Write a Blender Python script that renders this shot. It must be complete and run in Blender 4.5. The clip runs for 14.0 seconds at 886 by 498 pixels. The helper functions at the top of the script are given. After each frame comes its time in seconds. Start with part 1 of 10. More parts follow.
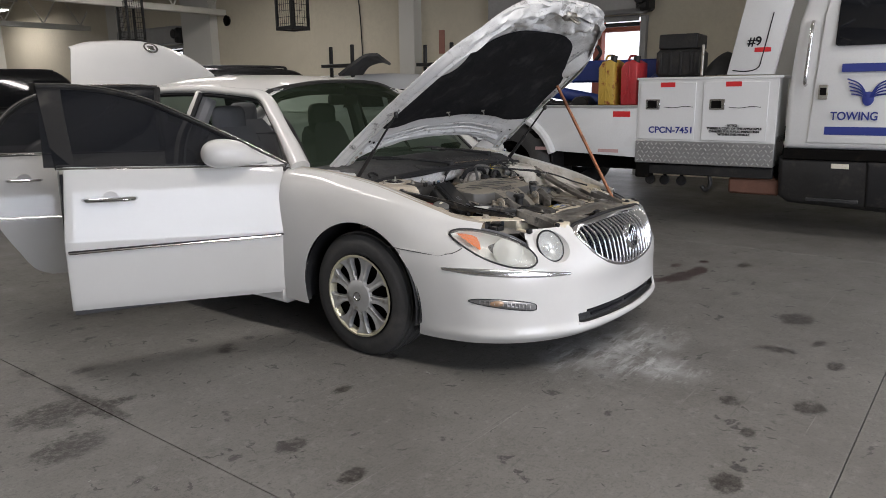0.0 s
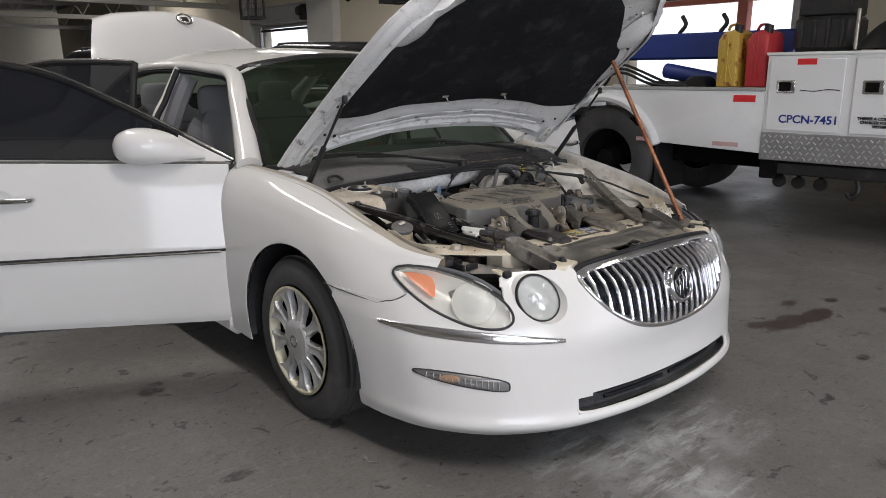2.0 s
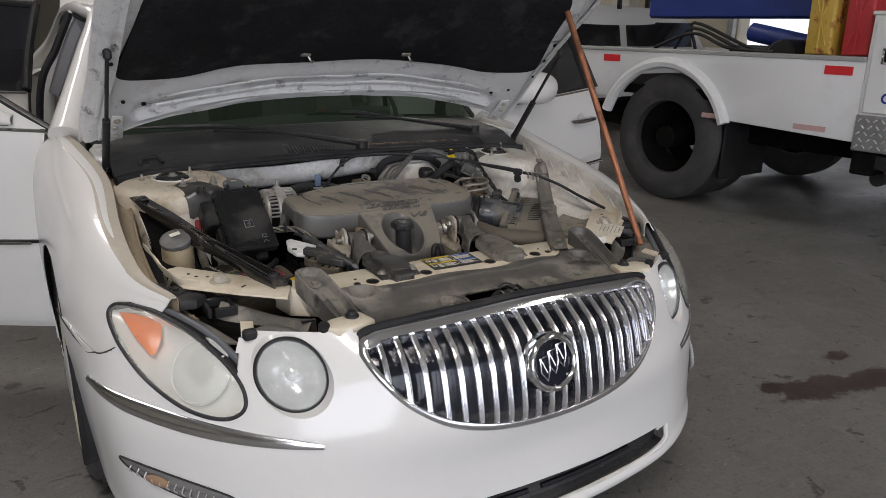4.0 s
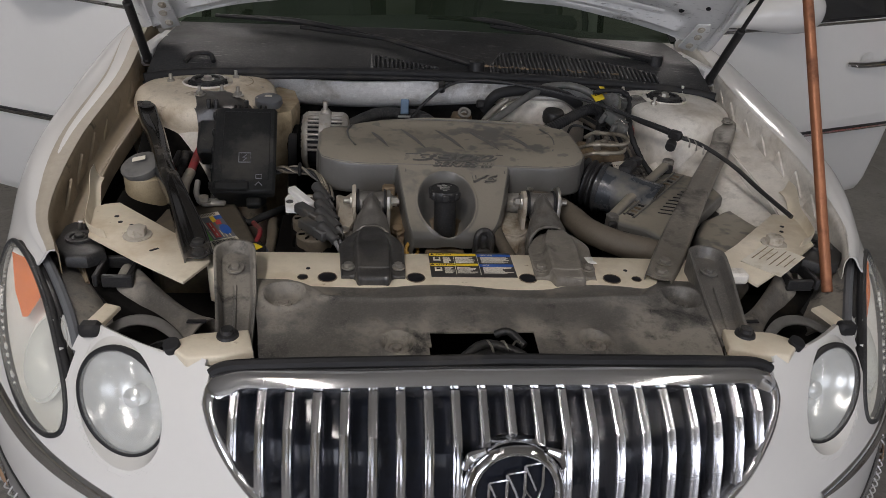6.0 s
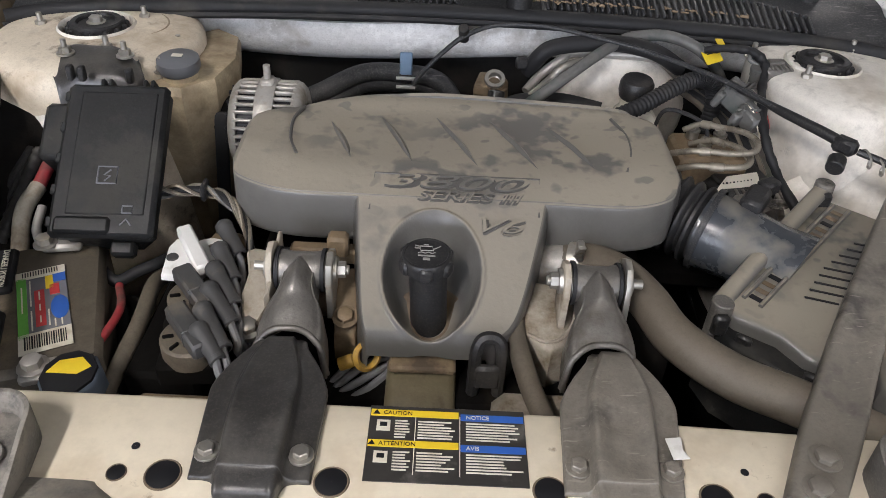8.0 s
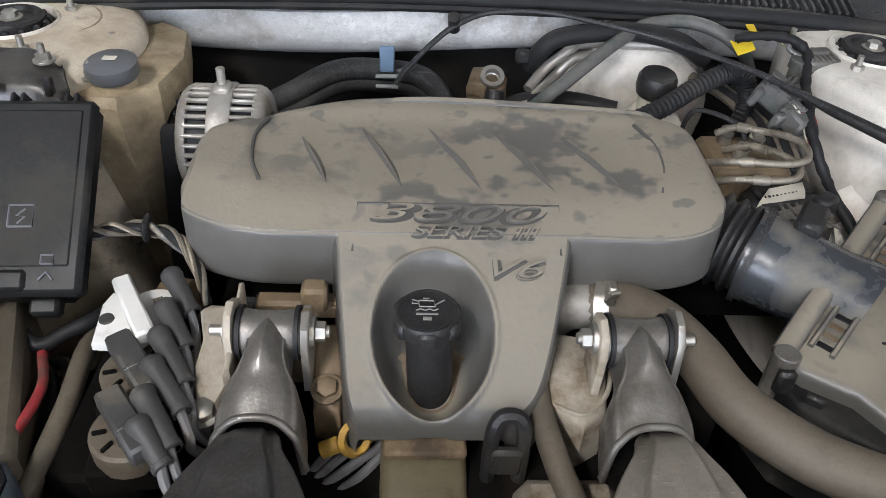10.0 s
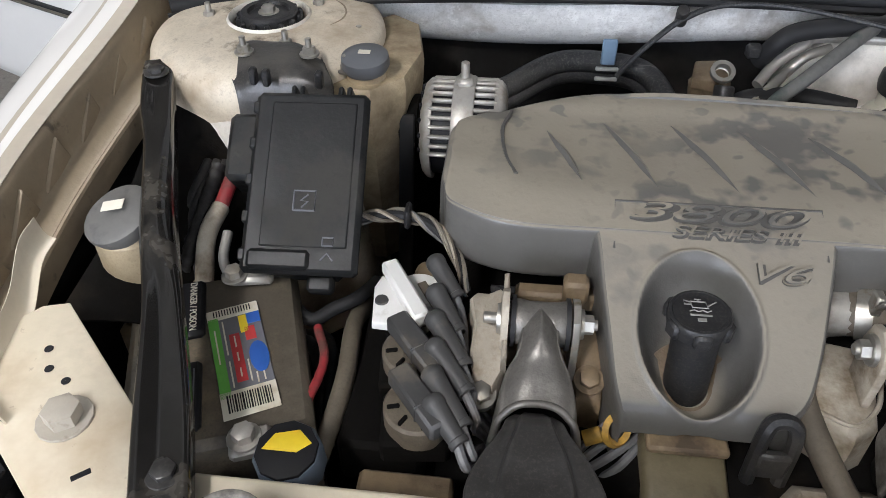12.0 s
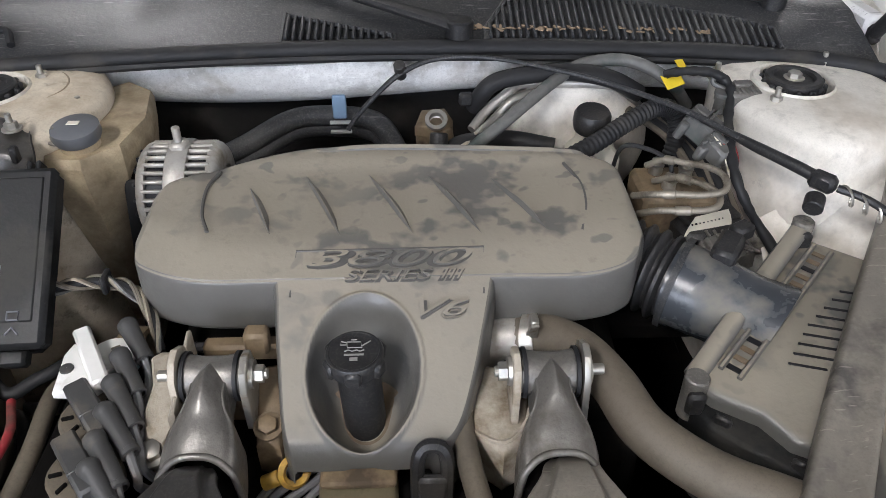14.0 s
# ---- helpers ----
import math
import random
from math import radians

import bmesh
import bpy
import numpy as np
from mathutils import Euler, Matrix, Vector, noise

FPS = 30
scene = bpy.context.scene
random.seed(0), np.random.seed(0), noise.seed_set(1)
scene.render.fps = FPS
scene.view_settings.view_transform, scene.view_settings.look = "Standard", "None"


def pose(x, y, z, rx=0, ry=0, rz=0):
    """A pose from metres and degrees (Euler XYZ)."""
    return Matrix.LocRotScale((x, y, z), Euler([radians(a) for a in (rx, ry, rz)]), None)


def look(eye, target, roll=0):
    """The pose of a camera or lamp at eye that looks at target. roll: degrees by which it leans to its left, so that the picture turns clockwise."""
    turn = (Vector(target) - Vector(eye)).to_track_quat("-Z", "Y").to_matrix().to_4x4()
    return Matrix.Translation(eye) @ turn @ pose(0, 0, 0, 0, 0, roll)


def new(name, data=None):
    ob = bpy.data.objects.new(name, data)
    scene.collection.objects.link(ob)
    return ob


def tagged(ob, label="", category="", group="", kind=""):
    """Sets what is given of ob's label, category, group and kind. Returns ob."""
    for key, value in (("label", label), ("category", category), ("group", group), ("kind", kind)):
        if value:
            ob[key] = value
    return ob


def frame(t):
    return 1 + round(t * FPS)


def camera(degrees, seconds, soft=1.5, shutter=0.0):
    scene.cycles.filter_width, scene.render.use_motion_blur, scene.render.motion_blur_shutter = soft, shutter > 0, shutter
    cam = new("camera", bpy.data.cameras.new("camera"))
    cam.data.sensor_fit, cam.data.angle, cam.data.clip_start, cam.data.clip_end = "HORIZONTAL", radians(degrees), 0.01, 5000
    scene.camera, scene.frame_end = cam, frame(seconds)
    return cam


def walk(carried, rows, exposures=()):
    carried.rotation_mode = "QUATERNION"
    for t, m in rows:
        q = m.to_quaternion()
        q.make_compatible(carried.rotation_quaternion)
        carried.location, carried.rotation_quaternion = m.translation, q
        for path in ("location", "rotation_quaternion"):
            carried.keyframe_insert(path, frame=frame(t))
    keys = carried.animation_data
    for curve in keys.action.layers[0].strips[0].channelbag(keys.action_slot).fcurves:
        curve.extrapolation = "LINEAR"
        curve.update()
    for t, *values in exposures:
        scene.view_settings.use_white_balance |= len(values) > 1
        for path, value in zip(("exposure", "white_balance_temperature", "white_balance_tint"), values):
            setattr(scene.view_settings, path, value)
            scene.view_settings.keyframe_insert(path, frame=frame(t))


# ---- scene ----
cam = camera(63.0, 14.0, soft=0.85)
PATH = [
    (0, (-3.49, -2.58, 1.337), (-1.943, -1.385, 0.911), -0.6),
    (0.5, (-3.191, -2.611, 1.342), (-1.707, -1.346, 0.897), -1.6),
    (1, (-2.887, -2.534, 1.329), (-1.496, -1.171, 0.873), -1.4),
    (1.5, (-2.555, -2.419, 1.35), (-1.209, -1.013, 0.888), -0.2),
    (2, (-2.198, -2.424, 1.323), (-0.939, -0.945, 0.846), -0.4),
    (2.5, (-1.896, -2.402, 1.328), (-0.758, -0.834, 0.835), -0.3),
    (3, (-1.566, -2.303, 1.311), (-0.465, -0.715, 0.794), 0.7),
    (3.2, (-1.434, -2.295, 1.323), (-0.334, -0.711, 0.793), 0.6),
    (5.3, (-0.362, -2.1, 1.277), (0.038, -0.274, 0.567), 1.6),
    (5.5, (-0.294, -2.06, 1.3), (0.012, -0.226, 0.564), 1.7),
    (6, (-0.202, -1.819, 1.286), (0.021, -0.026, 0.428), 3.7),
    (6.5, (-0.153, -1.61, 1.274), (0.025, 0.157, 0.355), 3.6),
    (7, (-0.068, -1.469, 1.262), (0.042, 0.235, 0.22), 3.0),
    (7.5, (-0.015, -1.301, 1.261), (0.022, 0.368, 0.16), 3.4),
    (8, (-0.029, -1.14, 1.251), (-0.004, 0.504, 0.112), 3.3),
    (8.2, (-0.031, -1.094, 1.244), (0.002, 0.537, 0.087), 3.2),
    (10.3, (-0.057, -0.935, 1.211), (0.041, 0.661, 0.009), 3.3),
    (10.5, (-0.054, -0.921, 1.22), (0.017, 0.652, -0.013), 2.4),
    (11, (-0.106, -0.944, 1.237), (-0.065, 0.626, -0.002), 1.8),
    (11.5, (-0.178, -0.966, 1.236), (-0.28, 0.598, -0.007), -0.1),
    (12, (-0.216, -0.975, 1.238), (-0.407, 0.581, -0.004), -0.4),
    (12.5, (-0.211, -0.953, 1.27), (-0.506, 0.6, 0.045), -1.2),
    (13, (-0.147, -0.942, 1.286), (-0.428, 0.638, 0.092), -1.2),
    (13.5, (-0.067, -0.946, 1.287), (-0.127, 0.674, 0.116), 0.2),
    (14, (0.033, -0.992, 1.273), (0.091, 0.64, 0.118), 0.1),
]
EXPOSURES = [(0.0, -0.93, 6150, 17), (1.5, -0.97, 6150, 17), (3.2, -1.05, 6150, 17), (5.4, -1.33, 6200, 18), (6.0, -1.35, 6200, 18), (6.5, -1.0, 6150, 20), (7.5, -0.58, 6100, 19), (8.2, -0.22, 6050, 17), (10.5, -0.06, 5880, 15), (11.0, -0.04, 5880, 15), (11.5, -0.05, 5880, 15), (12.0, -0.22, 5880, 15), (12.6, -0.22, 5880, 15), (13.5, -0.28, 5880, 16), (14.0, -0.06, 5880, 16)]
walk(cam, [(t, look(eye, target, roll)) for t, eye, target, roll in PATH], EXPOSURES)

# ---- world, sun and lamps ----
world = bpy.data.worlds.new("world")
scene.world = world
world.use_nodes = True
wn, wl = world.node_tree.nodes, world.node_tree.links
sky = wn.new("ShaderNodeTexSky")
sky.sky_type = "NISHITA"
sky.sun_disc = False
sky.sun_elevation, sky.sun_rotation = radians(50), radians(200)
wn["Background"].inputs["Strength"].default_value = 0.15
wl.new(sky.outputs[0], wn["Background"].inputs["Color"])
sun = new("sun", bpy.data.lights.new("sun", "SUN"))
sun.data.energy, sun.data.angle, sun.data.color = 3.0, radians(0.5), (1.0, 0.95, 0.88)
sun.matrix_world = look((6, -14, 20), (0, 0, 0))


def area_lamp(name, eye, target, sx, sy, watts, color):
    """An area lamp at a doorway or a ceiling fixture."""
    ob = new(name, bpy.data.lights.new(name, "AREA"))
    ob.data.shape, ob.data.size, ob.data.size_y = "RECTANGLE", sx, sy
    ob.data.energy, ob.data.color = watts, color
    ob.matrix_world = look(eye, target)
    return ob


DAY, TUBE = (0.93, 0.97, 1.0), (1.0, 0.95, 0.84)
# daylight in the open shutter doors
area_lamp("door_daylight", (-4.5, -8.75, 1.9), (-2.5, 0, 0.8), 4.6, 3.4, 640, DAY)
area_lamp("door_daylight", (2.6, -8.75, 1.9), (1.5, 0, 0.8), 4.6, 3.4, 250, DAY)
# fluorescent fixtures under the ceiling
FIXTURES = [(-1.6, -3.2, 230), (-1.6, 2.2, 120), (2.6, -3.2, 70), (2.6, 3.6, 70), (-1.6, 8.6, 130), (4.4, 9.6, 170), (2.0, 16.0, 120), (6.2, 22.0, 110)]
for fx, fy, fa in FIXTURES:
    area_lamp("tube_light", (fx, fy, 3.74), (fx, fy + 0.0001, 0), 0.24, 2.3, fa, TUBE)

from mathutils.bvhtree import BVHTree
# ---- mesh tools ----
def vec(*a):
    return np.array(a, float)


def cr(pts, n, closed=False):
    """A smooth curve through pts, as n points."""
    P = np.array(pts, float)
    k = len(P)
    if k == 2:
        t = np.linspace(0, 1, n)[:, None]
        return P[0] * (1 - t) + P[1] * t
    m = k if closed else k - 1
    t = np.linspace(0, m, n, endpoint=not closed)
    i = np.minimum(t.astype(int), m - 1)
    f = (t - i)[:, None]
    if closed:
        a, b, c, d = P[(i - 1) % k], P[i % k], P[(i + 1) % k], P[(i + 2) % k]
    else:
        Q = np.vstack([2 * P[0] - P[1], P, 2 * P[-1] - P[-2]])
        a, b, c, d = Q[i], Q[i + 1], Q[i + 2], Q[i + 3]
    return 0.5 * (2 * b + (c - a) * f + (2 * a - 5 * b + 4 * c - d) * f * f + (3 * b - a - 3 * c + d) * f ** 3)


def sheet(rows, nu, nv):
    """A smooth patch through rows of control points, as an array nv x nu x 3."""
    R = np.array([cr(r, nu) for r in rows])
    return np.ascontiguousarray(np.array([cr(R[:, j], nv) for j in range(nu)]).transpose(1, 0, 2))


class Geo:
    """Vertices and faces that grow piece by piece."""

    def __init__(self):
        self.v, self.f = [], []

    def add(self, v, f):
        o = len(self.v)
        self.v += [tuple(map(float, p)) for p in v]
        self.f += [tuple(o + i for i in q) for q in f]
        return self

    def grid(self, A, keep=None, wrap=False):
        nv, nu = A.shape[:2]
        f = []
        for i in range(nv - 1):
            for j in range(nu if wrap else nu - 1):
                k = (j + 1) % nu
                if keep is None or keep((A[i, j] + A[i, k] + A[i + 1, k] + A[i + 1, j]) / 4):
                    f.append((i * nu + j, i * nu + k, (i + 1) * nu + k, (i + 1) * nu + j))
        return self.add(A.reshape(-1, 3), f)

    def box(self, c, s, b=0.004, m=None):
        """A chamfered box: centre, sizes, chamfer, turn."""
        h = np.array(s) / 2
        b = min(b, min(h) * 0.9)
        v, idx = [], {}
        for x in (-1, 1):
            for y in (-1, 1):
                for z in (-1, 1):
                    for a in range(3):
                        p = np.array([x, y, z]) * (h - b)
                        p[a] = (x, y, z)[a] * h[a]
                        idx[x, y, z, a] = len(v)
                        v.append(p)
        f = []
        S = (-1, 1)
        for a in range(3):
            o1, o2 = (a + 1) % 3, (a + 2) % 3
            for s1 in S:
                q = []
                for p, r in ((-1, -1), (1, -1), (1, 1), (-1, 1)):
                    k = [0, 0, 0]
                    k[a], k[o1], k[o2] = s1, p, r
                    q.append(idx[k[0], k[1], k[2], a])
                f.append(q)
            for p in S:
                for r in S:
                    k1, k2 = [0, 0, 0], [0, 0, 0]
                    k1[o1], k1[o2], k1[a] = p, r, -1
                    k2[o1], k2[o2], k2[a] = p, r, 1
                    f.append([idx[(*k1, o1)], idx[(*k2, o1)], idx[(*k2, o2)], idx[(*k1, o2)]])
        for x in S:
            for y in S:
                for z in S:
                    f.append([idx[x, y, z, 0], idx[x, y, z, 1], idx[x, y, z, 2]])
        V = np.array(v)
        M = np.array(m.to_3x3()) if m is not None else np.eye(3)
        t = np.array(m.translation) if m is not None else 0
        return self.add(V @ M.T + np.array(c) + t, f)

    def tube(self, pts, r, n=0, seg=10, caps=True, smooth=True, squash=1.0):
        """A round bar along a smooth line; r is one radius, or one for each point given."""
        P = np.array(pts, float)
        n = n or (2 if len(P) == 2 else 5 * (len(P) - 1) + 1)
        C = cr(P, n) if smooth else P
        n = len(C)
        rr = np.interp(np.linspace(0, 1, n), np.linspace(0, 1, len(np.atleast_1d(r))), np.atleast_1d(r)) if np.ndim(r) else np.full(n, r)
        T = np.gradient(C, axis=0)
        T /= np.linalg.norm(T, axis=1)[:, None] + 1e-12
        u = np.cross(T[0], (0, 0, 1.0) if abs(T[0][2]) < 0.9 else (1.0, 0, 0))
        rings = []
        for i in range(n):
            u = u - T[i] * (u @ T[i])
            u /= np.linalg.norm(u)
            w = np.cross(T[i], u)
            a = np.linspace(0, 2 * np.pi, seg, endpoint=False)[:, None]
            rings.append(C[i] + rr[i] * (np.cos(a) * u + squash * np.sin(a) * w))
        A = np.array(rings)
        o = len(self.v)
        self.grid(A, wrap=True)
        if caps:
            self.f.append(tuple(o + i for i in range(seg))[::-1])
            self.f.append(tuple(o + (n - 1) * seg + i for i in range(seg)))
        return self

    def lathe(self, prof, c, axis, seg=24, arc=(0, 360)):
        """A profile of (distance along axis, radius) turned about the axis through c."""
        a = vec(*axis)
        a /= np.linalg.norm(a)
        u = np.cross(a, (0, 0, 1.0) if abs(a[2]) < 0.9 else (1.0, 0, 0))
        u /= np.linalg.norm(u)
        w = np.cross(a, u)
        full = arc[1] - arc[0] >= 360
        t = np.radians(np.linspace(*arc, seg, endpoint=not full))[:, None]
        A = np.array([np.array(c) + a * h + r * (np.cos(t) * u + np.sin(t) * w) for h, r in prof])
        return self.grid(A, wrap=full)

    def cyl(self, p, q, r, r2=None, seg=16, b=0.0):
        """A round bar from p to q with closed, slightly rounded ends."""
        p, q = np.array(p, float), np.array(q, float)
        L = np.linalg.norm(q - p)
        r2 = r if r2 is None else r2
        b = b or min(r, r2, L) * 0.12
        return self.lathe([(0, 0.0001), (0, r - b), (b, r), (L - b, r2), (L, r2 - b), (L, 0.0001)], p, q - p, seg)

    def prism(self, poly, z0, z1, b=0.004, place=None):
        """A polygon (x, y) given depth from z0 to z1, its upper rim rounded off; place maps (x, y, z) to the world."""
        P = np.array(poly, float)
        if (P[:, 0] * np.roll(P[:, 1], -1) - P[:, 1] * np.roll(P[:, 0], -1)).sum() < 0:
            P = P[::-1]
        e1, e2 = P - np.roll(P, 1, 0), np.roll(P, -1, 0) - P
        n1 = np.stack([-e1[:, 1], e1[:, 0]], 1) / (np.linalg.norm(e1, axis=1)[:, None] + 1e-9)
        n2 = np.stack([-e2[:, 1], e2[:, 0]], 1) / (np.linalg.norm(e2, axis=1)[:, None] + 1e-9)
        nn = n1 + n2
        nn /= np.maximum(np.sum(nn * n1, 1), 0.3)[:, None]
        k = len(P)
        s = 1 if z1 > z0 else -1
        rings = [np.c_[P, np.full(k, z0)], np.c_[P, np.full(k, z1 - s * b)], np.c_[P + nn * b * 0.35, np.full(k, z1 - s * b * 0.35)], np.c_[P + nn * b, np.full(k, z1)]]
        A = np.array(rings)
        if place:
            A = np.array([[place(*p) for p in r] for r in A])
        o = len(self.v)
        self.grid(A, wrap=True)
        self.f.append(tuple(o + i for i in range(k))[::-1])
        self.f.append(tuple(o + 3 * k + i for i in range(k)))
        return self

    def dome(self, rim, push, rings=6, power=2.0):
        """A bulging patch within a closed rim; push is the way and depth of its middle."""
        B = np.array(rim, float)
        c = B.mean(0)
        A = np.array([c + (B - c) * t + np.array(push) * (1 - t ** power) for t in np.linspace(0.02, 1, rings)])
        o = len(self.v)
        self.grid(A, wrap=True)
        self.f.append(tuple(o + i for i in range(len(B)))[::-1])
        return self

    def move(self, fn):
        self.v = [tuple(map(float, fn(np.array(p)))) for p in self.v]
        return self


def bolt(g, p, r=0.009, h=0.008, axis=(0, 0, 1)):
    """A hexagon bolt head on a washer."""
    p, a = np.array(p, float), vec(*axis) / np.linalg.norm(axis)
    g.cyl(p, p + a * 0.003, r * 1.5, seg=14)
    g.lathe([(0.002, r), (h, r), (h + 0.001, r * 0.85), (h + 0.001, 0.0001)], p, a, 6)
    return g


FORM = {"bend": None}


def part(name, g, material, parent=None, label="", crease=38, thick=0.0):
    """Links a piece as one mesh object, set by the bend of the section being built."""
    if FORM["bend"]:
        g.v = [FORM["bend"](*p) for p in g.v]
    me = bpy.data.meshes.new(name)
    me.from_pydata(g.v, [], g.f)
    bm = bmesh.new()
    bm.from_mesh(me)
    bmesh.ops.remove_doubles(bm, verts=bm.verts, dist=0.00005)
    loose = [v for v in bm.verts if not v.link_faces]
    bmesh.ops.delete(bm, geom=loose, context="VERTS")
    bmesh.ops.recalc_face_normals(bm, faces=bm.faces)
    if thick:
        bmesh.ops.dissolve_degenerate(bm, edges=bm.edges[:], dist=0.0003)
        keep = bm.copy()
        reach = max(v.co.length for v in bm.verts)
        bmesh.ops.solidify(bm, geom=bm.faces[:], thickness=thick)
        if max(v.co.length for v in bm.verts) > reach + 4 * abs(thick):
            bm.free()
            bm = keep
        else:
            keep.free()
    lim = radians(crease)
    for f in bm.faces:
        f.smooth = True
    for e in bm.edges:
        e.smooth = len(e.link_faces) != 2 or e.calc_face_angle(0) < lim
    bm.to_mesh(me)
    bm.free()
    me.materials.append(material)
    ob = new(name, me)
    if parent is not None:
        ob.parent = parent
    if label:
        tagged(ob, label)
    return ob


def thing(name, label, category, group="", kind="", at=(0, 0, 0)):
    ob = new(name)
    ob.location = at
    return tagged(ob, label, category, group, kind)


def solo(name, g, material, label, category, group="", kind="", **k):
    return tagged(part(name, g, material, None, **k), label, category, group, kind)


def press(me, onto, lift, bend, flat=0.80):
    """Lays a mesh made about the level flat down on the surfaces of the given things."""
    trees = [BVHTree.FromPolygons([v.co for v in o.data.vertices], [tuple(p.vertices) for p in o.data.polygons]) for o in onto]
    for v in me.vertices:
        h = [t.ray_cast(Vector((v.co.x, v.co.y, 1.6)), Vector((0, 0, -1)))[0] for t in trees]
        h = [p.z for p in h if p is not None]
        if h:
            v.co.z = max(h) + lift + (v.co.z - bend(v.co.x, v.co.y, flat)[2])


def words(name, text, size, place, material, parent, depth=0.0015, shear=0.0, width=0.0, bold=0.0, onto=(), lift=0.0):
    """Raised lettering, its left foot at the matrix place; width stretches it to that length."""
    cu = bpy.data.curves.new(name, "FONT")
    cu.body, cu.size, cu.extrude, cu.shear, cu.offset = text, size, depth, shear, bold
    tmp = bpy.data.objects.new(name, cu)
    me = bpy.data.meshes.new_from_object(tmp)
    bpy.data.objects.remove(tmp)
    if width:
        xs = [v.co.x for v in me.vertices]
        k = width / (max(xs) - min(xs))
        x0 = min(xs)
        for v in me.vertices:
            v.co.x = (v.co.x - x0) * k
    rise = [v.co.z for v in me.vertices]
    me.transform(place)
    if FORM["bend"]:
        for v, r in zip(me.vertices, rise):
            if onto:
                v.co.z = .80 + r
            v.co = FORM["bend"](*v.co)
    if onto:
        press(me, onto, lift, FORM["bend"])
    me.materials.clear()
    me.materials.append(material)
    ob = new(name, me)
    ob.parent = parent
    return ob


def mat(name, base, rough=0.5, metal=0.0, var=0.12, scale=6.0, fine=60.0, bump=0.15, coat=0.0, dirt=None, dirt_amt=0.5, dirt_scale=3.0, dirt_soft=0.15, dirt2=None, dirt2_amt=0.4, dirt2_scale=12.0, spec=0.5, speck=None, scratch=None):
    """A surface with variation at two scales, optional dirt in patches, and fine relief."""
    m = bpy.data.materials.new(name)
    m.use_nodes = True
    N, L = m.node_tree.nodes, m.node_tree.links
    p = N["Principled BSDF"]
    p.inputs["Metallic"].default_value = metal
    p.inputs["Specular IOR Level"].default_value = spec
    p.inputs["Coat Weight"].default_value = coat
    p.inputs["Coat Roughness"].default_value = 0.07
    tc = N.new("ShaderNodeTexCoord")

    def noise_tex(sc, detail=4.0, rough_=0.6):
        n = N.new("ShaderNodeTexNoise")
        n.inputs["Scale"].default_value, n.inputs["Detail"].default_value, n.inputs["Roughness"].default_value = sc, detail, rough_
        L.new(tc.outputs["Object"], n.inputs["Vector"])
        return n

    def mix(a, b, fac):
        x = N.new("ShaderNodeMix")
        x.data_type = "RGBA"
        for s, val in ((6, a), (7, b)):
            if isinstance(val, tuple):
                x.inputs[s].default_value = (*val, 1)
            else:
                L.new(val, x.inputs[s])
        L.new(fac, x.inputs[0])
        return x.outputs[2]

    def mask(sc, lo, hi, detail=5.0, rough_=0.62):
        n = noise_tex(sc, detail, rough_)
        r = N.new("ShaderNodeMapRange")
        r.inputs[1].default_value, r.inputs[2].default_value = lo, hi
        L.new(n.outputs["Fac"], r.inputs[0])
        return r.outputs[0]

    dark = tuple(c * (1 - var) for c in base)
    lite = tuple(min(1, c * (1 + var)) for c in base)
    col = mix(dark, lite, mask(scale, 0.3, 0.7))
    col = mix(tuple(c * (1 - var * 0.9) for c in base), col, mask(fine, 0.30, 0.58, 4.0, 0.7))
    if dirt:
        th = 0.62 - 0.24 * dirt_amt
        dm = mask(dirt_scale, th, th + dirt_soft)
        col = mix(col, dirt, dm)
    if dirt2:
        th = 0.66 - 0.24 * dirt2_amt
        dm2 = mask(dirt2_scale, th, th + 0.12, 6.0, 0.68)
        col = mix(col, dirt2, dm2)
    if speck:
        # fine grit: small dark or pale flecks
        def faint(s, k):
            o = N.new("ShaderNodeMath")
            o.operation = "MULTIPLY"
            o.inputs[1].default_value = k
            L.new(s, o.inputs[0])
            return o.outputs[0]

        col = mix(col, speck, faint(mask(340.0, 0.50, 0.72, 4.0, 0.7), 0.5))
        col = mix(col, tuple(0.55 * c for c in base), faint(mask(70.0, 0.50, 0.72, 6.0, 0.8), 0.35))
        col = mix(col, tuple(0.6 * c for c in base), faint(mask(28.0, 0.55, 0.66, 6.0, 0.75), 0.5))
    if scratch:
        mp = N.new("ShaderNodeMapping")
        mp.inputs["Rotation"].default_value = (0.4, 0.7, 0.9)
        mp.inputs["Scale"].default_value = (30, 240, 240)
        L.new(tc.outputs["Object"], mp.inputs["Vector"])
        n = N.new("ShaderNodeTexNoise")
        n.inputs["Scale"].default_value, n.inputs["Detail"].default_value = 1.0, 3.0
        L.new(mp.outputs[0], n.inputs["Vector"])
        r = N.new("ShaderNodeMapRange")
        r.inputs[1].default_value, r.inputs[2].default_value, r.inputs[4].default_value = 0.62, 0.70, 0.8
        L.new(n.outputs["Fac"], r.inputs[0])
        mm = N.new("ShaderNodeMath")
        mm.operation = "MULTIPLY"
        L.new(r.outputs[0], mm.inputs[0])
        L.new(mask(5.0, 0.46, 0.56), mm.inputs[1])
        col = mix(col, scratch, mm.outputs[0])
    L.new(col, p.inputs["Base Color"])
    rr = N.new("ShaderNodeMapRange")
    rr.inputs[3].default_value, rr.inputs[4].default_value = max(0.02, rough * 0.8), min(1, rough * 1.2)
    L.new(noise_tex(scale * 2.3).outputs["Fac"], rr.inputs[0])
    rough_out = rr.outputs[0]
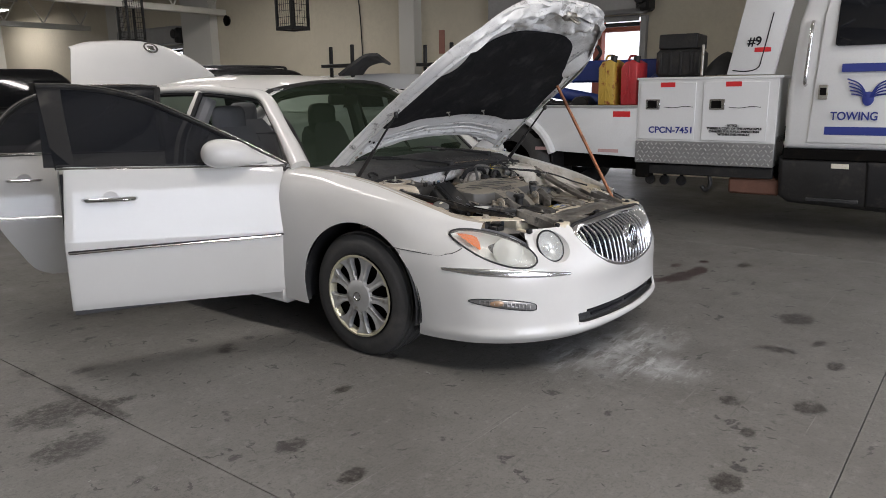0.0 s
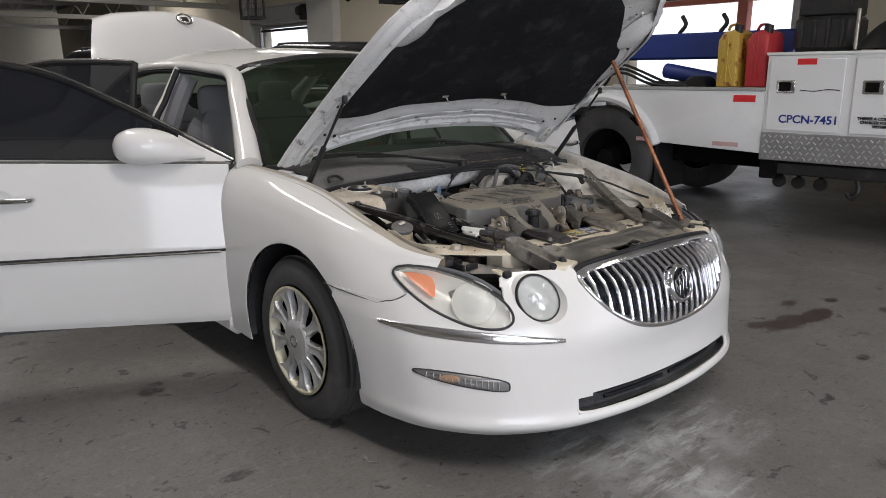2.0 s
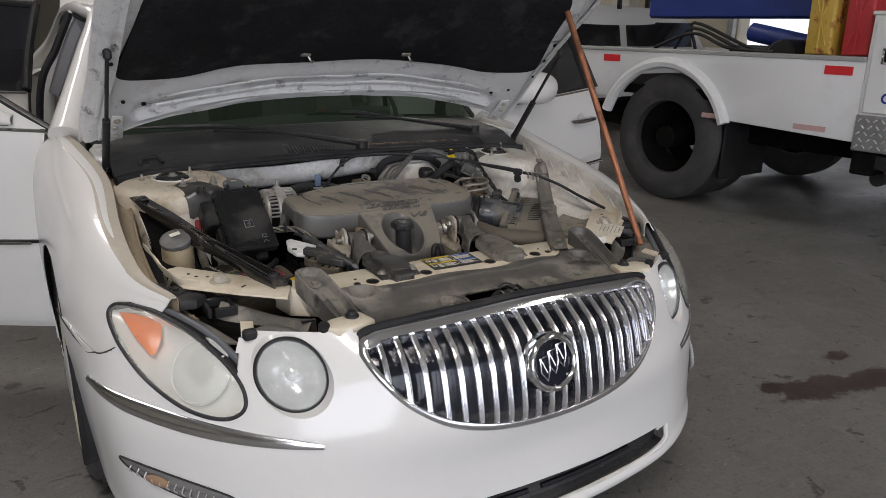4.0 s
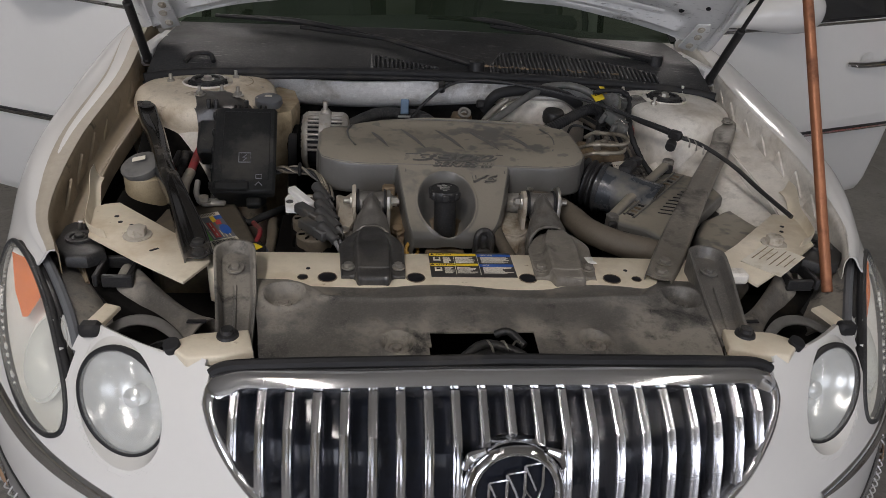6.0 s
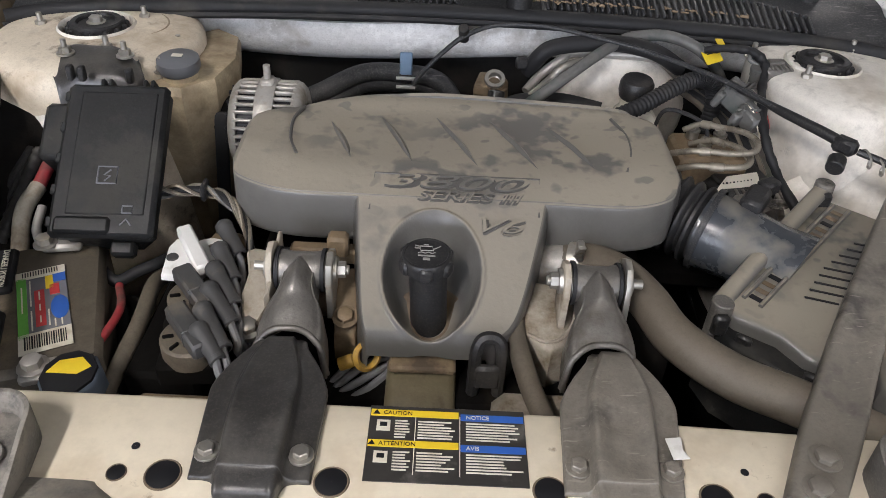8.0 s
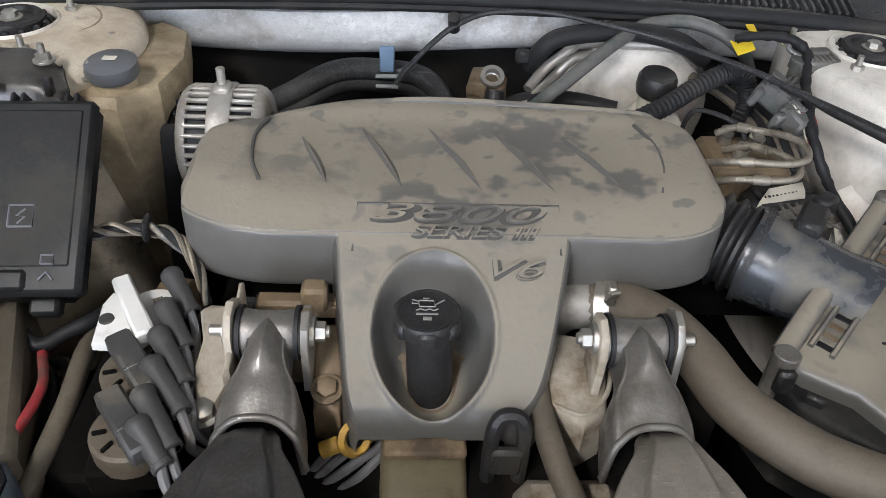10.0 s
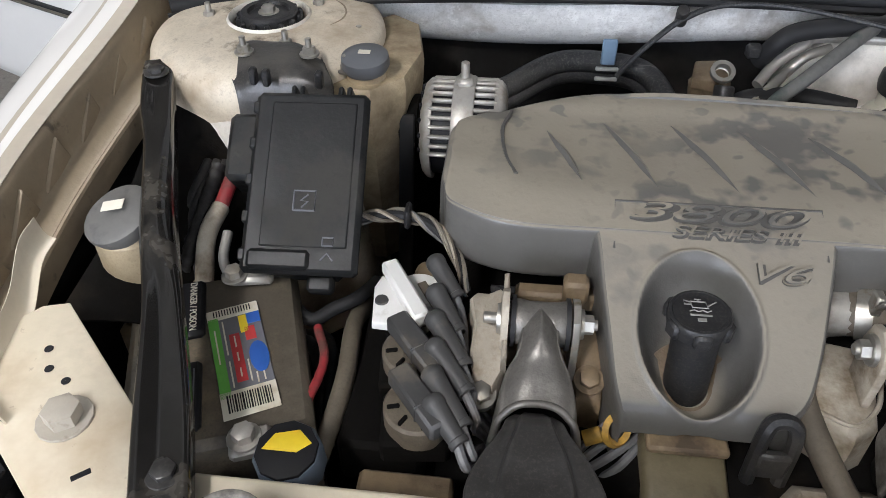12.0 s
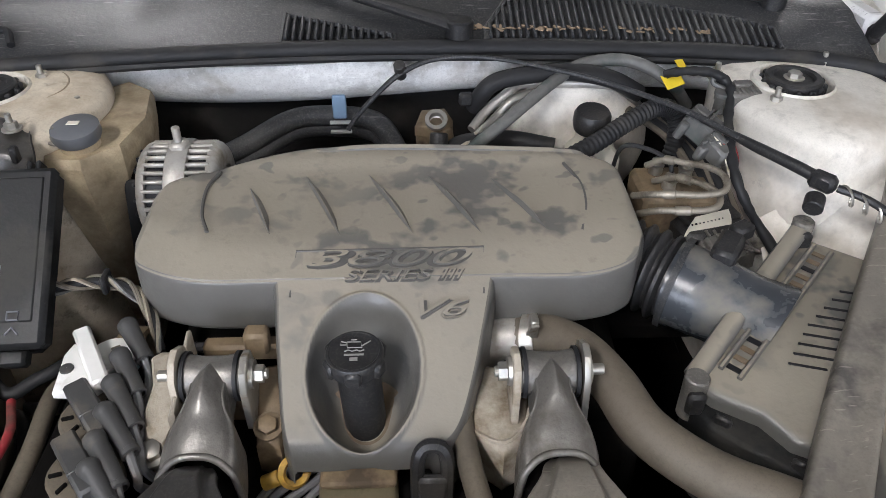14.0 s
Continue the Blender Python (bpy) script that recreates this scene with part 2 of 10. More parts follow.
    if dirt:
        mx = N.new("ShaderNodeMix")
        L.new(dm, mx.inputs[0])
        L.new(rough_out, mx.inputs[2])
        mx.inputs[3].default_value = 0.85
        rough_out = mx.outputs[0]
    L.new(rough_out, p.inputs["Roughness"])
    if bump:
        b = N.new("ShaderNodeBump")
        b.inputs["Strength"].default_value, b.inputs["Distance"].default_value = bump, 0.002
        L.new(noise_tex(fine * 2.0, 3.0).outputs["Fac"], b.inputs["Height"])
        L.new(b.outputs[0], p.inputs["Normal"])
    return m


def glow(name, color, strength):
    m = bpy.data.materials.new(name)
    m.use_nodes = True
    p = m.node_tree.nodes["Principled BSDF"]
    p.inputs["Base Color"].default_value = (*color, 1)
    p.inputs["Emission Color"].default_value = (*color, 1)
    p.inputs["Emission Strength"].default_value = strength
    return m


def clear(name, color, rough, alpha_mix, through_color=None):
    """Thin glass: a glossy pane that lets part of the light straight through."""
    m = bpy.data.materials.new(name)
    m.use_nodes = True
    N, L = m.node_tree.nodes, m.node_tree.links
    p = N["Principled BSDF"]
    p.inputs["Base Color"].default_value = (*color, 1)
    p.inputs["Roughness"].default_value = rough
    p.inputs["Specular IOR Level"].default_value = 0.6
    t = N.new("ShaderNodeBsdfTransparent")
    t.inputs[0].default_value = (*(through_color or [min(1, 0.75 + 0.25 * c) for c in color]), 1)
    x = N.new("ShaderNodeMixShader")
    x.inputs[0].default_value = alpha_mix
    L.new(t.outputs[0], x.inputs[1])
    L.new(p.outputs[0], x.inputs[2])
    L.new(x.outputs[0], N["Material Output"].inputs[0])
    return m


def dusty_plastic(name, base, dust, worn):
    """Grey plastic under settled dust: dust on the level faces, wiped or damp blotches in it, bare grey on the steep ones."""
    m = mat(name, base, 0.34, var=0.10, scale=9, bump=0.25)
    N, L = m.node_tree.nodes, m.node_tree.links
    p = N["Principled BSDF"]
    plain, rough0 = p.inputs["Base Color"].links[0].from_socket, p.inputs["Roughness"].links[0].from_socket
    tc, geo, sep = N.new("ShaderNodeTexCoord"), N.new("ShaderNodeNewGeometry"), N.new("ShaderNodeSeparateXYZ")
    L.new(geo.outputs["Normal"], sep.inputs[0])

    def rng(s, lo, hi, a=0.0, b=1.0):
        r = N.new("ShaderNodeMapRange")
        for i, val in enumerate((lo, hi, a, b)):
            r.inputs[i + 1].default_value = val
        L.new(s, r.inputs[0])
        return r.outputs[0]

    def nz(sc, det, ro=0.55, dist=0.0):
        n = N.new("ShaderNodeTexNoise")
        for k, val in (("Scale", sc), ("Detail", det), ("Roughness", ro), ("Distortion", dist)):
            n.inputs[k].default_value = val
        L.new(tc.outputs["Object"], n.inputs["Vector"])
        return n.outputs["Fac"]

    def mul(a, b):
        o = N.new("ShaderNodeMath")
        o.operation = "MULTIPLY"
        for i, s in enumerate((a, b)):
            if isinstance(s, float):
                o.inputs[i].default_value = s
            else:
                L.new(s, o.inputs[i])
        return o.outputs[0]

    def mix(a, b, fac):
        x = N.new("ShaderNodeMix")
        x.data_type = "RGBA"
        for s, val in ((6, a), (7, b)):
            if isinstance(val, tuple):
                x.inputs[s].default_value = (*val, 1)
            else:
                L.new(val, x.inputs[s])
        L.new(fac, x.inputs[0])
        return x.outputs[2]

    level = rng(sep.outputs[2], 0.60, 0.96)
    layer = mul(level, rng(nz(3.0, 5), 0.25, 0.55, 0.72, 1.0))
    col = mix(plain, dust, layer)
    blots = rng(nz(14.0, 3.5, 0.55), 0.53, 0.60)
    drops = rng(nz(34.0, 1.5, 0.4), 0.64, 0.68)
    zone = rng(nz(4.2, 2.0), 0.40, 0.56)
    col = mix(col, worn, mul(mul(level, mul(blots, zone)), 0.82))
    col = mix(col, worn, mul(mul(level, mul(drops, zone)), 0.60))
    col = mix(col, tuple(0.55 * c for c in dust), mul(level, rng(nz(60.0, 4, 0.7), 0.56, 0.74, 0, 0.35)))
    L.new(col, p.inputs["Base Color"])
    x = N.new("ShaderNodeMix")
    L.new(layer, x.inputs[0])
    L.new(rough0, x.inputs[2])
    x.inputs[3].default_value = 0.62
    L.new(x.outputs[0], p.inputs["Roughness"])
    return m


# ---- materials ----
M_PAINT = mat("white_paint", (0.66, 0.65, 0.625), 0.42, var=0.012, bump=0.0, coat=0.75, spec=0.18)
M_PAINT_IN = mat("unpolished_white_paint", (0.68, 0.675, 0.66), 0.34, var=0.08, bump=0.15, dirt=(0.42, 0.41, 0.39), dirt_amt=0.26, dirt_scale=6.0, dirt_soft=0.2, dirt2=(0.10, 0.096, 0.09), dirt2_amt=0.30, dirt2_scale=13, scratch=(0.24, 0.23, 0.215))
M_BAY = mat("dusty_cream_paint", (0.62, 0.55, 0.435), 0.5, var=0.10, bump=0.2, dirt=(0.27, 0.195, 0.115), dirt_amt=0.72, dirt_scale=6.5, dirt_soft=0.24, dirt2=(0.10, 0.075, 0.05), dirt2_amt=0.42, dirt2_scale=15, speck=(0.34, 0.28, 0.2))
M_FLANGE = mat("dull_cream_flange_paint", (0.37, 0.33, 0.265), 0.5, var=0.08, bump=0.1, dirt=(0.34, 0.29, 0.22), dirt_amt=0.45, dirt_scale=9, dirt_soft=0.3)
M_BAYW = mat("scuffed_white_paint", (0.70, 0.665, 0.60), 0.45, var=0.10, bump=0.15, dirt=(0.38, 0.325, 0.25), dirt_amt=0.55, dirt_scale=7.0, dirt_soft=0.25, dirt2=(0.22, 0.20, 0.18), dirt2_amt=0.12, dirt2_scale=20, speck=(0.5, 0.47, 0.42))
M_FIRE = mat("chipped_bulkhead_paint", (0.74, 0.735, 0.72), 0.4, var=0.14, bump=0.25, dirt=(0.40, 0.375, 0.34), dirt_amt=0.52, dirt_scale=9.0, dirt_soft=0.12, dirt2=(0.84, 0.84, 0.82), dirt2_amt=0.42, dirt2_scale=30, speck=(0.3, 0.28, 0.25), scratch=(0.9, 0.9, 0.88))
M_FELT = mat("grey_black_bulkhead_felt", (0.018, 0.0175, 0.017), 0.9, var=0.3, bump=0.4, dirt=(0.034, 0.031, 0.028), dirt_amt=0.4, dirt_scale=7, spec=0.15)
M_PLATE = mat("cream_support_paint", (0.66, 0.59, 0.46), 0.45, var=0.08, bump=0.12, dirt=(0.40, 0.30, 0.18), dirt_amt=0.42, dirt_scale=7.0, dirt_soft=0.3, dirt2=(0.20, 0.14, 0.085), dirt2_amt=0.1, dirt2_scale=30)
M_COVER = dusty_plastic("dusty_grey_plastic", (0.104, 0.100, 0.092), (0.262, 0.234, 0.186), (0.094, 0.093, 0.090))
# darker copy of the cover's plastic: edge shading put into the colour
M_COVERD = mat("edge_shade_plastic", (0.085, 0.082, 0.076), 0.5, var=0.12, bump=0.2)
M_DUSTY = mat("brown_dust", (0.165, 0.125, 0.085), 0.8, var=0.2, bump=0.3, dirt=(0.12, 0.085, 0.05), dirt_amt=0.4, dirt_scale=14)
M_OLIVE = mat("grimy_olive_casting", (0.12, 0.10, 0.06), 0.45, var=0.2, bump=0.3, dirt=(0.05, 0.04, 0.025), dirt_amt=0.4, dirt_scale=14)
M_CASTP = mat("pale_cast_metal", (0.40, 0.355, 0.285), 0.55, metal=0.1, var=0.2, bump=0.35, dirt=(0.16, 0.12, 0.075), dirt_amt=0.62, dirt_scale=16, speck=(0.3, 0.25, 0.18))
M_STRUT = mat("worn_strut_steel", (0.19, 0.178, 0.160), 0.36, metal=0.4, var=0.3, bump=0.3, dirt=(0.085, 0.074, 0.058), dirt_amt=0.52, dirt_scale=14, speck=(0.07, 0.065, 0.06))
M_BRKT = mat("black_bracket_steel", (0.05, 0.048, 0.046), 0.32, metal=0.2, var=0.3, bump=0.25, dirt=(0.13, 0.12, 0.105), dirt_amt=0.42, dirt_scale=9, dirt_soft=0.25, speck=(0.12, 0.11, 0.095))
M_PANEL = mat("dirty_black_panel_plastic", (0.118, 0.111, 0.100), 0.40, var=0.25, scale=7, bump=0.35, dirt=(0.235, 0.215, 0.182), dirt_amt=0.50, dirt_scale=7.0, dirt_soft=0.08, dirt2=(0.026, 0.025, 0.024), dirt2_amt=0.44, dirt2_scale=12, speck=(0.22, 0.205, 0.18))
M_BLACK = mat("black_plastic", (0.019, 0.019, 0.020), 0.42, var=0.25, bump=0.2, dirt=(0.075, 0.067, 0.056), dirt_amt=0.27, dirt_scale=9.0, dirt_soft=0.3, speck=(0.08, 0.072, 0.06), spec=0.35)
M_BLACKC = mat("fuse_box_plastic", (0.013, 0.0135, 0.014), 0.38, var=0.3, bump=0.15, dirt=(0.040, 0.038, 0.034), dirt_amt=0.50, dirt_scale=11.0, dirt_soft=0.12, dirt2=(0.06, 0.056, 0.05), dirt2_amt=0.12, dirt2_scale=40, spec=0.22, speck=(0.035, 0.034, 0.031))
M_COWL = mat("grey_black_cowl_plastic", (0.030, 0.031, 0.033), 0.42, var=0.2, bump=0.25, dirt=(0.095, 0.093, 0.088), dirt_amt=0.42, dirt_scale=6.0, dirt_soft=0.3, speck=(0.17, 0.16, 0.145), spec=0.22, scratch=(0.16, 0.155, 0.15))
M_RUBBER = mat("black_rubber", (0.016, 0.016, 0.017), 0.6, var=0.2, bump=0.2, dirt=(0.05, 0.046, 0.041), dirt_amt=0.3, dirt_scale=8, spec=0.3)
M_TYRE = mat("tyre_rubber", (0.046, 0.045, 0.044), 0.62, var=0.2, bump=0.3, dirt=(0.075, 0.07, 0.065), dirt_amt=0.35, dirt_scale=7)
M_HOSE = mat("dusty_rubber_hose", (0.13, 0.108, 0.08), 0.65, var=0.15, bump=0.2, dirt=(0.05, 0.044, 0.036), dirt_amt=0.38, dirt_scale=9, dirt_soft=0.3, speck=(0.07, 0.06, 0.045))
# grime patches on a near-black base that carries the shade of deep recesses
M_DARKBAY = mat("grimy_shade_dark_metal", (0.0055, 0.005, 0.0045), 0.85, var=0.3, bump=0.3, dirt=(0.018, 0.014, 0.010), dirt_amt=0.2, dirt_scale=9, spec=0.1)
M_BROWN = mat("grimy_brown_metal", (0.20, 0.145, 0.085), 0.6, var=0.3, bump=0.3, dirt=(0.07, 0.05, 0.032), dirt_amt=0.45, dirt_scale=12)
M_ALU = mat("dusty_cast_aluminium", (0.42, 0.40, 0.365), 0.42, metal=0.5, var=0.2, bump=0.3, dirt=(0.20, 0.165, 0.115), dirt_amt=0.5, dirt_scale=18, dirt_soft=0.25)
M_STEEL = mat("zinc_bolt_steel", (0.44, 0.42, 0.375), 0.38, metal=0.8, var=0.2, bump=0.1, dirt=(0.30, 0.25, 0.17), dirt_amt=0.3, dirt_scale=30)
M_BRACE = mat("black_brace_steel", (0.014, 0.013, 0.012), 0.14, var=0.3, bump=0.03, dirt=(0.17, 0.15, 0.12), dirt_amt=0.34, dirt_scale=6, dirt_soft=0.2, coat=0.5)
M_BRACER = mat("dusty_brace_steel", (0.175, 0.158, 0.132), 0.42, var=0.2, bump=0.2, dirt=(0.06, 0.055, 0.05), dirt_amt=0.25, dirt_scale=11, dirt_soft=0.12, speck=(0.10, 0.09, 0.075), scratch=(0.30, 0.275, 0.235))
M_CHROME = mat("chrome", (0.66, 0.66, 0.67), 0.09, metal=1.0, var=0.03, bump=0.0, dirt=(0.45, 0.43, 0.40), dirt_amt=0.05, dirt_scale=20)
M_CHROMED = mat("weathered_chrome", (0.60, 0.59, 0.58), 0.18, metal=1.0, var=0.1, bump=0.05)
M_GUTTER = mat("dirty_tan_gutter_paint", (0.27, 0.215, 0.145), 0.55, var=0.14, bump=0.15, dirt=(0.20, 0.155, 0.10), dirt_amt=0.45, dirt_scale=6, dirt_soft=0.3, dirt2=(0.10, 0.08, 0.055), dirt2_amt=0.2, dirt2_scale=24)
M_RIM = mat("silver_wheel_paint", (0.56, 0.56, 0.55), 0.36, metal=0.55, var=0.06, bump=0.05, dirt=(0.36, 0.33, 0.28), dirt_amt=0.2, dirt_scale=12)
M_RIMEDGE = mat("dull_rim_lip", (0.52, 0.49, 0.36), 0.4, metal=0.4, var=0.06, bump=0.05)
M_GLASS = clear("windscreen_glass", (0.030, 0.044, 0.026), 0.03, 0.36, (0.27, 0.34, 0.28))
M_BARS = mat("silver_grille_chrome", (0.88, 0.88, 0.90), 0.17, metal=1.0, var=0.04, bump=0.0)
M_TINT = clear("dark_tinted_glass", (0.012, 0.013, 0.016), 0.04, 0.93)
M_LENS = clear("hazed_lamp_lens", (0.64, 0.635, 0.585), 0.16, 0.24, (0.95, 0.95, 0.91))
M_LENSC = clear("clear_lamp_lens", (0.80, 0.82, 0.80), 0.06, 0.26, (0.97, 0.98, 0.97))
M_REFL = mat("lamp_reflector", (0.84, 0.84, 0.81), 0.30, metal=0.3, var=0.04, bump=0.0)
M_AMBER = mat("amber_lens", (0.70, 0.145, 0.0), 0.25, var=0.1, bump=0.05)
M_FAINT = mat("faint_amber_bulb", (0.42, 0.27, 0.17), 0.25, metal=0.2, var=0.1, bump=0.0)
M_FOG = mat("ribbed_lamp_lens", (0.50, 0.49, 0.48), 0.18, metal=0.3, var=0.1, bump=0.0)
M_FOGB = mat("lamp_lens_backing", (0.22, 0.215, 0.21), 0.22, metal=0.3, var=0.1, bump=0.0)
M_PAD = mat("black_felt", (0.018, 0.018, 0.019), 0.95, var=0.3, bump=0.5, dirt=(0.035, 0.035, 0.035), dirt_amt=0.3, dirt_scale=9, spec=0.1)
M_SEAT = mat("grey_seat_cloth", (0.20, 0.20, 0.205), 0.9, var=0.08, fine=300, bump=0.3, spec=0.2)
M_CABIN = mat("grey_cabin_trim", (0.10, 0.10, 0.105), 0.8, var=0.1, bump=0.2)
M_COPPER = mat("copper_rod", (0.36, 0.15, 0.075), 0.45, metal=0.5, var=0.2, bump=0.15, dirt=(0.16, 0.07, 0.04), dirt_amt=0.3, dirt_scale=12)
M_CLOTHY = mat("white_coil_plastic", (0.74, 0.73, 0.70), 0.5, var=0.05, bump=0.1, dirt=(0.45, 0.42, 0.36), dirt_amt=0.2, dirt_scale=20)
M_YELLOW = mat("yellow_plastic", (0.75, 0.55, 0.02), 0.45, var=0.08, bump=0.05)
M_YELLOWD = mat("dirty_yellow_plastic", (0.52, 0.31, 0.03), 0.5, var=0.2, bump=0.1, dirt=(0.2, 0.12, 0.04), dirt_amt=0.3, dirt_scale=20)
M_REDW = mat("red_cable_sheath", (0.30, 0.03, 0.035), 0.5, var=0.15, bump=0.1, dirt=(0.12, 0.05, 0.04), dirt_amt=0.4, dirt_scale=20)
M_REDP = mat("red_plastic", (0.48, 0.035, 0.04), 0.45, var=0.12, bump=0.1, dirt=(0.22, 0.05, 0.05), dirt_amt=0.3, dirt_scale=6)
M_GREYP = mat("dusty_grey_cap_plastic", (0.115, 0.12, 0.128), 0.45, var=0.1, bump=0.1, dirt=(0.2, 0.18, 0.15), dirt_amt=0.2)
M_SLATE = mat("slate_blue_plastic_cap", (0.10, 0.125, 0.16), 0.4, var=0.15, bump=0.1, dirt=(0.16, 0.15, 0.13), dirt_amt=0.3, dirt_scale=16)
M_SLATED = mat("dark_slate_pipe_plastic", (0.050, 0.055, 0.062), 0.26, var=0.2, bump=0.08, dirt=(0.15, 0.14, 0.12), dirt_amt=0.35, dirt_scale=12)
M_WIRE = mat("grey_plug_wire", (0.17, 0.17, 0.175), 0.5, var=0.1, bump=0.1, dirt=(0.1, 0.085, 0.065), dirt_amt=0.3, dirt_scale=14)
M_BOOT = mat("black_plug_boot", (0.055, 0.054, 0.053), 0.5, var=0.15, bump=0.1, dirt=(0.12, 0.105, 0.085), dirt_amt=0.4, dirt_scale=20)
M_TANK = mat("yellowed_tank_plastic", (0.42, 0.34, 0.22), 0.45, var=0.2, bump=0.1, dirt=(0.075, 0.045, 0.020), dirt_amt=0.66, dirt_scale=10, dirt_soft=0.3, speck=(0.2, 0.15, 0.09))
M_PAPER = mat("label_paper", (0.66, 0.62, 0.52), 0.7, var=0.06, bump=0.05, dirt=(0.5, 0.44, 0.33), dirt_amt=0.3, dirt_scale=30)
# black of printed parts, also the painted darkness inside holes and slots
M_INK = mat("print_and_hole_black", (0.012, 0.012, 0.014), 0.5, var=0.1, bump=0.0, spec=0.25)
M_LBLUE = mat("label_blue", (0.03, 0.11, 0.42), 0.5, var=0.1, bump=0.0)
M_LGREEN = mat("label_green", (0.13, 0.42, 0.06), 0.5, var=0.15, bump=0.0)
M_LRED = mat("label_red", (0.52, 0.05, 0.05), 0.5, var=0.15, bump=0.0)
M_LGREY = mat("label_dark_grey", (0.16, 0.16, 0.18), 0.5, var=0.1, bump=0.0)
M_TRUCK = mat("truck_white_paint", (0.74, 0.745, 0.74), 0.35, var=0.03, scale=2, bump=0.02, coat=0.2, dirt=(0.55, 0.54, 0.52), dirt_amt=0.12, dirt_scale=1.5, dirt_soft=0.4)
M_BLUEPAINT = mat("blue_boom_paint", (0.022, 0.045, 0.22), 0.4, var=0.15, bump=0.1)
M_REFRED = mat("red_reflective_tape", (0.66, 0.03, 0.035), 0.35, var=0.08, bump=0.05)
M_NAVY = mat("navy_lettering", (0.02, 0.035, 0.22), 0.5, var=0.05, bump=0.0)
M_RUSTCAN = mat("rusty_yellow_can_paint", (0.56, 0.37, 0.06), 0.5, var=0.12, bump=0.2, dirt=(0.24, 0.06, 0.025), dirt_amt=0.38, dirt_scale=6, dirt_soft=0.08)
M_WALL = mat("cream_wall_paint", (0.62, 0.57, 0.45), 0.75, var=0.05, scale=0.6, fine=12, bump=0.05, dirt=(0.54, 0.49, 0.38), dirt_amt=0.4, dirt_scale=0.7, dirt_soft=0.4)
M_PILLAR = mat("white_column_paint", (0.66, 0.65, 0.60), 0.7, var=0.05, scale=0.8, bump=0.05)
M_CEIL = mat("painted_ceiling_deck", (0.54, 0.525, 0.48), 0.85, var=0.1, scale=0.5, bump=0.05)
M_BEAM = mat("painted_steel_beam", (0.66, 0.64, 0.58), 0.6, var=0.08, scale=1.0, bump=0.05)
M_SHUTTER = mat("grey_shutter_steel", (0.40, 0.40, 0.39), 0.5, metal=0.3, var=0.1, bump=0.05)
M_DARKCAR = mat("black_car_paint", (0.018, 0.018, 0.02), 0.2, var=0.1, bump=0.0, coat=0.5)
M_TUBE = glow("fluorescent_tube", TUBE, 9.0)
# emission that stands for the daylight beyond the doorways
M_DAYOUT = glow("daylight_panel_glow", (0.95, 0.98, 1.0), 2.2)
M_LOOM = mat("dusty_grey_loom_plastic", (0.105, 0.103, 0.096), 0.5, var=0.2, bump=0.2, dirt=(0.05, 0.066, 0.06), dirt_amt=0.4, dirt_scale=14)
M_WIRER = mat("faded_red_wire", (0.42, 0.07, 0.06), 0.5, var=0.15, bump=0.1)
M_BRAID = mat("dull_braided_steel", (0.28, 0.25, 0.20), 0.45, metal=0.5, var=0.2, bump=0.2, dirt=(0.12, 0.10, 0.075), dirt_amt=0.45, dirt_scale=24)
M_PBOLT = mat("painted_bolt", (0.46, 0.42, 0.35), 0.5, var=0.2, bump=0.2, dirt=(0.17, 0.14, 0.10), dirt_amt=0.5, dirt_scale=30)
M_CAPD = mat("dusty_pale_cap_plastic", (0.125, 0.122, 0.114), 0.55, var=0.15, bump=0.15, dirt=(0.09, 0.088, 0.085), dirt_amt=0.4, dirt_scale=25)
M_CAST_INK = mat("faded_cap_print", (0.24, 0.235, 0.22), 0.5, var=0.2, bump=0.0)
M_INKF = mat("faded_label_black", (0.040, 0.037, 0.034), 0.4, var=0.2, bump=0.05, dirt=(0.12, 0.11, 0.095), dirt_amt=0.2, dirt_scale=25)
M_BAND = mat("satin_grille_chrome", (0.74, 0.74, 0.75), 0.12, metal=0.95, var=0.05, bump=0.0)
M_GRBACK = mat("glossy_dark_grille_back", (0.010, 0.012, 0.018), 0.12, spec=0.3, var=0.3, bump=0.0, dirt=(0.05, 0.05, 0.052), dirt_amt=0.25, dirt_scale=7)
M_HAZED = clear("hazed_white_disc", (0.86, 0.87, 0.84), 0.35, 0.55, (0.95, 0.96, 0.93))
M_REFLC = mat("bright_lamp_reflector", (0.60, 0.60, 0.585), 0.22, metal=0.55, var=0.04, bump=0.0)
# ---- the garage ----
def far_bend(x, y, z):
    """The far side of the garage as drawn, set to its true distance."""
    return (.9252 * x - .0131 * y - .0194 * z + .1786, -.046 * x + .9506 * y - .0184 * z + .3853, 1.015 * z)


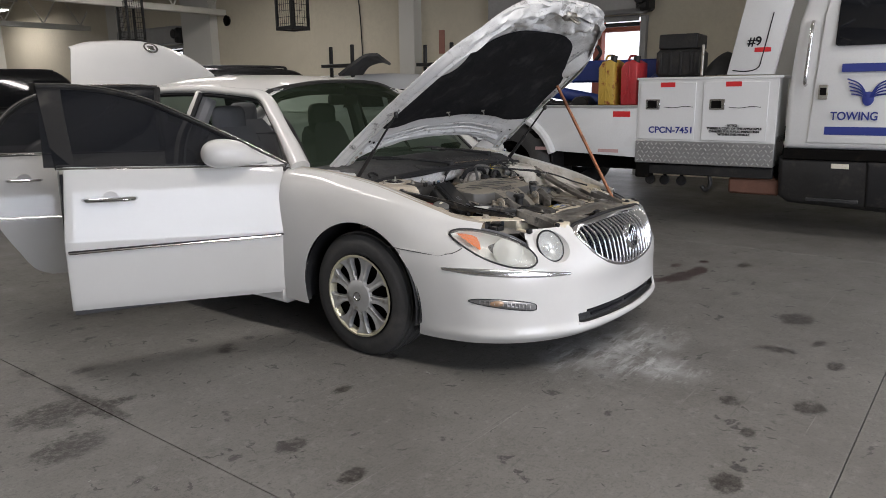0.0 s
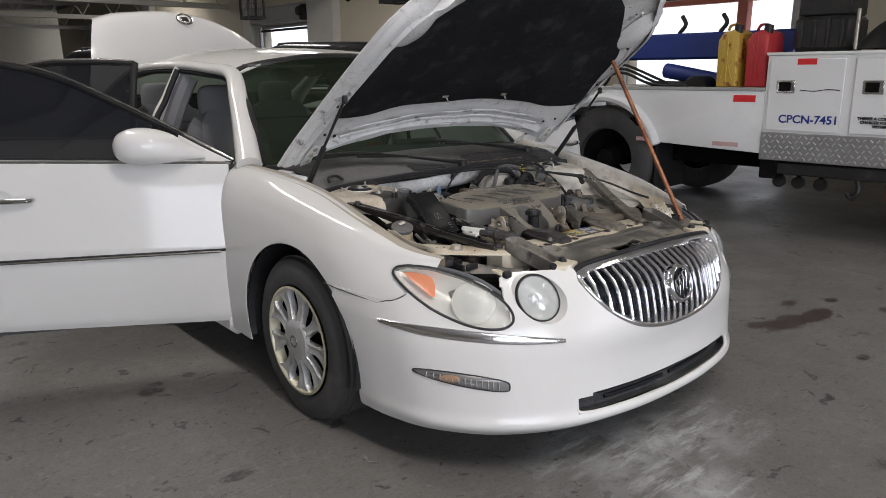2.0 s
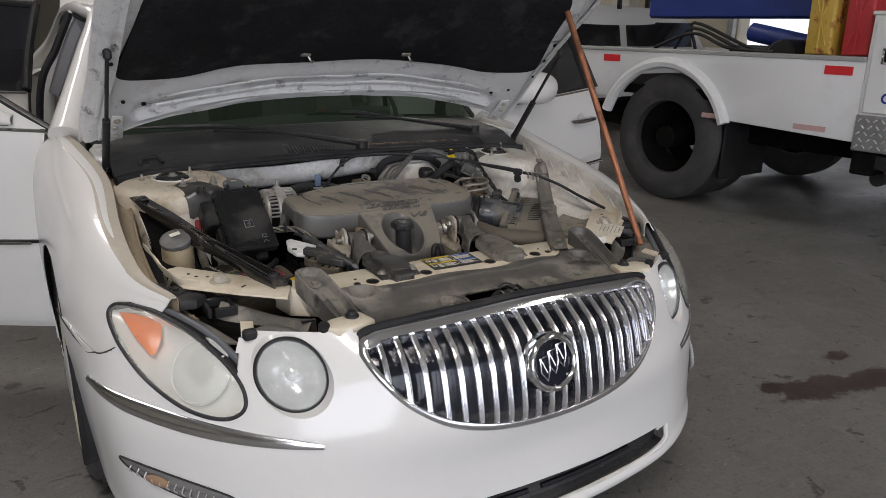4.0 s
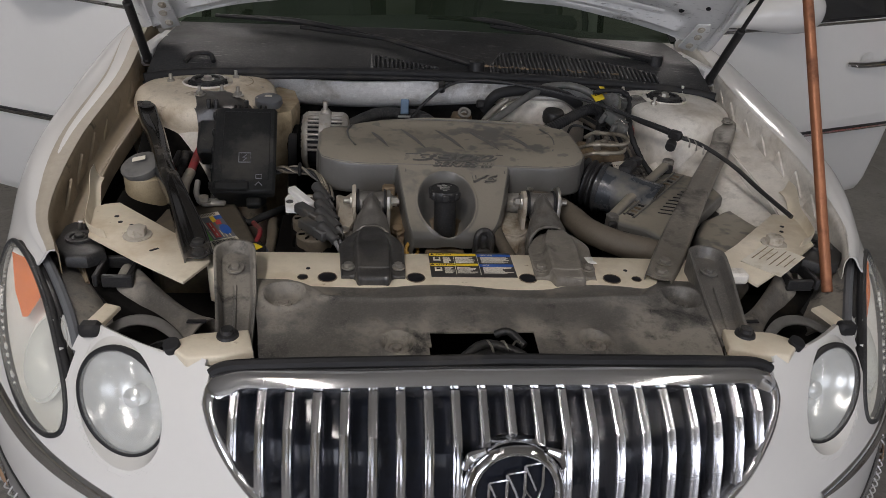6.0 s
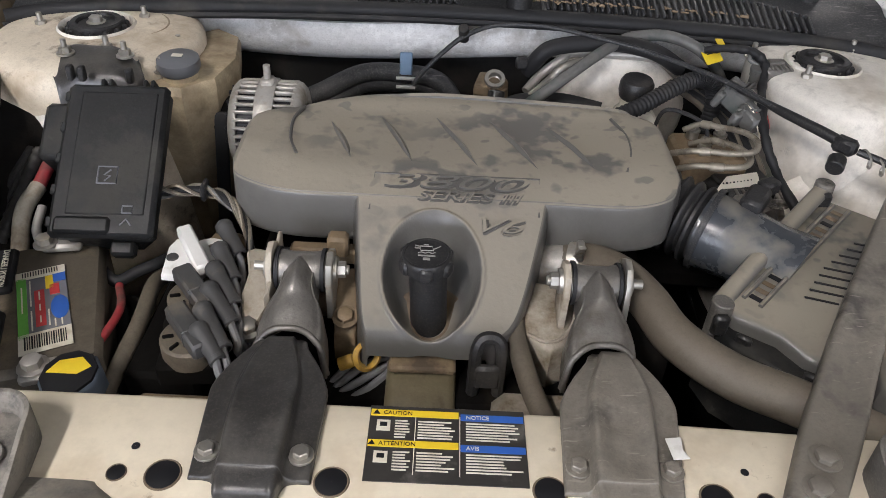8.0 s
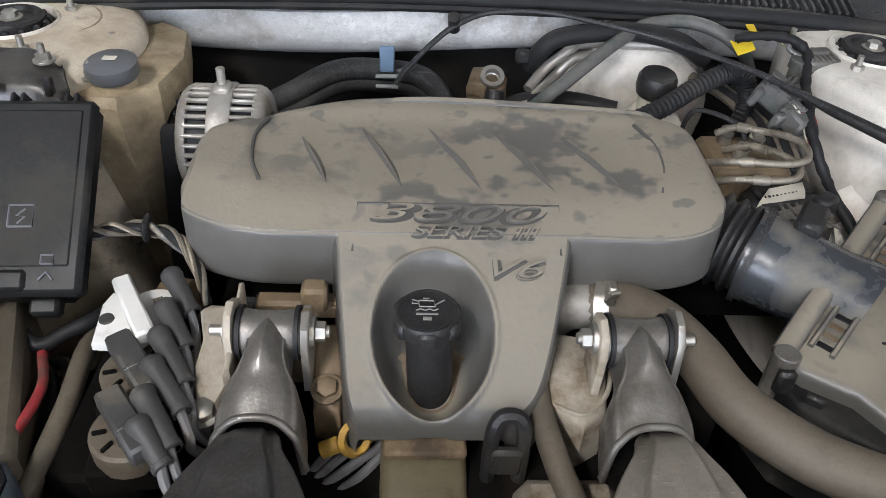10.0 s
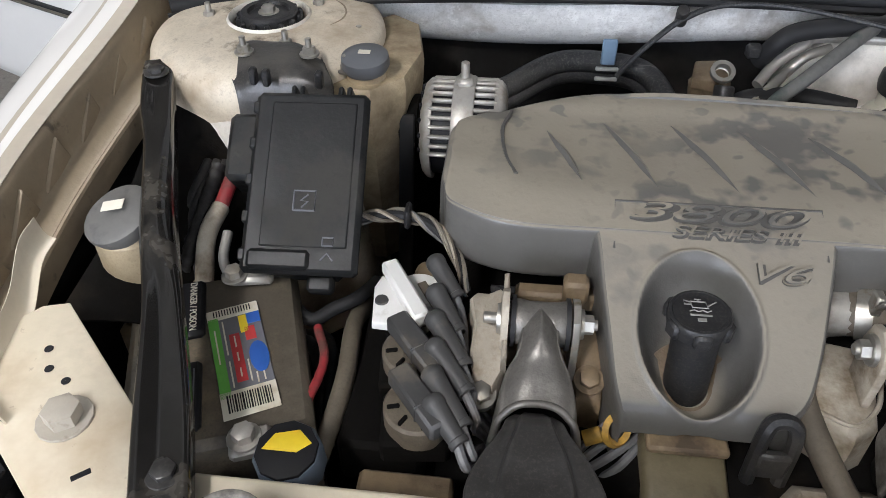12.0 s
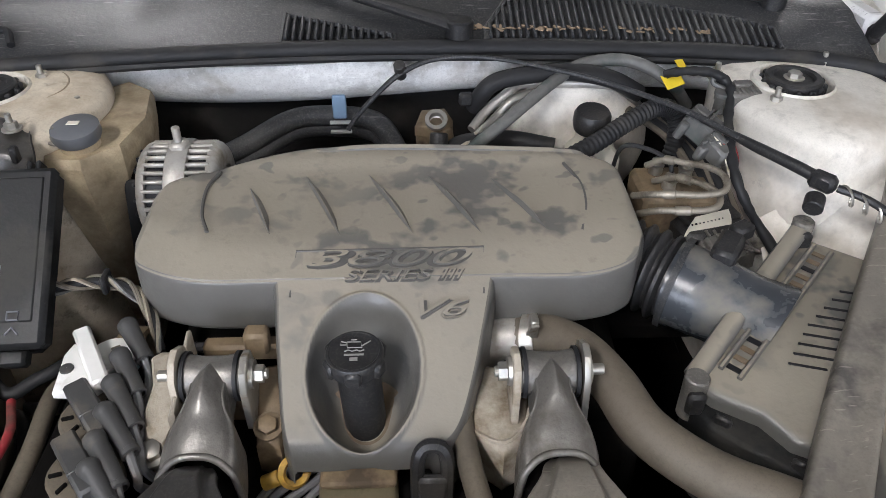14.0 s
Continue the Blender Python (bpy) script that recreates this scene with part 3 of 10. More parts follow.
def floor_material():
    """Worn concrete: mottled grey, oil spots of their own shapes, scuffs, fine cracks and a dusting of white powder."""
    m = bpy.data.materials.new("worn_concrete")
    m.use_nodes = True
    N, L = m.node_tree.nodes, m.node_tree.links
    p = N["Principled BSDF"]
    tc = N.new("ShaderNodeTexCoord")

    def nz(sc, det=6.0, ro=0.62, stretch=None, turn=0.0):
        n = N.new("ShaderNodeTexNoise")
        n.inputs["Scale"].default_value, n.inputs["Detail"].default_value, n.inputs["Roughness"].default_value = sc, det, ro
        if stretch:
            mp = N.new("ShaderNodeMapping")
            mp.inputs["Scale"].default_value, mp.inputs["Rotation"].default_value = stretch, (0, 0, radians(turn))
            L.new(tc.outputs["Object"], mp.inputs[0])
            L.new(mp.outputs[0], n.inputs["Vector"])
        else:
            L.new(tc.outputs["Object"], n.inputs["Vector"])
        return n.outputs["Fac"]

    def rng(s, lo, hi, a=0.0, b=1.0):
        r = N.new("ShaderNodeMapRange")
        for i, val in enumerate((lo, hi, a, b)):
            r.inputs[i + 1].default_value = val
        L.new(s, r.inputs[0])
        return r.outputs[0]

    def op(kind, a, b):
        o = N.new("ShaderNodeMath")
        o.operation = kind
        for i, s in enumerate((a, b)):
            if isinstance(s, (int, float)):
                o.inputs[i].default_value = s
            else:
                L.new(s, o.inputs[i])
        return o.outputs[0]

    def mix(a, b, fac):
        x = N.new("ShaderNodeMix")
        x.data_type = "RGBA"
        for s, val in ((6, a), (7, b)):
            if isinstance(val, tuple):
                x.inputs[s].default_value = (*val, 1)
            else:
                L.new(val, x.inputs[s])
        L.new(fac, x.inputs[0])
        return x.outputs[2]

    col = mix((0.128, 0.121, 0.109), (0.168, 0.161, 0.147), rng(nz(0.9), 0.34, 0.66))
    col = mix(col, (0.21, 0.203, 0.188), rng(nz(5.5), 0.56, 0.80, 0, 0.4))
    col = mix(col, (0.085, 0.080, 0.071), rng(nz(3.2, 8, 0.7), 0.58, 0.76, 0, 0.4))
    col = mix(col, (0.060, 0.056, 0.050), rng(nz(9.0, 8, 0.8), 0.60, 0.66, 0, 0.6))
    # rubbed tyre and scuff lines
    for sc_, st_, tn_, lo_, am_ in ((1.4, (1.0, 7.0, 1.0), 28, .64, .4), (2.6, (.5, 9.0, 1.0), 60, .62, .55), (2.2, (.6, 10.0, 1.0), -15, .63, .5), (3.0, (.35, 14.0, 1.0), 8, .64, .5), (4.0, (.4, 16.0, 1.0), -62, .64, .45)):
        col = mix(col, (0.055, 0.053, 0.050), rng(nz(sc_, 8, 0.75, st_, tn_), lo_, lo_ + .06, 0, am_))
    # pale scratches
    for sc_, st_, tn_ in ((3.4, (.3, 24.0, 1.0), 40), (3.0, (.3, 26.0, 1.0), -28), (3.8, (.25, 24.0, 1.0), 82)):
        col = mix(col, (0.30, 0.295, 0.285), rng(nz(sc_, 4, 0.6, st_, tn_), .67, .72, 0, .4))
    col = mix(col, (0.25, 0.245, 0.235), rng(nz(14.0, 7, 0.8), 0.54, 0.68, 0, 0.5))
    col = mix(col, (0.05, 0.048, 0.046), rng(nz(70.0, 5, 0.8), 0.50, 0.64, 0, 0.42))
    col = mix(col, (0.06, 0.058, 0.056), rng(nz(24.0, 6, 0.8), 0.53, 0.66, 0, 0.55))
    # scattered drips and prints with an edge of their own
    def drips(scale_, size, share, strength, stretch=None, turn=0.0):
        v = N.new("ShaderNodeTexVoronoi")
        v.inputs["Scale"].default_value = scale_
        mp = N.new("ShaderNodeMapping")
        mp.inputs["Scale"].default_value, mp.inputs["Rotation"].default_value = stretch or (1, 1, 1), (0, 0, radians(turn))
        w = N.new("ShaderNodeVectorMath")
        w.operation = "MULTIPLY_ADD"
        w.inputs[1].default_value = (0.22, 0.22, 0.0)
        nn = N.new("ShaderNodeTexNoise")
        nn.inputs["Scale"].default_value, nn.inputs["Detail"].default_value = 9.0, 5.0
        L.new(tc.outputs["Object"], nn.inputs["Vector"])
        L.new(nn.outputs["Color"], w.inputs[0])
        L.new(tc.outputs["Object"], w.inputs[2])
        L.new(w.outputs[0], mp.inputs[0])
        L.new(mp.outputs[0], v.inputs["Vector"])
        sc = N.new("ShaderNodeSeparateXYZ")
        L.new(v.outputs["Color"], sc.inputs[0])
        on = rng(sc.outputs[0], share, share + 0.01)
        d = op("DIVIDE", v.outputs["Distance"], op("ADD", op("MULTIPLY", sc.outputs[1], size), size * 0.3))
        inside_ = rng(d, 0.75, 1.1, 1.0, 0.0)
        worn = op("MULTIPLY", rng(nz(45.0, 6, 0.8), 0.40, 0.50, 0.25, 1.0), rng(nz(9.0, 5, 0.7, (1.0, 6.0, 1.0), 25), 0.32, 0.46, 0.45, 1.0))
        return op("MULTIPLY", op("MULTIPLY", op("MULTIPLY", on, inside_), worn), strength)

    dark = (0.024, 0.022, 0.021)
    col = mix(col, dark, drips(3.2, 0.16, 0.58, 0.85, (1, 1.5, 1), 20))
    col = mix(col, dark, drips(6.0, 0.16, 0.56, 0.85))
    col = mix(col, dark, drips(4.0, 0.15, 0.66, 0.75, (0.7, 4.5, 1), 35))
    col = mix(col, dark, drips(4.0, 0.15, 0.70, 0.75, (5.0, 0.8, 1), 10))
    col = mix(col, dark, drips(13.0, 0.18, 0.70, 0.8))
    col = mix(col, dark, drips(24.0, 0.20, 0.74, 0.75))
    col = mix(col, (0.34, 0.34, 0.33), drips(22.0, 0.10, 0.86, 0.8, (1, 3, 1), 50))
    sep = N.new("ShaderNodeSeparateXYZ")
    L.new(tc.outputs["Object"], sep.inputs[0])
    wob = op("MULTIPLY", op("SUBTRACT", nz(7.0, 5, 0.7), 0.5), 1.5)
    wob = op("ADD", wob, op("MULTIPLY", op("SUBTRACT", nz(24.0, 6, 0.8), 0.5), 1.6))
    wob2 = op("MULTIPLY", op("SUBTRACT", nz(2.4, 5, 0.7), 0.5), 1.1)

    def blob(x, y, rx, ry, soft=0.14):
        x, y = x - .035, y - .035
        dx = op("DIVIDE", op("SUBTRACT", sep.outputs[0], x), rx)
        dy = op("DIVIDE", op("SUBTRACT", sep.outputs[1], y), ry)
        d = op("SQRT", op("ADD", op("MULTIPLY", dx, dx), op("MULTIPLY", dy, dy)), 0)
        d = op("ADD", op("ADD", d, wob), wob2)
        return rng(d, 1.0 - soft, 1.0 + soft, 1.0, 0.0)

    oil = None
    for x, y, rx, ry in ((1.01, -1.74, .13, .09), (-0.27, -2.06, .09, .06), (-.39, -1.76, .05, .04), (-.66, -1.91, .04, .03), (.32, -2.06, .06, .04), (1.37, -1.28, .05, .03), (2.23, -1.11, .08, .05), (-2.225, 0.52, .17, .13), (-2.08, .42, .05, .26), (-2.08, .72, .04, .10), (-2.09, 1.1, .03, .08), (-1.9, .91, .06, .04), (-1.29, .57, .06, .04), (-1.82, -.53, .07, .05), (-1.32, -.30, .06, .03),
                         (-2.33, 0.16, .14, .10), (0.64, -1.93, .05, .03), (-1.26, 0.63, .05, .03), (-1.11, 0.64, .03, .03), (-1.83, -0.88, .06, .04), (-1.09, -1.96, .07, .05), (-2.03, 0.41, .12, .04), (.41, -1.77, .05, .10)):
        b = blob(x + .035, y + .035, rx, ry)
        oil = b if oil is None else op("MAXIMUM", oil, b)
    col = mix(col, (0.026, 0.021, 0.018), op("MULTIPLY", oil, rng(nz(26.0, 6, 0.8), 0.38, 0.54, 0.25, 0.95)))
    puddle = None
    for x, y, rx, ry in ((1.62, -0.78, .19, .075), (1.86, -.83, .16, .06), (1.96, -0.64, .07, .04), (2.2, -0.78, .05, .03), (1.45, -.70, .06, .04)):
        b = blob(x, y, rx, ry, 0.10)
        puddle = b if puddle is None else op("MAXIMUM", puddle, b)
    col = mix(col, (0.030, 0.013, 0.010), op("MULTIPLY", puddle, 0.93))
    oil = op("MAXIMUM", oil, puddle)
    streak = op("MAXIMUM", rng(nz(6.0, 8, 0.75), 0.42, 0.62), rng(nz(4.0, 7, 0.7, (1.0, 5.0, 1.0), -38), 0.46, 0.60))
    spread = op("MAXIMUM", blob(-0.02, -1.06, 0.34, 0.20, 0.7), op("MAXIMUM", blob(-.16, -1.30, 0.14, 0.18, 0.7), blob(-.30, -.90, .16, .10, .7)))
    col = mix(col, (0.66, 0.67, 0.68), op("MULTIPLY", op("MULTIPLY", spread, streak), 0.5))
    L.new(col, p.inputs["Base Color"])
    ro = op("SUBTRACT", rng(nz(2.0), 0.3, 0.7, 0.42, 0.68), op("MULTIPLY", oil, 0.16))
    L.new(ro, p.inputs["Roughness"])
    bp = N.new("ShaderNodeBump")
    bp.inputs["Strength"].default_value, bp.inputs["Distance"].default_value = 0.4, 0.004
    L.new(nz(40.0, 8, 0.7), bp.inputs["Height"])
    L.new(bp.outputs[0], p.inputs["Normal"])
    return m


M_FLOOR = floor_material()
# slabs meet in open joints
floor = tagged(part("floor", Geo().box((-2.0, 13.0, -0.13), (21, 50, 0.2), 0.001), mat("joint_grit", (0.05, 0.048, 0.045), 0.9), None), "dark grit under the concrete slabs", "floor", kind="structure")
XJ, YJ = [-12.5, -7.2, -2.085, 2.9, 8.5], [-12, -7.0, -2.265, 3.6, 9.0, 14.5, 20, 26, 32, 38]
for i in range(len(XJ) - 1):
    for j in range(len(YJ) - 1):
        x0, x1, y0, y1 = XJ[i], XJ[i + 1], YJ[j], YJ[j + 1]
        part("slab", Geo().box(((x0 + x1) / 2, (y0 + y1) / 2, -0.02), (x1 - x0 - 0.003, y1 - y0 - 0.003, 0.04), 0.002), M_FLOOR, floor)
M_YARD = mat("pale_yard_concrete", (0.42, 0.41, 0.38), 0.9, var=0.1, scale=0.3, bump=0.1)
tagged(part("ground", Geo().box((0, 0, -0.25), (1600, 1600, 0.04), 0.001), M_YARD), "pale sunlit concrete yard around the garage", "ground", kind="structure")


def wall(name, axis, at, span, openings, z1=4.3, t=0.25, label="cream-painted garage wall with shutter doorways"):
    """A wall along x or y, its doorways left open."""
    g = Geo()
    edges = [span[0]] + [v for a, b, _ in sorted(openings) for v in (a, b)] + [span[1]]

    def put(a, b, z0, zz):
        if axis == "x":
            g.box((at, (a + b) / 2, (z0 + zz) / 2), (t, b - a, zz - z0), 0.004)
        else:
            g.box(((a + b) / 2, at, (z0 + zz) / 2), (b - a, t, zz - z0), 0.004)

    for i in range(0, len(edges), 2):
        put(edges[i], edges[i + 1], 0, z1)
    for a, b, top in openings:
        put(a, b, top, z1)
    return tagged(part(name, g, M_WALL), label, "wall", kind="structure")


EAST_DOORS = [(2.25, 4.9, 2.42), (14.85, 17.4, 2.5), (28.5, 33.0, 2.6)]
FORM["bend"] = far_bend
wall("wall_east", "x", 8.33, (-9.5, 38.5), EAST_DOORS)
FORM["bend"] = None
wall("wall_south", "y", -9.1, (-12.8, 8.2), [(-7.0, -2.0, 3.7), (0.1, 5.1, 3.7)])
wall("wall_west", "x", -12.6, (-9.0, 38.5), [], label="plain cream-painted garage wall")
wall("wall_north", "y", 38.4, (-12.4, 8.2), [], label="plain cream-painted garage wall")
g = Geo().box((-2.0, 14.6, 4.4), (21.6, 48.6, 0.2), 0.002)
for k in range(80):
    g.box((-2.0, -9.0 + k * 0.6, 4.27), (20.9, 0.12, 0.05), 0.004)
tagged(part("ceiling", g, M_CEIL), "ribbed painted steel roof deck", "ceiling", kind="structure")


def shutter(y0, y1, top, drop):
    """A rolled-up steel shutter over its doorway, with its hood, guides and the motor."""
    s = thing("roller_shutter", "rolled-up grey steel shutter over an open doorway", "shutter door", "shutter doors in the long wall")
    ym, w = (y0 + y1) / 2, y1 - y0
    part("drum_hood", Geo().box((8.02, ym, top + 0.24), (0.34, w + 0.3, 0.42), 0.05), M_SHUTTER, s)
    for k in range(int(drop / 0.09)):
        part("slat", Geo().box((8.16, ym, top - 0.03 - k * 0.09), (0.03, w - 0.06, 0.086), 0.012), M_SHUTTER, s)
    part("bottom_bar", Geo().box((8.15, ym, top - 0.03 - int(drop / 0.09) * 0.09), (0.05, w - 0.04, 0.06), 0.006), M_BLACK, s)
    for yy in (y0 - 0.06, y1 + 0.06):
        part("guide_rail", Geo().box((8.16, yy, top / 2), (0.09, 0.1, top), 0.006), M_SHUTTER, s)
    part("motor", Geo().box((8.0, y0 - 0.12, top + 0.22), (0.3, 0.24, 0.36), 0.04).cyl((7.9, y0 - 0.12, top + 0.25), (7.78, y0 - 0.12, top + 0.25), 0.11), M_BLACK, s)
    return s


FORM["bend"] = far_bend
shutter(2.25, 4.9, 2.42, 0.10)
shutter(14.85, 17.4, 2.5, 0.10)
shutter(28.5, 33.0, 2.6, 0.10)
# a glowing panel behind each doorway stands for the bright outdoors
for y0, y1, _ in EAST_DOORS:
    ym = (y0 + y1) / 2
    tagged(part("backdrop", Geo().box((11.5, ym + 2.5, 1.4), (0.1, 14.0, 4.2), 0.01), M_DAYOUT), "glowing panel standing for overexposed daylight outside the doorway", "backdrop", kind="structure")
# red posts outside the nearer doorway
solo("yard_post", Geo().box((8.9, 3.35, 1.3), (0.16, 0.16, 2.6), 0.01), mat("red_oxide_post", (0.42, 0.13, 0.09), 0.6), "red oxide steel post outside the doorway", "post")
solo("yard_beam", Geo().box((8.9, 3.6, 2.32), (0.14, 4.6, 0.14), 0.01), mat("red_oxide_beam", (0.42, 0.13, 0.09), 0.6), "red oxide steel beam outside the doorway", "beam")

# columns standing out of the long wall
for y0, y1 in ((13.4, 14.6), (6.85, 7.25), (17.7, 18.2), (25.5, 26.2), (-0.4, 0.2)):
    tagged(part("column", Geo().box((8.1, (y0 + y1) / 2, 2.1), (0.24, y1 - y0, 4.2), 0.012), M_PILLAR), "white-painted wall column", "column", group="wall columns", kind="structure")


FORM["bend"] = None


def beam(y, z=3.55):
    """A steel truss under the roof: two chords and zig-zag webs."""
    b = thing("roof_truss", "white-painted steel roof truss under the deck", "roof truss", "roof trusses", "structure")
    part("bottom_chord", Geo().box((-2, y, z), (20.6, 0.16, 0.14), 0.01), M_BEAM, b)
    part("top_chord", Geo().box((-2, y, 4.12), (20.6, 0.16, 0.12), 0.01), M_BEAM, b)
    for k in range(20):
        x = -11.8 + k * 1.0
        part("web", Geo().tube([(x, y, z + 0.05), (x + 0.5, y, 4.1), (x + 1.0, y, z + 0.05)], 0.02, smooth=False, seg=6), M_BEAM, b)
    return b


for yb in (-6.0, 0.6, 6.4):
    beam(yb)
for yb in (12.4, 18.6, 25.0, 31.5):
    beam(yb, 3.20)
tagged(part("eaves_beam", Geo().box((7.95, 14.6, 3.42), (0.4, 46.0, 0.3), 0.012), M_BEAM), "painted steel eaves beam along the wall", "beam", kind="structure")


def light_fixture(x, y):
    f = thing("ceiling_light", "white fluorescent strip light with two lit tubes", "ceiling light", "strip lights")
    part("housing", Geo().box((x, y, 3.84), (0.30, 2.44, 0.07), 0.012), M_PILLAR, f)
    for dx in (-0.07, 0.07):
        part("tube", Geo().cyl((x + dx, y - 1.15, 3.78), (x + dx, y + 1.15, 3.78), 0.019, seg=10), M_TUBE, f, "lit fluorescent tube")
    for dy in (-0.9, 0.9):
        part("hanger", Geo().cyl((x, y + dy, 3.87), (x, y + dy, 4.3), 0.006, seg=6), M_BEAM, f)
    return f


for fx, fy, fa in FIXTURES:
    light_fixture(fx, fy)


def wire_cage(x, y, z0, z1, w=0.37):
    """A black steel hanging frame with wire mesh sides."""
    c = thing("hanging_wire_cage", "black steel frame with wire mesh hanging from the roof", "wire cage", "hanging cages")
    h = w / 2
    for dx in (-h, h):
        for dy in (-h, h):
            part("upright", Geo().box((x + dx, y + dy, (z0 + z1) / 2), (0.045, 0.045, z1 - z0), 0.005), M_BLACK, c)
        part("side_rail", Geo().box((x + dx, y, z0 + 0.03), (0.045, w, 0.06), 0.005), M_BLACK, c)
        part("bottom_rail", Geo().box((x, y + dx, z0 + 0.03), (w, 0.045, 0.06), 0.005), M_BLACK, c)
    g = Geo()
    for k in range(7):
        o = -h + w * (k + 0.5) / 7
        g.cyl((x - h, y + o, z0), (x - h, y + o, z1), 0.004, seg=5).cyl((x + o, y - h, z0), (x + o, y - h, z1), 0.004, seg=5)
    for k in range(int((z1 - z0) / 0.10)):
        zz = z0 + 0.1 + k * 0.10
        g.cyl((x - h, y - h, zz), (x - h, y + h, zz), 0.004, seg=5).cyl((x - h, y - h, zz), (x + h, y - h, zz), 0.004, seg=5)
    part("mesh", g, M_BLACK, c)
    return c


FORM["bend"] = far_bend
wire_cage(5.3, 7.3, 2.32, 4.2)
wire_cage(5.6, 12.9, 2.38, 4.2)

g = Geo().lathe([(0, 0.001), (0, 0.11), (-0.05, 0.12), (-0.08, 0.07), (-0.06, 0.05), (-0.06, 0.001)], (8.19, 12.95, 2.97), (1, 0, 0), 20)
solo("wall_bell", g, M_DARKBAY, "round dark alarm bell on the wall", "bell")
solo("wall_sign", Geo().box((8.19, 6.33, 2.21), (0.012, 0.14, 0.42), 0.003), mat("faded_red_sign", (0.36, 0.16, 0.12), 0.6), "narrow faded red sign on the wall", "sign")
solo("wall_cable", Geo().tube([(8.18, 8.6, 3.3), (8.17, 8.5, 3.05), (8.17, 8.45, 2.4), (8.17, 8.43, 1.4)], 0.012), M_BLACK, "black cable hanging down the wall", "cable")
solo("conduit", Geo().tube([(8.17, 7.35, 0.4), (8.17, 7.35, 4.0)], 0.018), M_PILLAR, "thin painted conduit on the wall", "conduit")
FORM["bend"] = None
# ---- the white saloon: outside ----
car = thing("car", "white saloon car with its bonnet, doors and boot open", "car")

# the nose, level by level, from the middle to the wheel arch
NOSE = {}
NOSE[0.172] = [(0, -1.085), (.25, -1.07), (.49, -1.01), (.68, -.89), (.805, -.725), (.857, -.56), (.872, -.40)]
NOSE[0.210] = [(0, -1.13), (.25, -1.115), (.49, -1.06), (.69, -.935), (.825, -.76), (.873, -.57), (.885, -.40)]
NOSE[0.262] = [(0, -1.115), (.25, -1.10), (.49, -1.05), (.69, -.925), (.825, -.75), (.877, -.57), (.895, -.39)]
NOSE[0.385] = [(0, -1.11), (.25, -1.10), (.485, -1.045), (.68, -.925), (.835, -.74), (.888, -.57), (.912, -.37)]
NOSE[0.485] = [(0, -1.126), (.25, -1.113), (.485, -1.043), (.68, -.915), (.835, -.73), (.893, -.57), (.923, -.34)]
NOSE[0.555] = [(0, -1.117), (.25, -1.102), (.47, -1.027), (.66, -.905), (.825, -.705), (.89, -.56), (.928, -.34)]
NOSE[0.64] = [(0, -1.088), (.25, -1.071), (.455, -.993), (.635, -.865), (.80, -.675), (.875, -.54), (.92, -.34)]
NOSE[0.71] = [(0, -1.006), (.25, -.992), (.435, -.945), (.60, -.825), (.765, -.64), (.845, -.505), (.90, -.33)]
NOSE[0.73] = [(0, -.975), (.25, -.962), (.43, -.922), (.59, -.805), (.755, -.62), (.838, -.49), (.897, -.325)]
rows = []
for z, half in NOSE.items():
    full = [(-x, y, z) for x, y in half[::-1]] + [(x, y, z) for x, y in half[1:]]
    rows.append(full)
NOSE_A = sheet(rows, 241, 97)


def nose_y(x, z):
    """How far forward the nose stands at (x, z)."""
    zs = NOSE_A[:, 120, 2]
    k = int(np.clip(np.searchsorted(zs, z) - 1, 0, len(zs) - 2))
    t = np.clip((z - zs[k]) / (zs[k + 1] - zs[k]), 0, 1)
    row = NOSE_A[k] * (1 - t) + NOSE_A[k + 1] * t
    return float(np.interp(x, row[:, 0], row[:, 1]))


def nose_n(x, z):
    e = 0.004
    a = vec(2 * e, nose_y(x + e, z) - nose_y(x - e, z), 0)
    b = vec(0, nose_y(x, z + e) - nose_y(x, z - e), 2 * e)
    n = np.cross(a, b)
    return n / np.linalg.norm(n) if n[1] < 0 else -n / np.linalg.norm(n)


def on_nose(x, z, out=0.0):
    return vec(x, nose_y(x, z), z) + nose_n(x, z) * out


GRILLE_HALF = [(0.0, .468), (.13, .478), (.25, .508), (.335, .557), (.385, .610), (.412, .652), (.416, .674)]


def grille_foot(x):
    return float(np.interp(abs(x), [p[0] for p in GRILLE_HALF], [p[1] for p in GRILLE_HALF]))


LAMP_RIM = [(-.830, .690), (-.803, .702), (-.752, .699), (-.695, .674), (-.650, .632), (-.630, .590), (-.637, .554), (-.675, .534), (-.735, .541), (-.789, .575), (-.823, .620), (-.838, .664)]
LAMP_RIM = [tuple(p) for p in cr(LAMP_RIM, 40, closed=True)]
ROUND_C = (-.540, .619)


def inside(p, poly):
    x, z = p
    hit, k = False, len(poly)
    for i in range(k):
        (x1, z1), (x2, z2) = poly[i], poly[(i + 1) % k]
        if (z1 > z) != (z2 > z) and x < (x2 - x1) * (z - z1) / (z2 - z1) + x1:
            hit = not hit
    return hit


def seam_z(y):
    """The joint between bumper and wing, from the wheel arch to the headlamp."""
    return float(np.interp(y, [-.70, -.66, -.63, -.60, -.45, -.26], [.67, .635, .612, .594, .600, .606]))


ARCH_R = .388


def in_arch(p, cy=0.0, cz=.318):
    return ((p[1] - cy) ** 2 + (p[2] - cz) ** 2) < ARCH_R ** 2 and abs(p[0]) > .6


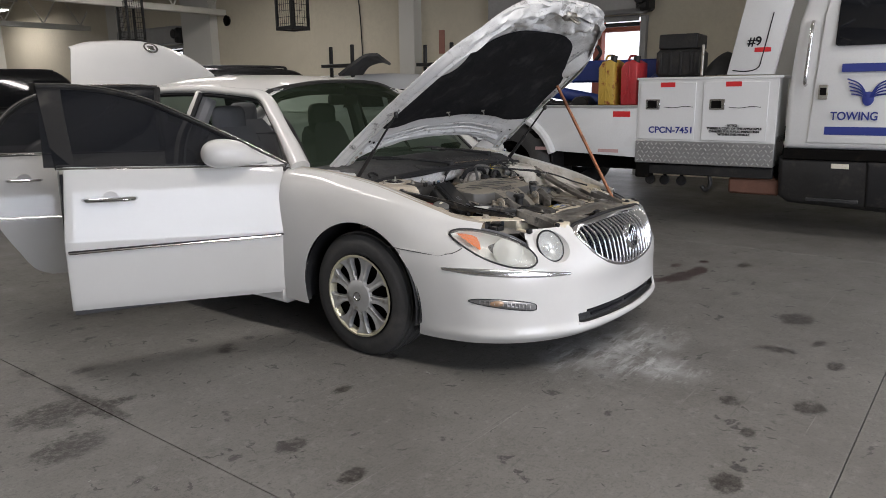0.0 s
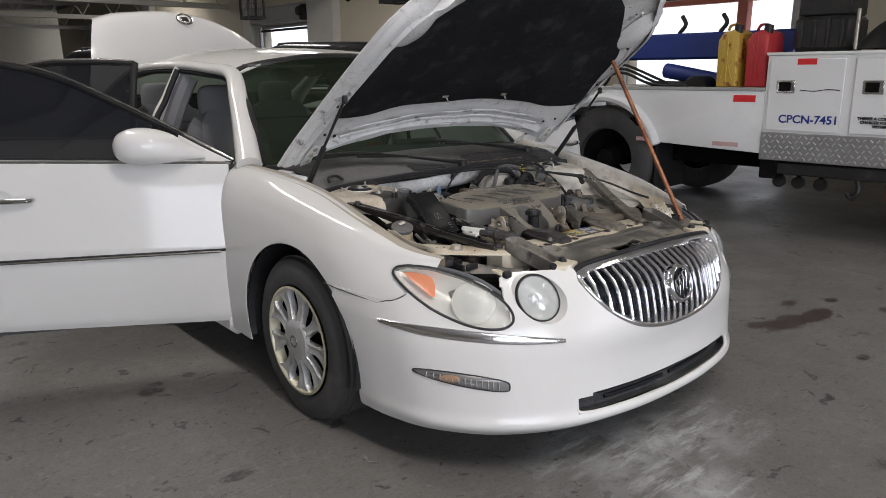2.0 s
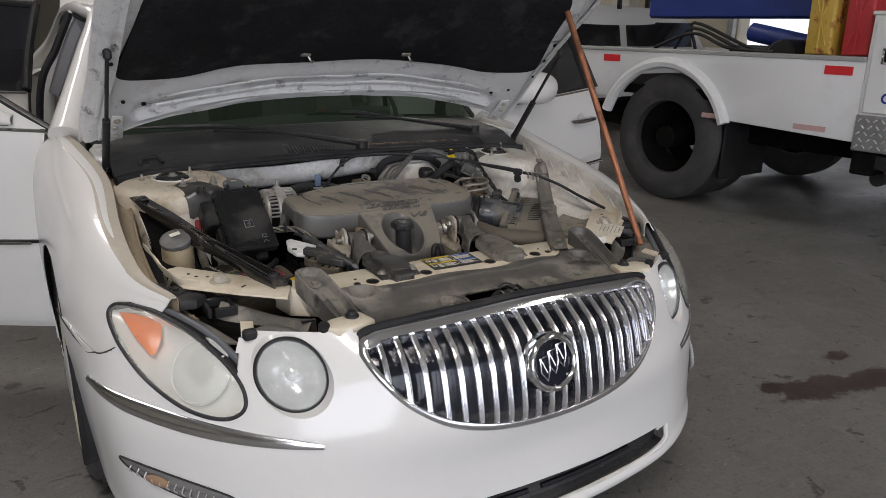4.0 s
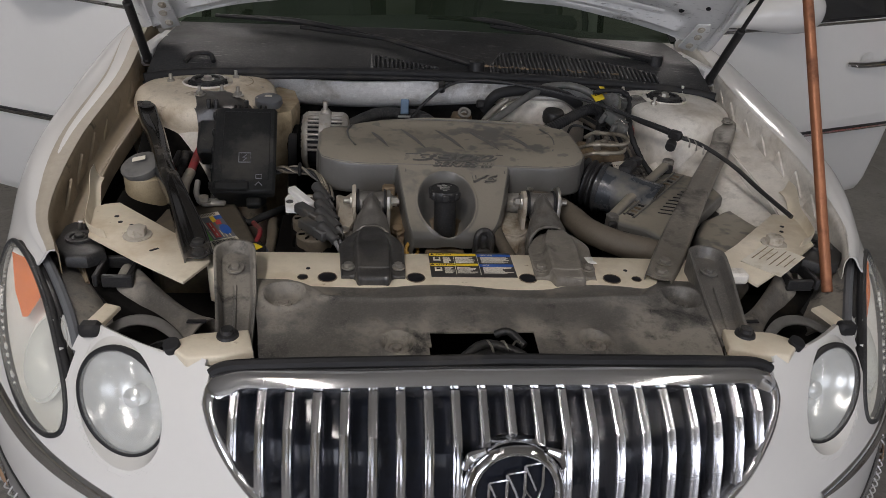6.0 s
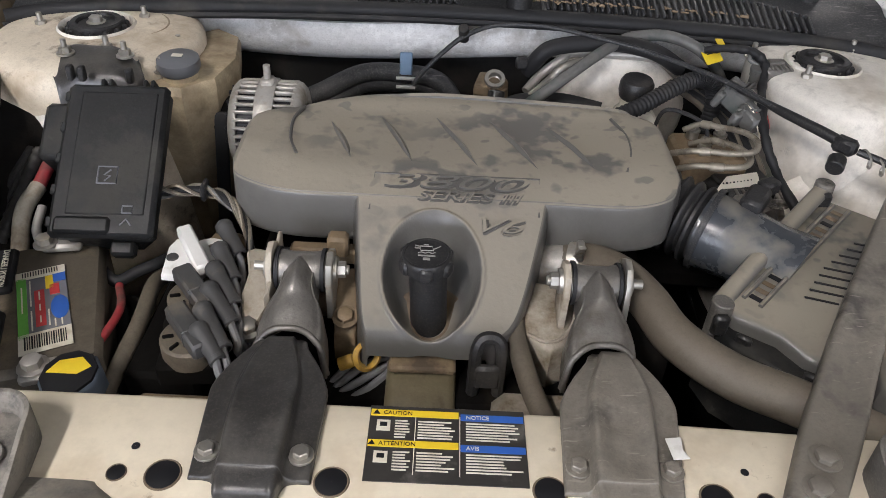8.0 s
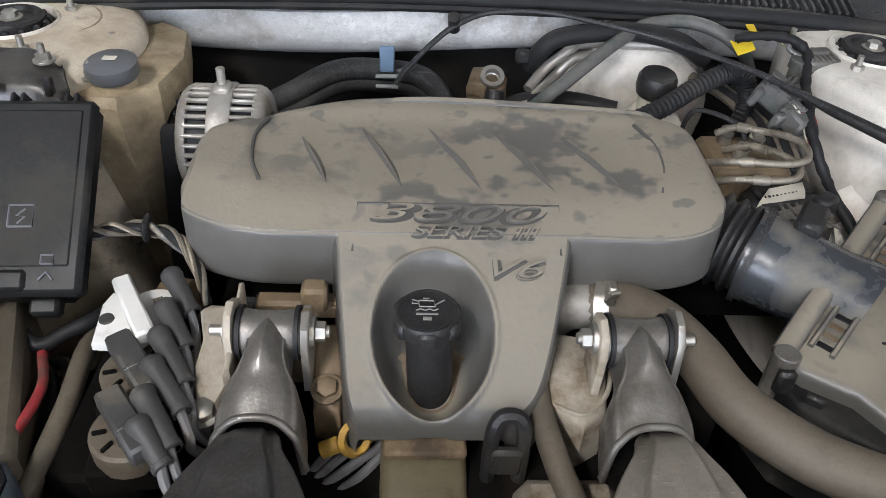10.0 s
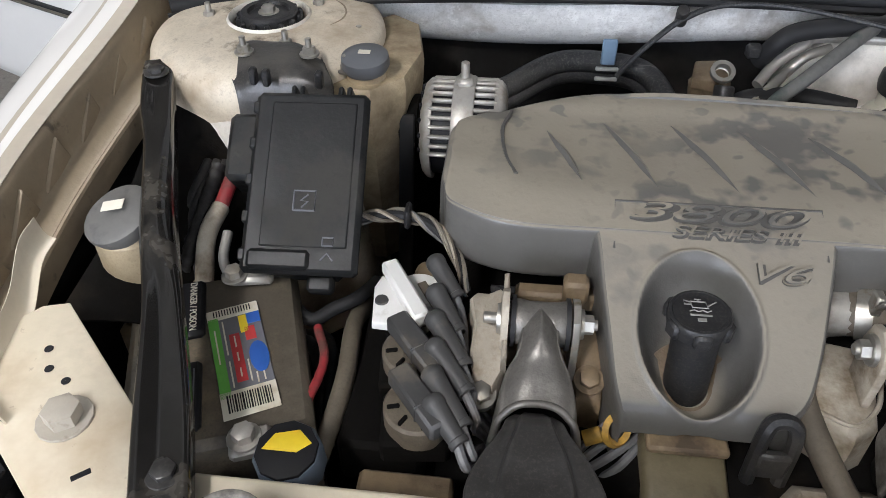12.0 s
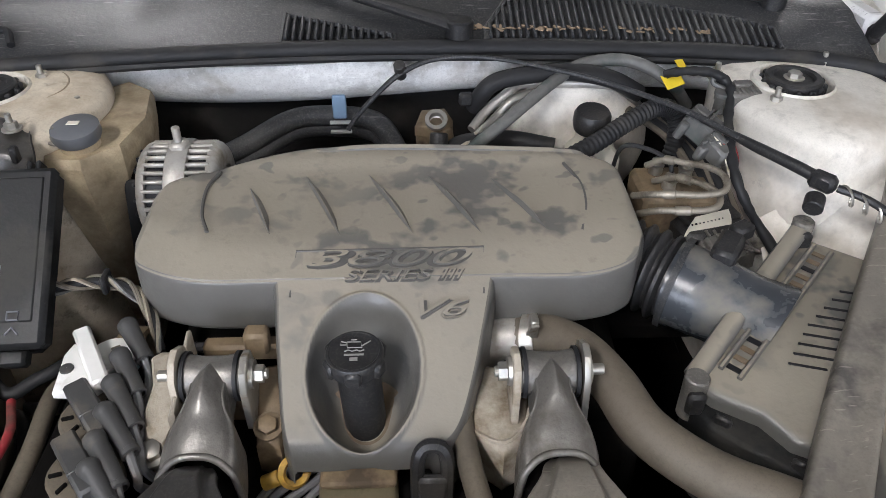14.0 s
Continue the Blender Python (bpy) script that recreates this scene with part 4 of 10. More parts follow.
def brow_z(a):
    """Upper edge of the bumper skin over the inner lamps and along the headlamp."""
    return float(np.interp(a, [.425, .46, .60, .618, .638, .652, .698, .752, .803, .832, .86], [.703, .698, .692, .674, .612, .638, .677, .700, .703, .690, .690]))


def nose_keep(p):
    x, y, z = p
    a = abs(x)
    if in_arch(p, -.046, .310):
        return False
    if a < .408 and grille_foot(x) + .004 < z:
        return False
    if z > .7125 or (a < .43 and z > .700):
        return False
    if a < .465 and .232 + .02 * max(0, a - .40) < z < .302 - .012 * max(0, a - .3) / .15:
        return False
    if inside((-a, z), LAMP_RIM) and inside((-a * 1.0 - .006, z), LAMP_RIM) and inside((-a + .006, z), LAMP_RIM):
        return False
    if ((a + ROUND_C[0]) / .0665) ** 2 + ((z - ROUND_C[1]) / .073) ** 2 < 1.22:
        return False
    if .425 < a < .86 and z > brow_z(a) + .0005:
        return False
    if y > -.64 and z > seam_z(y) + .0005:
        return False
    return True


def snap_arch(A, R=ARCH_R, cy=0.0, cz=.318):
    """Draws the nearest grid lines onto the wheel arch's circle."""
    for p in A.reshape(-1, 3):
        r = math.hypot(p[1] - cy, p[2] - cz)
        if abs(r - R) < .011 and abs(p[0]) > .6:
            p[1], p[2] = cy + (p[1] - cy) * R / r, cz + (p[2] - cz) * R / r
    return A


def snap_seam(A, shift=0.0, lift_=0.0, near=.0035, y0=-.60):
    """Draws the nearest grid lines onto the joint between bumper and wing."""
    for p in A.reshape(-1, 3):
        z = seam_z(p[1] + shift) + lift_
        if y0 < p[1] + shift < -.30 and abs(p[2] - z) < near:
            p[2] = z
    return A


def snap_brow(A):
    for p in A.reshape(-1, 3):
        a = abs(p[0])
        if .41 < a < .85 and p[1] < -.45 and abs(p[2] - brow_z(a)) < .0029:
            p[2] = brow_z(a)
            p[1] = nose_y(p[0], p[2])
    return A


def snap_lamp(A, dx=0.0, dz=0.0, near=.006):
    """Draws the nearest points onto the headlamp's rim."""
    R = np.array(cr(LAMP_RIM, 400, closed=True))
    for p in A.reshape(-1, 3):
        if p[1] > -.35:
            continue
        d = np.hypot(-R[:, 0] - abs(p[0]) - dx, R[:, 1] - p[2] - dz)
        k = int(d.argmin())
        if d[k] < near:
            p[0], p[2] = math.copysign(-R[k, 0] - dx, p[0]), R[k, 1] - dz
            if dx == 0:
                p[1] = nose_y(p[0], p[2])
    return A


part("front_bumper", Geo().grid(snap_lamp(snap_brow(snap_seam(snap_arch(NOSE_A.copy(), cy=-.046, cz=.310))), near=.0035), nose_keep), M_PAINT, car, crease=50, thick=-0.004)

def ring_half(k, top):
    """Half of the grille's outline, drawn in by k, its upper edge at the height top."""
    d = top - .699
    return [(0, .461 + k), (.13, .471 + k), (.25, .501 + k * 1.05), (.336, .551 + k), (.388 - k * .6, .607 + k * .7), (.413 - k, .650), (.4145 - k, .667), (.408 - k, .682 + d * .8), (.392 - k, .6925 + d), (.34, .7025 + d), (.17, .7125 + d), (0, .7155 + d)]


def ring_loop(k, top, out, n=150):
    h = ring_half(k, top)
    return [on_nose(x, z, out) for x, z in cr(h + [(-x, z) for x, z in h[-2:0:-1]], n, closed=True)]


grille = part("grille", Geo().grid(np.array([[on_nose(x, z, -0.040) for x in np.linspace(-.42, .42, 41)] for z in np.linspace(.455, .698, 16)])), M_GRBACK, car, "chrome grille of upright bars over a glossy dark back")
rings = [ring_loop(k, t, o) for k, t, o in ((0, .699, -.006), (.001, .6985, .003), (.006, .696, .0075), (.014, .687, .0090), (.019, .681, .0065), (.0205, .680, .001), (.0210, .680, -.038))]
part("grille_surround", Geo().grid(np.array(rings), wrap=True), M_BAND, grille, "chrome surround, broad along the top", crease=45)
part("grille_seal", Geo().tube([on_nose(x, float(np.interp(abs(x), [0, .17, .34, .39, .405], [.7165, .7135, .7035, .6945, .685])), .001) + vec(0, .006, .004) for x in (-.405, -.395, -.37, -.30, -.2, -.1, 0, .1, .2, .3, 0.37, .395, .405)], .0085, n=80, seg=8), M_RUBBER, grille, "black rubber seal")
for k in range(21):
    x = -.370 + k * .037
    z0 = grille_foot(x) + .010
    # each bar leans back from a knee near its top
    zt = float(np.interp(abs(x), [0, .17, .34, .392], [.6965, .6935, .6835, .6735]))
    zz = [*np.linspace(z0, .652, 7), .6535, .66, zt]
    outs = [.0050 - .006 * max(0, (z - .6535) / .04) for z in zz]
    prof = []
    for dx, out in ((-.0070, -.044), (-.0078, -.020), (-.0074, -.004), (-.0058, -.0008), (-.0040, .0), (-.0014, -.0016), (.0014, -.0016), (.0040, .0), (.0058, -.0008), (.0074, -.004), (.0078, -.020), (.0070, -.044)):
        prof.append([on_nose(x, z, out + o) + vec(dx, 0, 0) for z, o in zip(zz, outs)])
    part("grille_bar", Geo().grid(np.array(prof), wrap=False), M_BARS, grille, crease=24)
EC, EN = on_nose(0, .597, .012), nose_n(0, .597)
eu, ew = vec(1, 0, 0), np.cross(vec(1, 0, 0), -EN)
ew = ew if ew[2] > 0 else -ew
emblem = part("emblem", Geo().lathe([(-.030, .069), (-.004, .068), (.003, .066), (.008, .062), (.0095, .058), (.008, .054), (.004, .0515), (-.006, .051)], EC, EN, 48), M_CHROME, grille, "round chrome badge with three outlined slanted shapes")
part("badge_field", Geo().lathe([(-.004, .0001), (-.004, .052)], EC, EN, 32), M_GRBACK, emblem)
for k in (-1, 0, 1):
    # a plain slanted outline, pointed below
    c = EC + eu * k * .0235 + ew * (.004 + k * .0115)
    rimo = [(-.0115, .0225), (.0125, .0265), (.0125, -.006), (.004, -.030), (-.0115, -.010)]
    P3 = [c + eu * a + ew * b + EN * .003 for a, b in rimo]
    part("badge_outline", Geo().tube(P3 + [P3[0]], .0022, smooth=False, seg=6), M_BARS, emblem)
    part("badge_slash", Geo().tube([P3[0], c + eu * .004 + ew * -.012 + EN * .003], .0022, seg=6), M_BARS, emblem)
for q in (-1, 1):
    part("badge_wing", Geo().tube([EC + eu * q * .040 + ew * .058, EC + eu * q * .058 + ew * .048 - EN * .004, EC + eu * q * .066 + ew * .030 - EN * .008], [.004, .008, .004], n=16, seg=8), M_BARS, emblem)
# plastic bracket tabs and screws hold the grille's top
lower = part("lower_grille", Geo().grid(np.array([[on_nose(x, z, -.05) for x in np.linspace(-.48, .48, 25)] for z in np.linspace(.22, .32, 5)])), M_COWL, car, "grey-black lower intake with slots")
part("intake_insert", Geo().grid(np.array([[on_nose(x, z, d) for x in np.linspace(-.465, .465, 31)] for z, d in ((.238, -.012), (.246, -.034), (.262, -.036), (.276, -.034), (.292, -.030), (.300, -.010))])), M_COWL, lower, "grey-black slotted insert")
# slots are black bars, the shade of their depth given as colour
for z, a, b in ((.258, .02, .33), (.258, -.33, -.02), (.279, -.36, .36)):
    part("intake_slot", Geo().tube([on_nose(x, z, -.033) for x in np.linspace(a, b, 9)], .007, n=30, seg=6), M_INK, lower)
rimp = [(-.467, .275), (-.452, .302), (-.30, .307), (0, .310), (.30, .307), (.452, .302), (.467, .275), (.452, .237), (.30, .230), (0, .228), (-.30, .230), (-.452, .237), (-.467, .275)]
part("intake_lip", Geo().tube([on_nose(x, z, -.004) for x, z in rimp], .007, n=110, seg=8), M_PAINT, lower)

for s in (-1, 1):
    # chrome strip on the bumper
    g = Geo()
    n = 40
    top, upp, mid, dow, low = [], [], [], [], []
    for t in np.linspace(0, 1, n):
        x = s * float(np.interp(t, [0, .25, .5, .75, 1], [.892, .84, .742, .63, .507]))
        zc = .528 - .036 * t
        h = .0200 * (np.sin(np.pi * (t * .90 + .05)) ** .55) * (1.0 - .18 * t) + .001
        top.append(on_nose(x, zc + h, .001))
        mid.append(on_nose(x, zc, .0105))
        low.append(on_nose(x, zc - h, .001))
        upp.append(on_nose(x, zc + h * .72, .0085))
        dow.append(on_nose(x, zc - h * .72, .0085))
    g.grid(sheet([top, upp, mid, dow, low], n, 13))
    part("bumper_strip", g, M_BARS, car, "chrome bumper strip")
    # side and turn lamp low in the bumper
    rim = []
    for a in np.linspace(0, 2 * np.pi, 36, endpoint=False):
        t = (1 + math.cos(a)) / 2
        x = s * (.857 - .195 * t)
        zc = .386 - .036 * t
        rim.append(on_nose(x, zc + .0245 * math.copysign(abs(math.sin(a)) ** (.95 - .45 * t), math.sin(a)) * (0.72 + .28 * t), .005))
    fog = part("fog_lamp", Geo().dome(rim, nose_n(s * .76, .37) * .016), M_FOGB, car, "ribbed clear bumper lamp")
    part("lamp_gasket", Geo().tube([tuple(p) for p in rim] + [tuple(rim[0])], .0024, n=90, seg=6), M_COWL, fog)
    for k in range(13):
        t = .12 + .062 * k
        x, zc = s * (.857 - .195 * t), .386 - .036 * t
        part("lens_rib", Geo().tube([on_nose(x, zc + .0155 * (.5 + .4 * t), .012), on_nose(x, zc, .0165 + .004 * math.sin(math.pi * t)), on_nose(x, zc - .0155 * (.5 + .4 * t), .012)], .0016, seg=6), M_FOG, fog)
    part("amber_bulb", Geo().dome([on_nose(s * .790 + .020 * math.cos(a), .376 + .013 * math.sin(a), .0165) for a in np.linspace(0, 2 * np.pi, 14, endpoint=False)], nose_n(s * .79, .376) * .004), M_FAINT, fog)
    # headlamp
    rim = [on_nose(s * -x, z, .004) for x, z in LAMP_RIM] if s > 0 else [on_nose(x, z, .004) for x, z in LAMP_RIM]
    nrm = nose_n(s * .73, .62)
    lamp = part("headlamp", Geo().dome(rim, nrm * .032, 9, 2.6), M_LENS, car, "large almond headlamp with a hazed, yellowed lens")
    lamp.visible_shadow = False
    part("lamp_gasket", Geo().tube([tuple(p) for p in rim] + [tuple(rim[0])], .0044, n=200, seg=10), M_COWL, lamp)
    part("reflector", Geo().dome([p - nrm * .012 for p in rim], -nrm * .045, 8, 2.0), M_REFL, lamp, "silver reflector")
    c = on_nose(s * .706, .612, -.020)
    part("main_reflector", Geo().lathe([(-.03, .001), (-.022, .045), (0, .064), (.008, .068)], c, nrm, 32), M_REFL, lamp)
    part("hazed_disc", Geo().lathe([(.022, .0001), (.020, .03), (.015, .052), (.002, .072)], c, nrm, 36), M_HAZED, lamp, "hazed white main beam lens")
    tri_p = [on_nose(s * x, z, .004) for x, z in ((.816, .686), (.790, .690), (.762, .685), (.766, .660), (.779, .626), (.786, .622), (.801, .648))]
    part("amber_reflector", Geo().dome([p + vec(s * .003, .002, 0) - nrm * (.824 - abs(p[0])) * .7 for p in tri_p], nose_n(s * .84, .66) * .005, 4), M_AMBER, lamp, "amber corner reflector")
    # the dark channel and pale housing strip behind the lamp's upper edge
    vin = vec(-s * .74, .67, 0)
    edge_l = [on_nose(s * a, brow_z(a) - .001, -.003) for a in np.linspace(.636, .828, 15)]
    part("lamp_channel", Geo().grid(sheet([[tuple(p + vin * d + vec(0, 0, h)) for p in edge_l] for d, h in ((-.004, .001), (.003, .0035), (.016, .002), (.024, -.010), (.027, -.040))], 30, 14)), M_BLACK, lamp, "black channel behind the lamp", thick=.002)
    part("lamp_lip", Geo().tube([tuple(p + vec(0, 0, .0015)) for p in edge_l], .0072, n=50, seg=10), M_RUBBER, lamp)
    part("housing_strip", Geo().tube([tuple(p + vin * .040 + vec(0, 0, -.006 - .018 * (1 - i / 14))) for i, p in enumerate(edge_l)][2:12], [.005, .008, .008, .009, .007], n=40, seg=10, squash=.6), M_CASTP, lamp, "pale dusty housing strip")
    part("housing_shell", Geo().grid(sheet([[tuple(p + vin * d + vec(0, 0, h)) for p in edge_l] for d, h in ((.046, -.020), (.075, -.022), (.105, -.040), (.125, -.090))], 26, 12)), M_BLACK, lamp, "dirty lamp housing", thick=.003)
    # round inner lamp
    cx, cz = -s * ROUND_C[0], ROUND_C[1]
    lc = vec(cx, nose_y(cx, cz) + .012, cz)
    lu, lw = vec(.0675, s * .0250, 0), vec(s * .0028, .029, .0705)
    rim = [lc + lu * math.cos(a) + lw * math.sin(a) for a in np.linspace(0, 2 * np.pi, 44, endpoint=False)]
    nrm = np.cross(lu, lw)
    nrm = nrm / np.linalg.norm(nrm) * (1 if nrm[1] < 0 else -1)
    lamp = part("inner_headlamp", Geo().dome(rim, nrm * .026, 9, 2.2), M_LENSC, car, "oval headlamp with a clear bulging lens")
    lamp.visible_shadow = False
    def collar(k, o):
        out = []
        for a in np.linspace(0, 2 * np.pi, 44, endpoint=False):
            x = cx + k * .070 * math.cos(a)
            out.append(on_nose(x, min(cz + k * .074 * math.sin(a), brow_z(abs(x)) + .001), o))
        return out

    hole = collar(1.0, .0032)
    part("lamp_surround", Geo().grid(np.array([collar(1.41, -.008), collar(1.37, .0010), collar(1.27, .0034), collar(1.12, .0036), hole]), wrap=True), M_PAINT, car, "white bumper skin round the lamp", crease=60)
    part("lamp_recess", Geo().grid(np.array([hole, [(h * .55 + r * 1.02 * .45 + (lc - lc * 1.02) * .45) + vec(0, .006, 0) for h, r in zip(hole, rim)], [r + vec(0, .004, 0) for r in rim]]), wrap=True), M_PAINT, lamp, "white recess round the lamp", crease=60)
    part("lamp_gasket", Geo().tube([tuple(p - nrm * .002) for p in rim] + [tuple(rim[0] - nrm * .002)], .0052, n=110, seg=8), M_RUBBER, lamp, "thick black gasket")
    bowl = [[lc + (lu * math.cos(a) + lw * math.sin(a)) * k - nrm * o for a in np.linspace(0, 2 * np.pi, 45)] for k, o in ((.97, .001), (.93, .003), (.88, .012), (.74, .026), (.5, .038), (.25, .044), (.02, .046))]
    part("reflector", Geo().grid(np.array(bowl)), M_REFLC, lamp, "bright fluted reflector", crease=60)
    part("bulb_shield", Geo().lathe([(-.044, .016), (-.022, .015), (-.018, .010), (-.017, .0001)], lc, nrm, 20), M_REFLC, lamp)

def body_bend(x, y, z):
    """The body behind the nose: a little wider than drawn, and set forward."""
    a = abs(x)
    k = min(1.0, a / 0.3)
    return (math.copysign(a + k * (.0245 + .008 * y), x), .997 * y - .018 * a - .03, z - .0056 * a + .0056 * y - .003)


FORM["bend"] = body_bend
# wings
WING = {
    -.64: [(.690, .742), (.700, .741), (.708, .732), (.7155, .7213), (.7775, .651), (.8185, .566), (.832, .496)],
    -.52: [(.738, .768), (.754, .766), (.774, .751), (.792, .724), (.841, .651), (.867, .566), (.874, .496)],
    -.30: [(.750, .826), (.79, .825), (.84, .80), (.88, .73), (.897, .65), (.902, .56), (.897, .45)],
    0: [(.735, .888), (.785, .888), (.855, .855), (.89, .79), (.91, .70), (.918, .55), (.905, .25)],
    .30: [(.765, .932), (.82, .930), (.87, .89), (.903, .82), (.918, .70), (.922, .5), (.905, .22)],
    .56: [(.80, .95), (.835, .942), (.88, .90), (.908, .82), (.92, .70), (.922, .5), (.900, .22)],
}
for s in (-1, 1):
    A = sheet([[(s * x, y, z) for x, z in sec] for y, sec in WING.items()], 100, 170)

    def wing_keep(p):
        if in_arch(p):
            return False
        if p[1] < -.30 and p[2] < seam_z(p[1] - .046) - .0025:
            return False
        if p[1] < -.40 and inside((-abs(p[0]) - .0205, p[2] - .0107), LAMP_RIM):
            return False
        if p[1] < -.597 and p[2] < .700:
            return False
        return True

    # the joint between bumper and wing, from the wheel arch to the headlamp
    flat_, gap = A.reshape(-1, 3).copy(), []
    for y in np.linspace(-.232, -.505, 14):
        z = .6135 - .018 * (y + .232) / -.273
        d_ = np.hypot(flat_[:, 1] - y, flat_[:, 2] - z)
        k_ = np.argsort(d_)[:5]
        w_ = 1 / (d_[k_] + 1e-4)
        gap.append((s * .0056 + float((flat_[k_, 0] * w_).sum() / w_.sum()), y, z))
    gap = [body_bend(*p) for p in gap]
    for y, z in ((-.580, .5945), (-.600, .598), (-.622, .608), (-.640, .622)):
        xs = np.linspace(.70, .93, 400)
        gap.append(tuple(on_nose(s * float(xs[int(np.argmin([abs(nose_y(x, z) - y) for x in xs]))]), z, .0032)))
    FORM["bend"] = None
    part("panel_gap", Geo().tube(gap, .0018, n=120, seg=8), M_BLACK, car)
    FORM["bend"] = body_bend
    part("front_wing", Geo().grid(snap_lamp(snap_seam(snap_arch(A), -.046, .0125), .0205, .0107, .005), wing_keep), M_PAINT, car, crease=50, thick=-.003 * s)
    # the rolled inner edge and gutter of the wing
    gw = .043 if s < 0 else .082
    inner = [[(s * sec[0][0], y, sec[0][1]) for y, sec in WING.items()],
             [(s * (sec[0][0] - .004), y, sec[0][1] - .012) for y, sec in WING.items()],
             [(s * (sec[0][0] - .006), y, sec[0][1] - .055) for y, sec in WING.items()],
             [(s * (sec[0][0] - gw * .80), y, sec[0][1] - .068) for y, sec in WING.items()],
             [(s * (sec[0][0] - gw * .97), y, sec[0][1] - .064) for y, sec in WING.items()],
             [(s * (sec[0][0] - gw), y, sec[0][1] - .10) for y, sec in WING.items()]]
    part("wing_gutter", Geo().grid(sheet(inner, 60, 26)), M_GUTTER if s < 0 else M_BAYW, car, "dusty painted gutter along the wing", thick=.0015)
    for y, z in zip(np.linspace(-.42, .25, 9), np.interp(np.linspace(-.42, .25, 9), [-.52, -.3, 0, .3], [.77, .828, .888, .932])):
        x = float(np.interp(y, [-.52, -.3, 0, .3], [.738, .750, .735, .765]))
        g = Geo().prism([(y - .034, z - .064), (y + .030, z - .056), (y + .014, z - .016)], s * (x - .004), s * (x - .009), .0015, lambda a, b, c: (c, a, b))
        part("gutter_clip", g, M_GUTTER if s < 0 else M_BAYW, car)
    part("gutter_lip", Geo().tube([(s * (sec[0][0] - gw), y, sec[0][1] - .063) for y, sec in WING.items()], .0035, seg=6), M_GUTTER if s < 0 else M_BAYW, car)
    flange = [[(s * (sec[0][0] + f * (sec[1][0] - sec[0][0])), y, sec[0][1] + f * (sec[1][1] - sec[0][1]) + .0022 - .0012 * f) for f in (-.04, .3, .6, .95)] + [(s * (sec[1][0] * .62 + sec[2][0] * .38), y, sec[1][1] * .62 + sec[2][1] * .38 + .0016)] for y, sec in WING.items()]
    part("wing_flange", Geo().grid(sheet(flange, 8, 60)), M_FLANGE if s < 0 else M_BAYW, car, "dull cream flange along the wing top", thick=.001)
    # wheel arch liner
    part("wheel_liner", Geo().lathe([(0, ARCH_R + .012), (.30, ARCH_R + .012), (.31, .12)], (s * .893, 0, .318), (-s, 0, 0), 40, (-190, 10)), M_RUBBER, car, "black wheel arch liner")
    part("arch_lip", Geo().lathe([(-.012, ARCH_R - .002), (-.006, ARCH_R + .004), (.02, ARCH_R)], (s * .895, 0, .318), (-s, 0, 0), 60, (-192, 12)), M_RUBBER, car)


def wheel(x, y, s, full=True):
    """A road wheel: tyre, spoked cover and hub."""
    cx, cz = x, .322
    ax = (s, 0, 0)
    w = part("wheel", Geo().lathe([(-.20, .205), (-.02, .212), (.0, .216)], (cx, y, cz), ax, 36), M_DARKBAY, car, "road wheel with a silver spoked cover")
    tyre = [(-.215, .215), (-.222, .245), (-.218, .285), (-.200, .316), (-.170, .325), (-.110, .328), (-.05, .325), (-.020, .316), (-.002, .285), (.003, .250), (-.004, .222), (-.02, .212)]
    t = part("tyre", Geo().lathe(tyre, (cx, y, cz), ax, 64), M_TYRE, w, "worn black tyre")
    g = Geo()
    for off in (-.175, -.135, -.09, -.05):
        g.lathe([(off - .013, .3235), (off - .011, .3300), (off + .011, .3300), (off + .013, .3235)], (cx, y, cz), ax, 64)
    part("tread_rib", g, M_TYRE, t)
    rim = [(-.01, .205), (.003, .216), (.0045, .207), (-.004, .200), (-.035, .192)]
    part("rim_lip", Geo().lathe(rim, (cx, y, cz), ax, 48), M_RIMEDGE, w, "dull rim lip")
    # near-black disc: shade behind the spokes is in its colour
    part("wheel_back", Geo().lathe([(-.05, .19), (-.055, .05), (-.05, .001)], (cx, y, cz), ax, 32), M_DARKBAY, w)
    n = 9
    for k in range(n):
        a = 2 * math.pi * (k + .35) / n
        rows = []
        for r, wd, d in ((.045, .050, .004), (.09, .040, .000), (.125, .038, -.007), (.160, .050, -.006), (.183, .072, -.003), (.201, .118, -.002)):
            row = []
            for q, dep in ((-1, -.024), (-.90, .000), (-.6, .0015), (0, -.0045), (.6, .0015), (.90, .000), (1, -.024)):
                yy, zz = q * wd / 2, r
                row.append((cx + s * (d + dep), y + yy * math.cos(a) - zz * math.sin(a), cz + yy * math.sin(a) + zz * math.cos(a)))
            rows.append(row)
        part("spoke", Geo().grid(sheet(rows, 11, 13)), M_RIM, w, thick=.002)
    hub = part("hub_cap", Geo().lathe([(-.012, .086), (.000, .085), (.007, .078), (.0105, .05), (.012, .02), (.012, .0001)], (cx, y, cz), ax, 32), M_RIM, w, "round silver hub cap")
    part("hub_badge", Geo().lathe([(.0122, .024), (.014, .024), (.014, .019), (.0125, .018)], (cx, y, cz), ax, 24), M_CHROMED, hub)
    return w


for s in (-1, 1):
    wheel(s * .898, 0.0, s)
    wheel(s * .898, 2.81, s)

# bonnet, built shut and then swung up about its hinges
HINGE_Y, HINGE_Z, BONNET_ANGLE = .33, .945, 48.0
BW = [(.36, .775), (.2, .77), (0, .752), (-.2, .744), (-.4, .735), (-.55, .715), (-.66, .665), (-.76, .585), (-.85, .52), (-.92, .445), (-.965, .36), (-.99, .26), (-1.0, .15)]
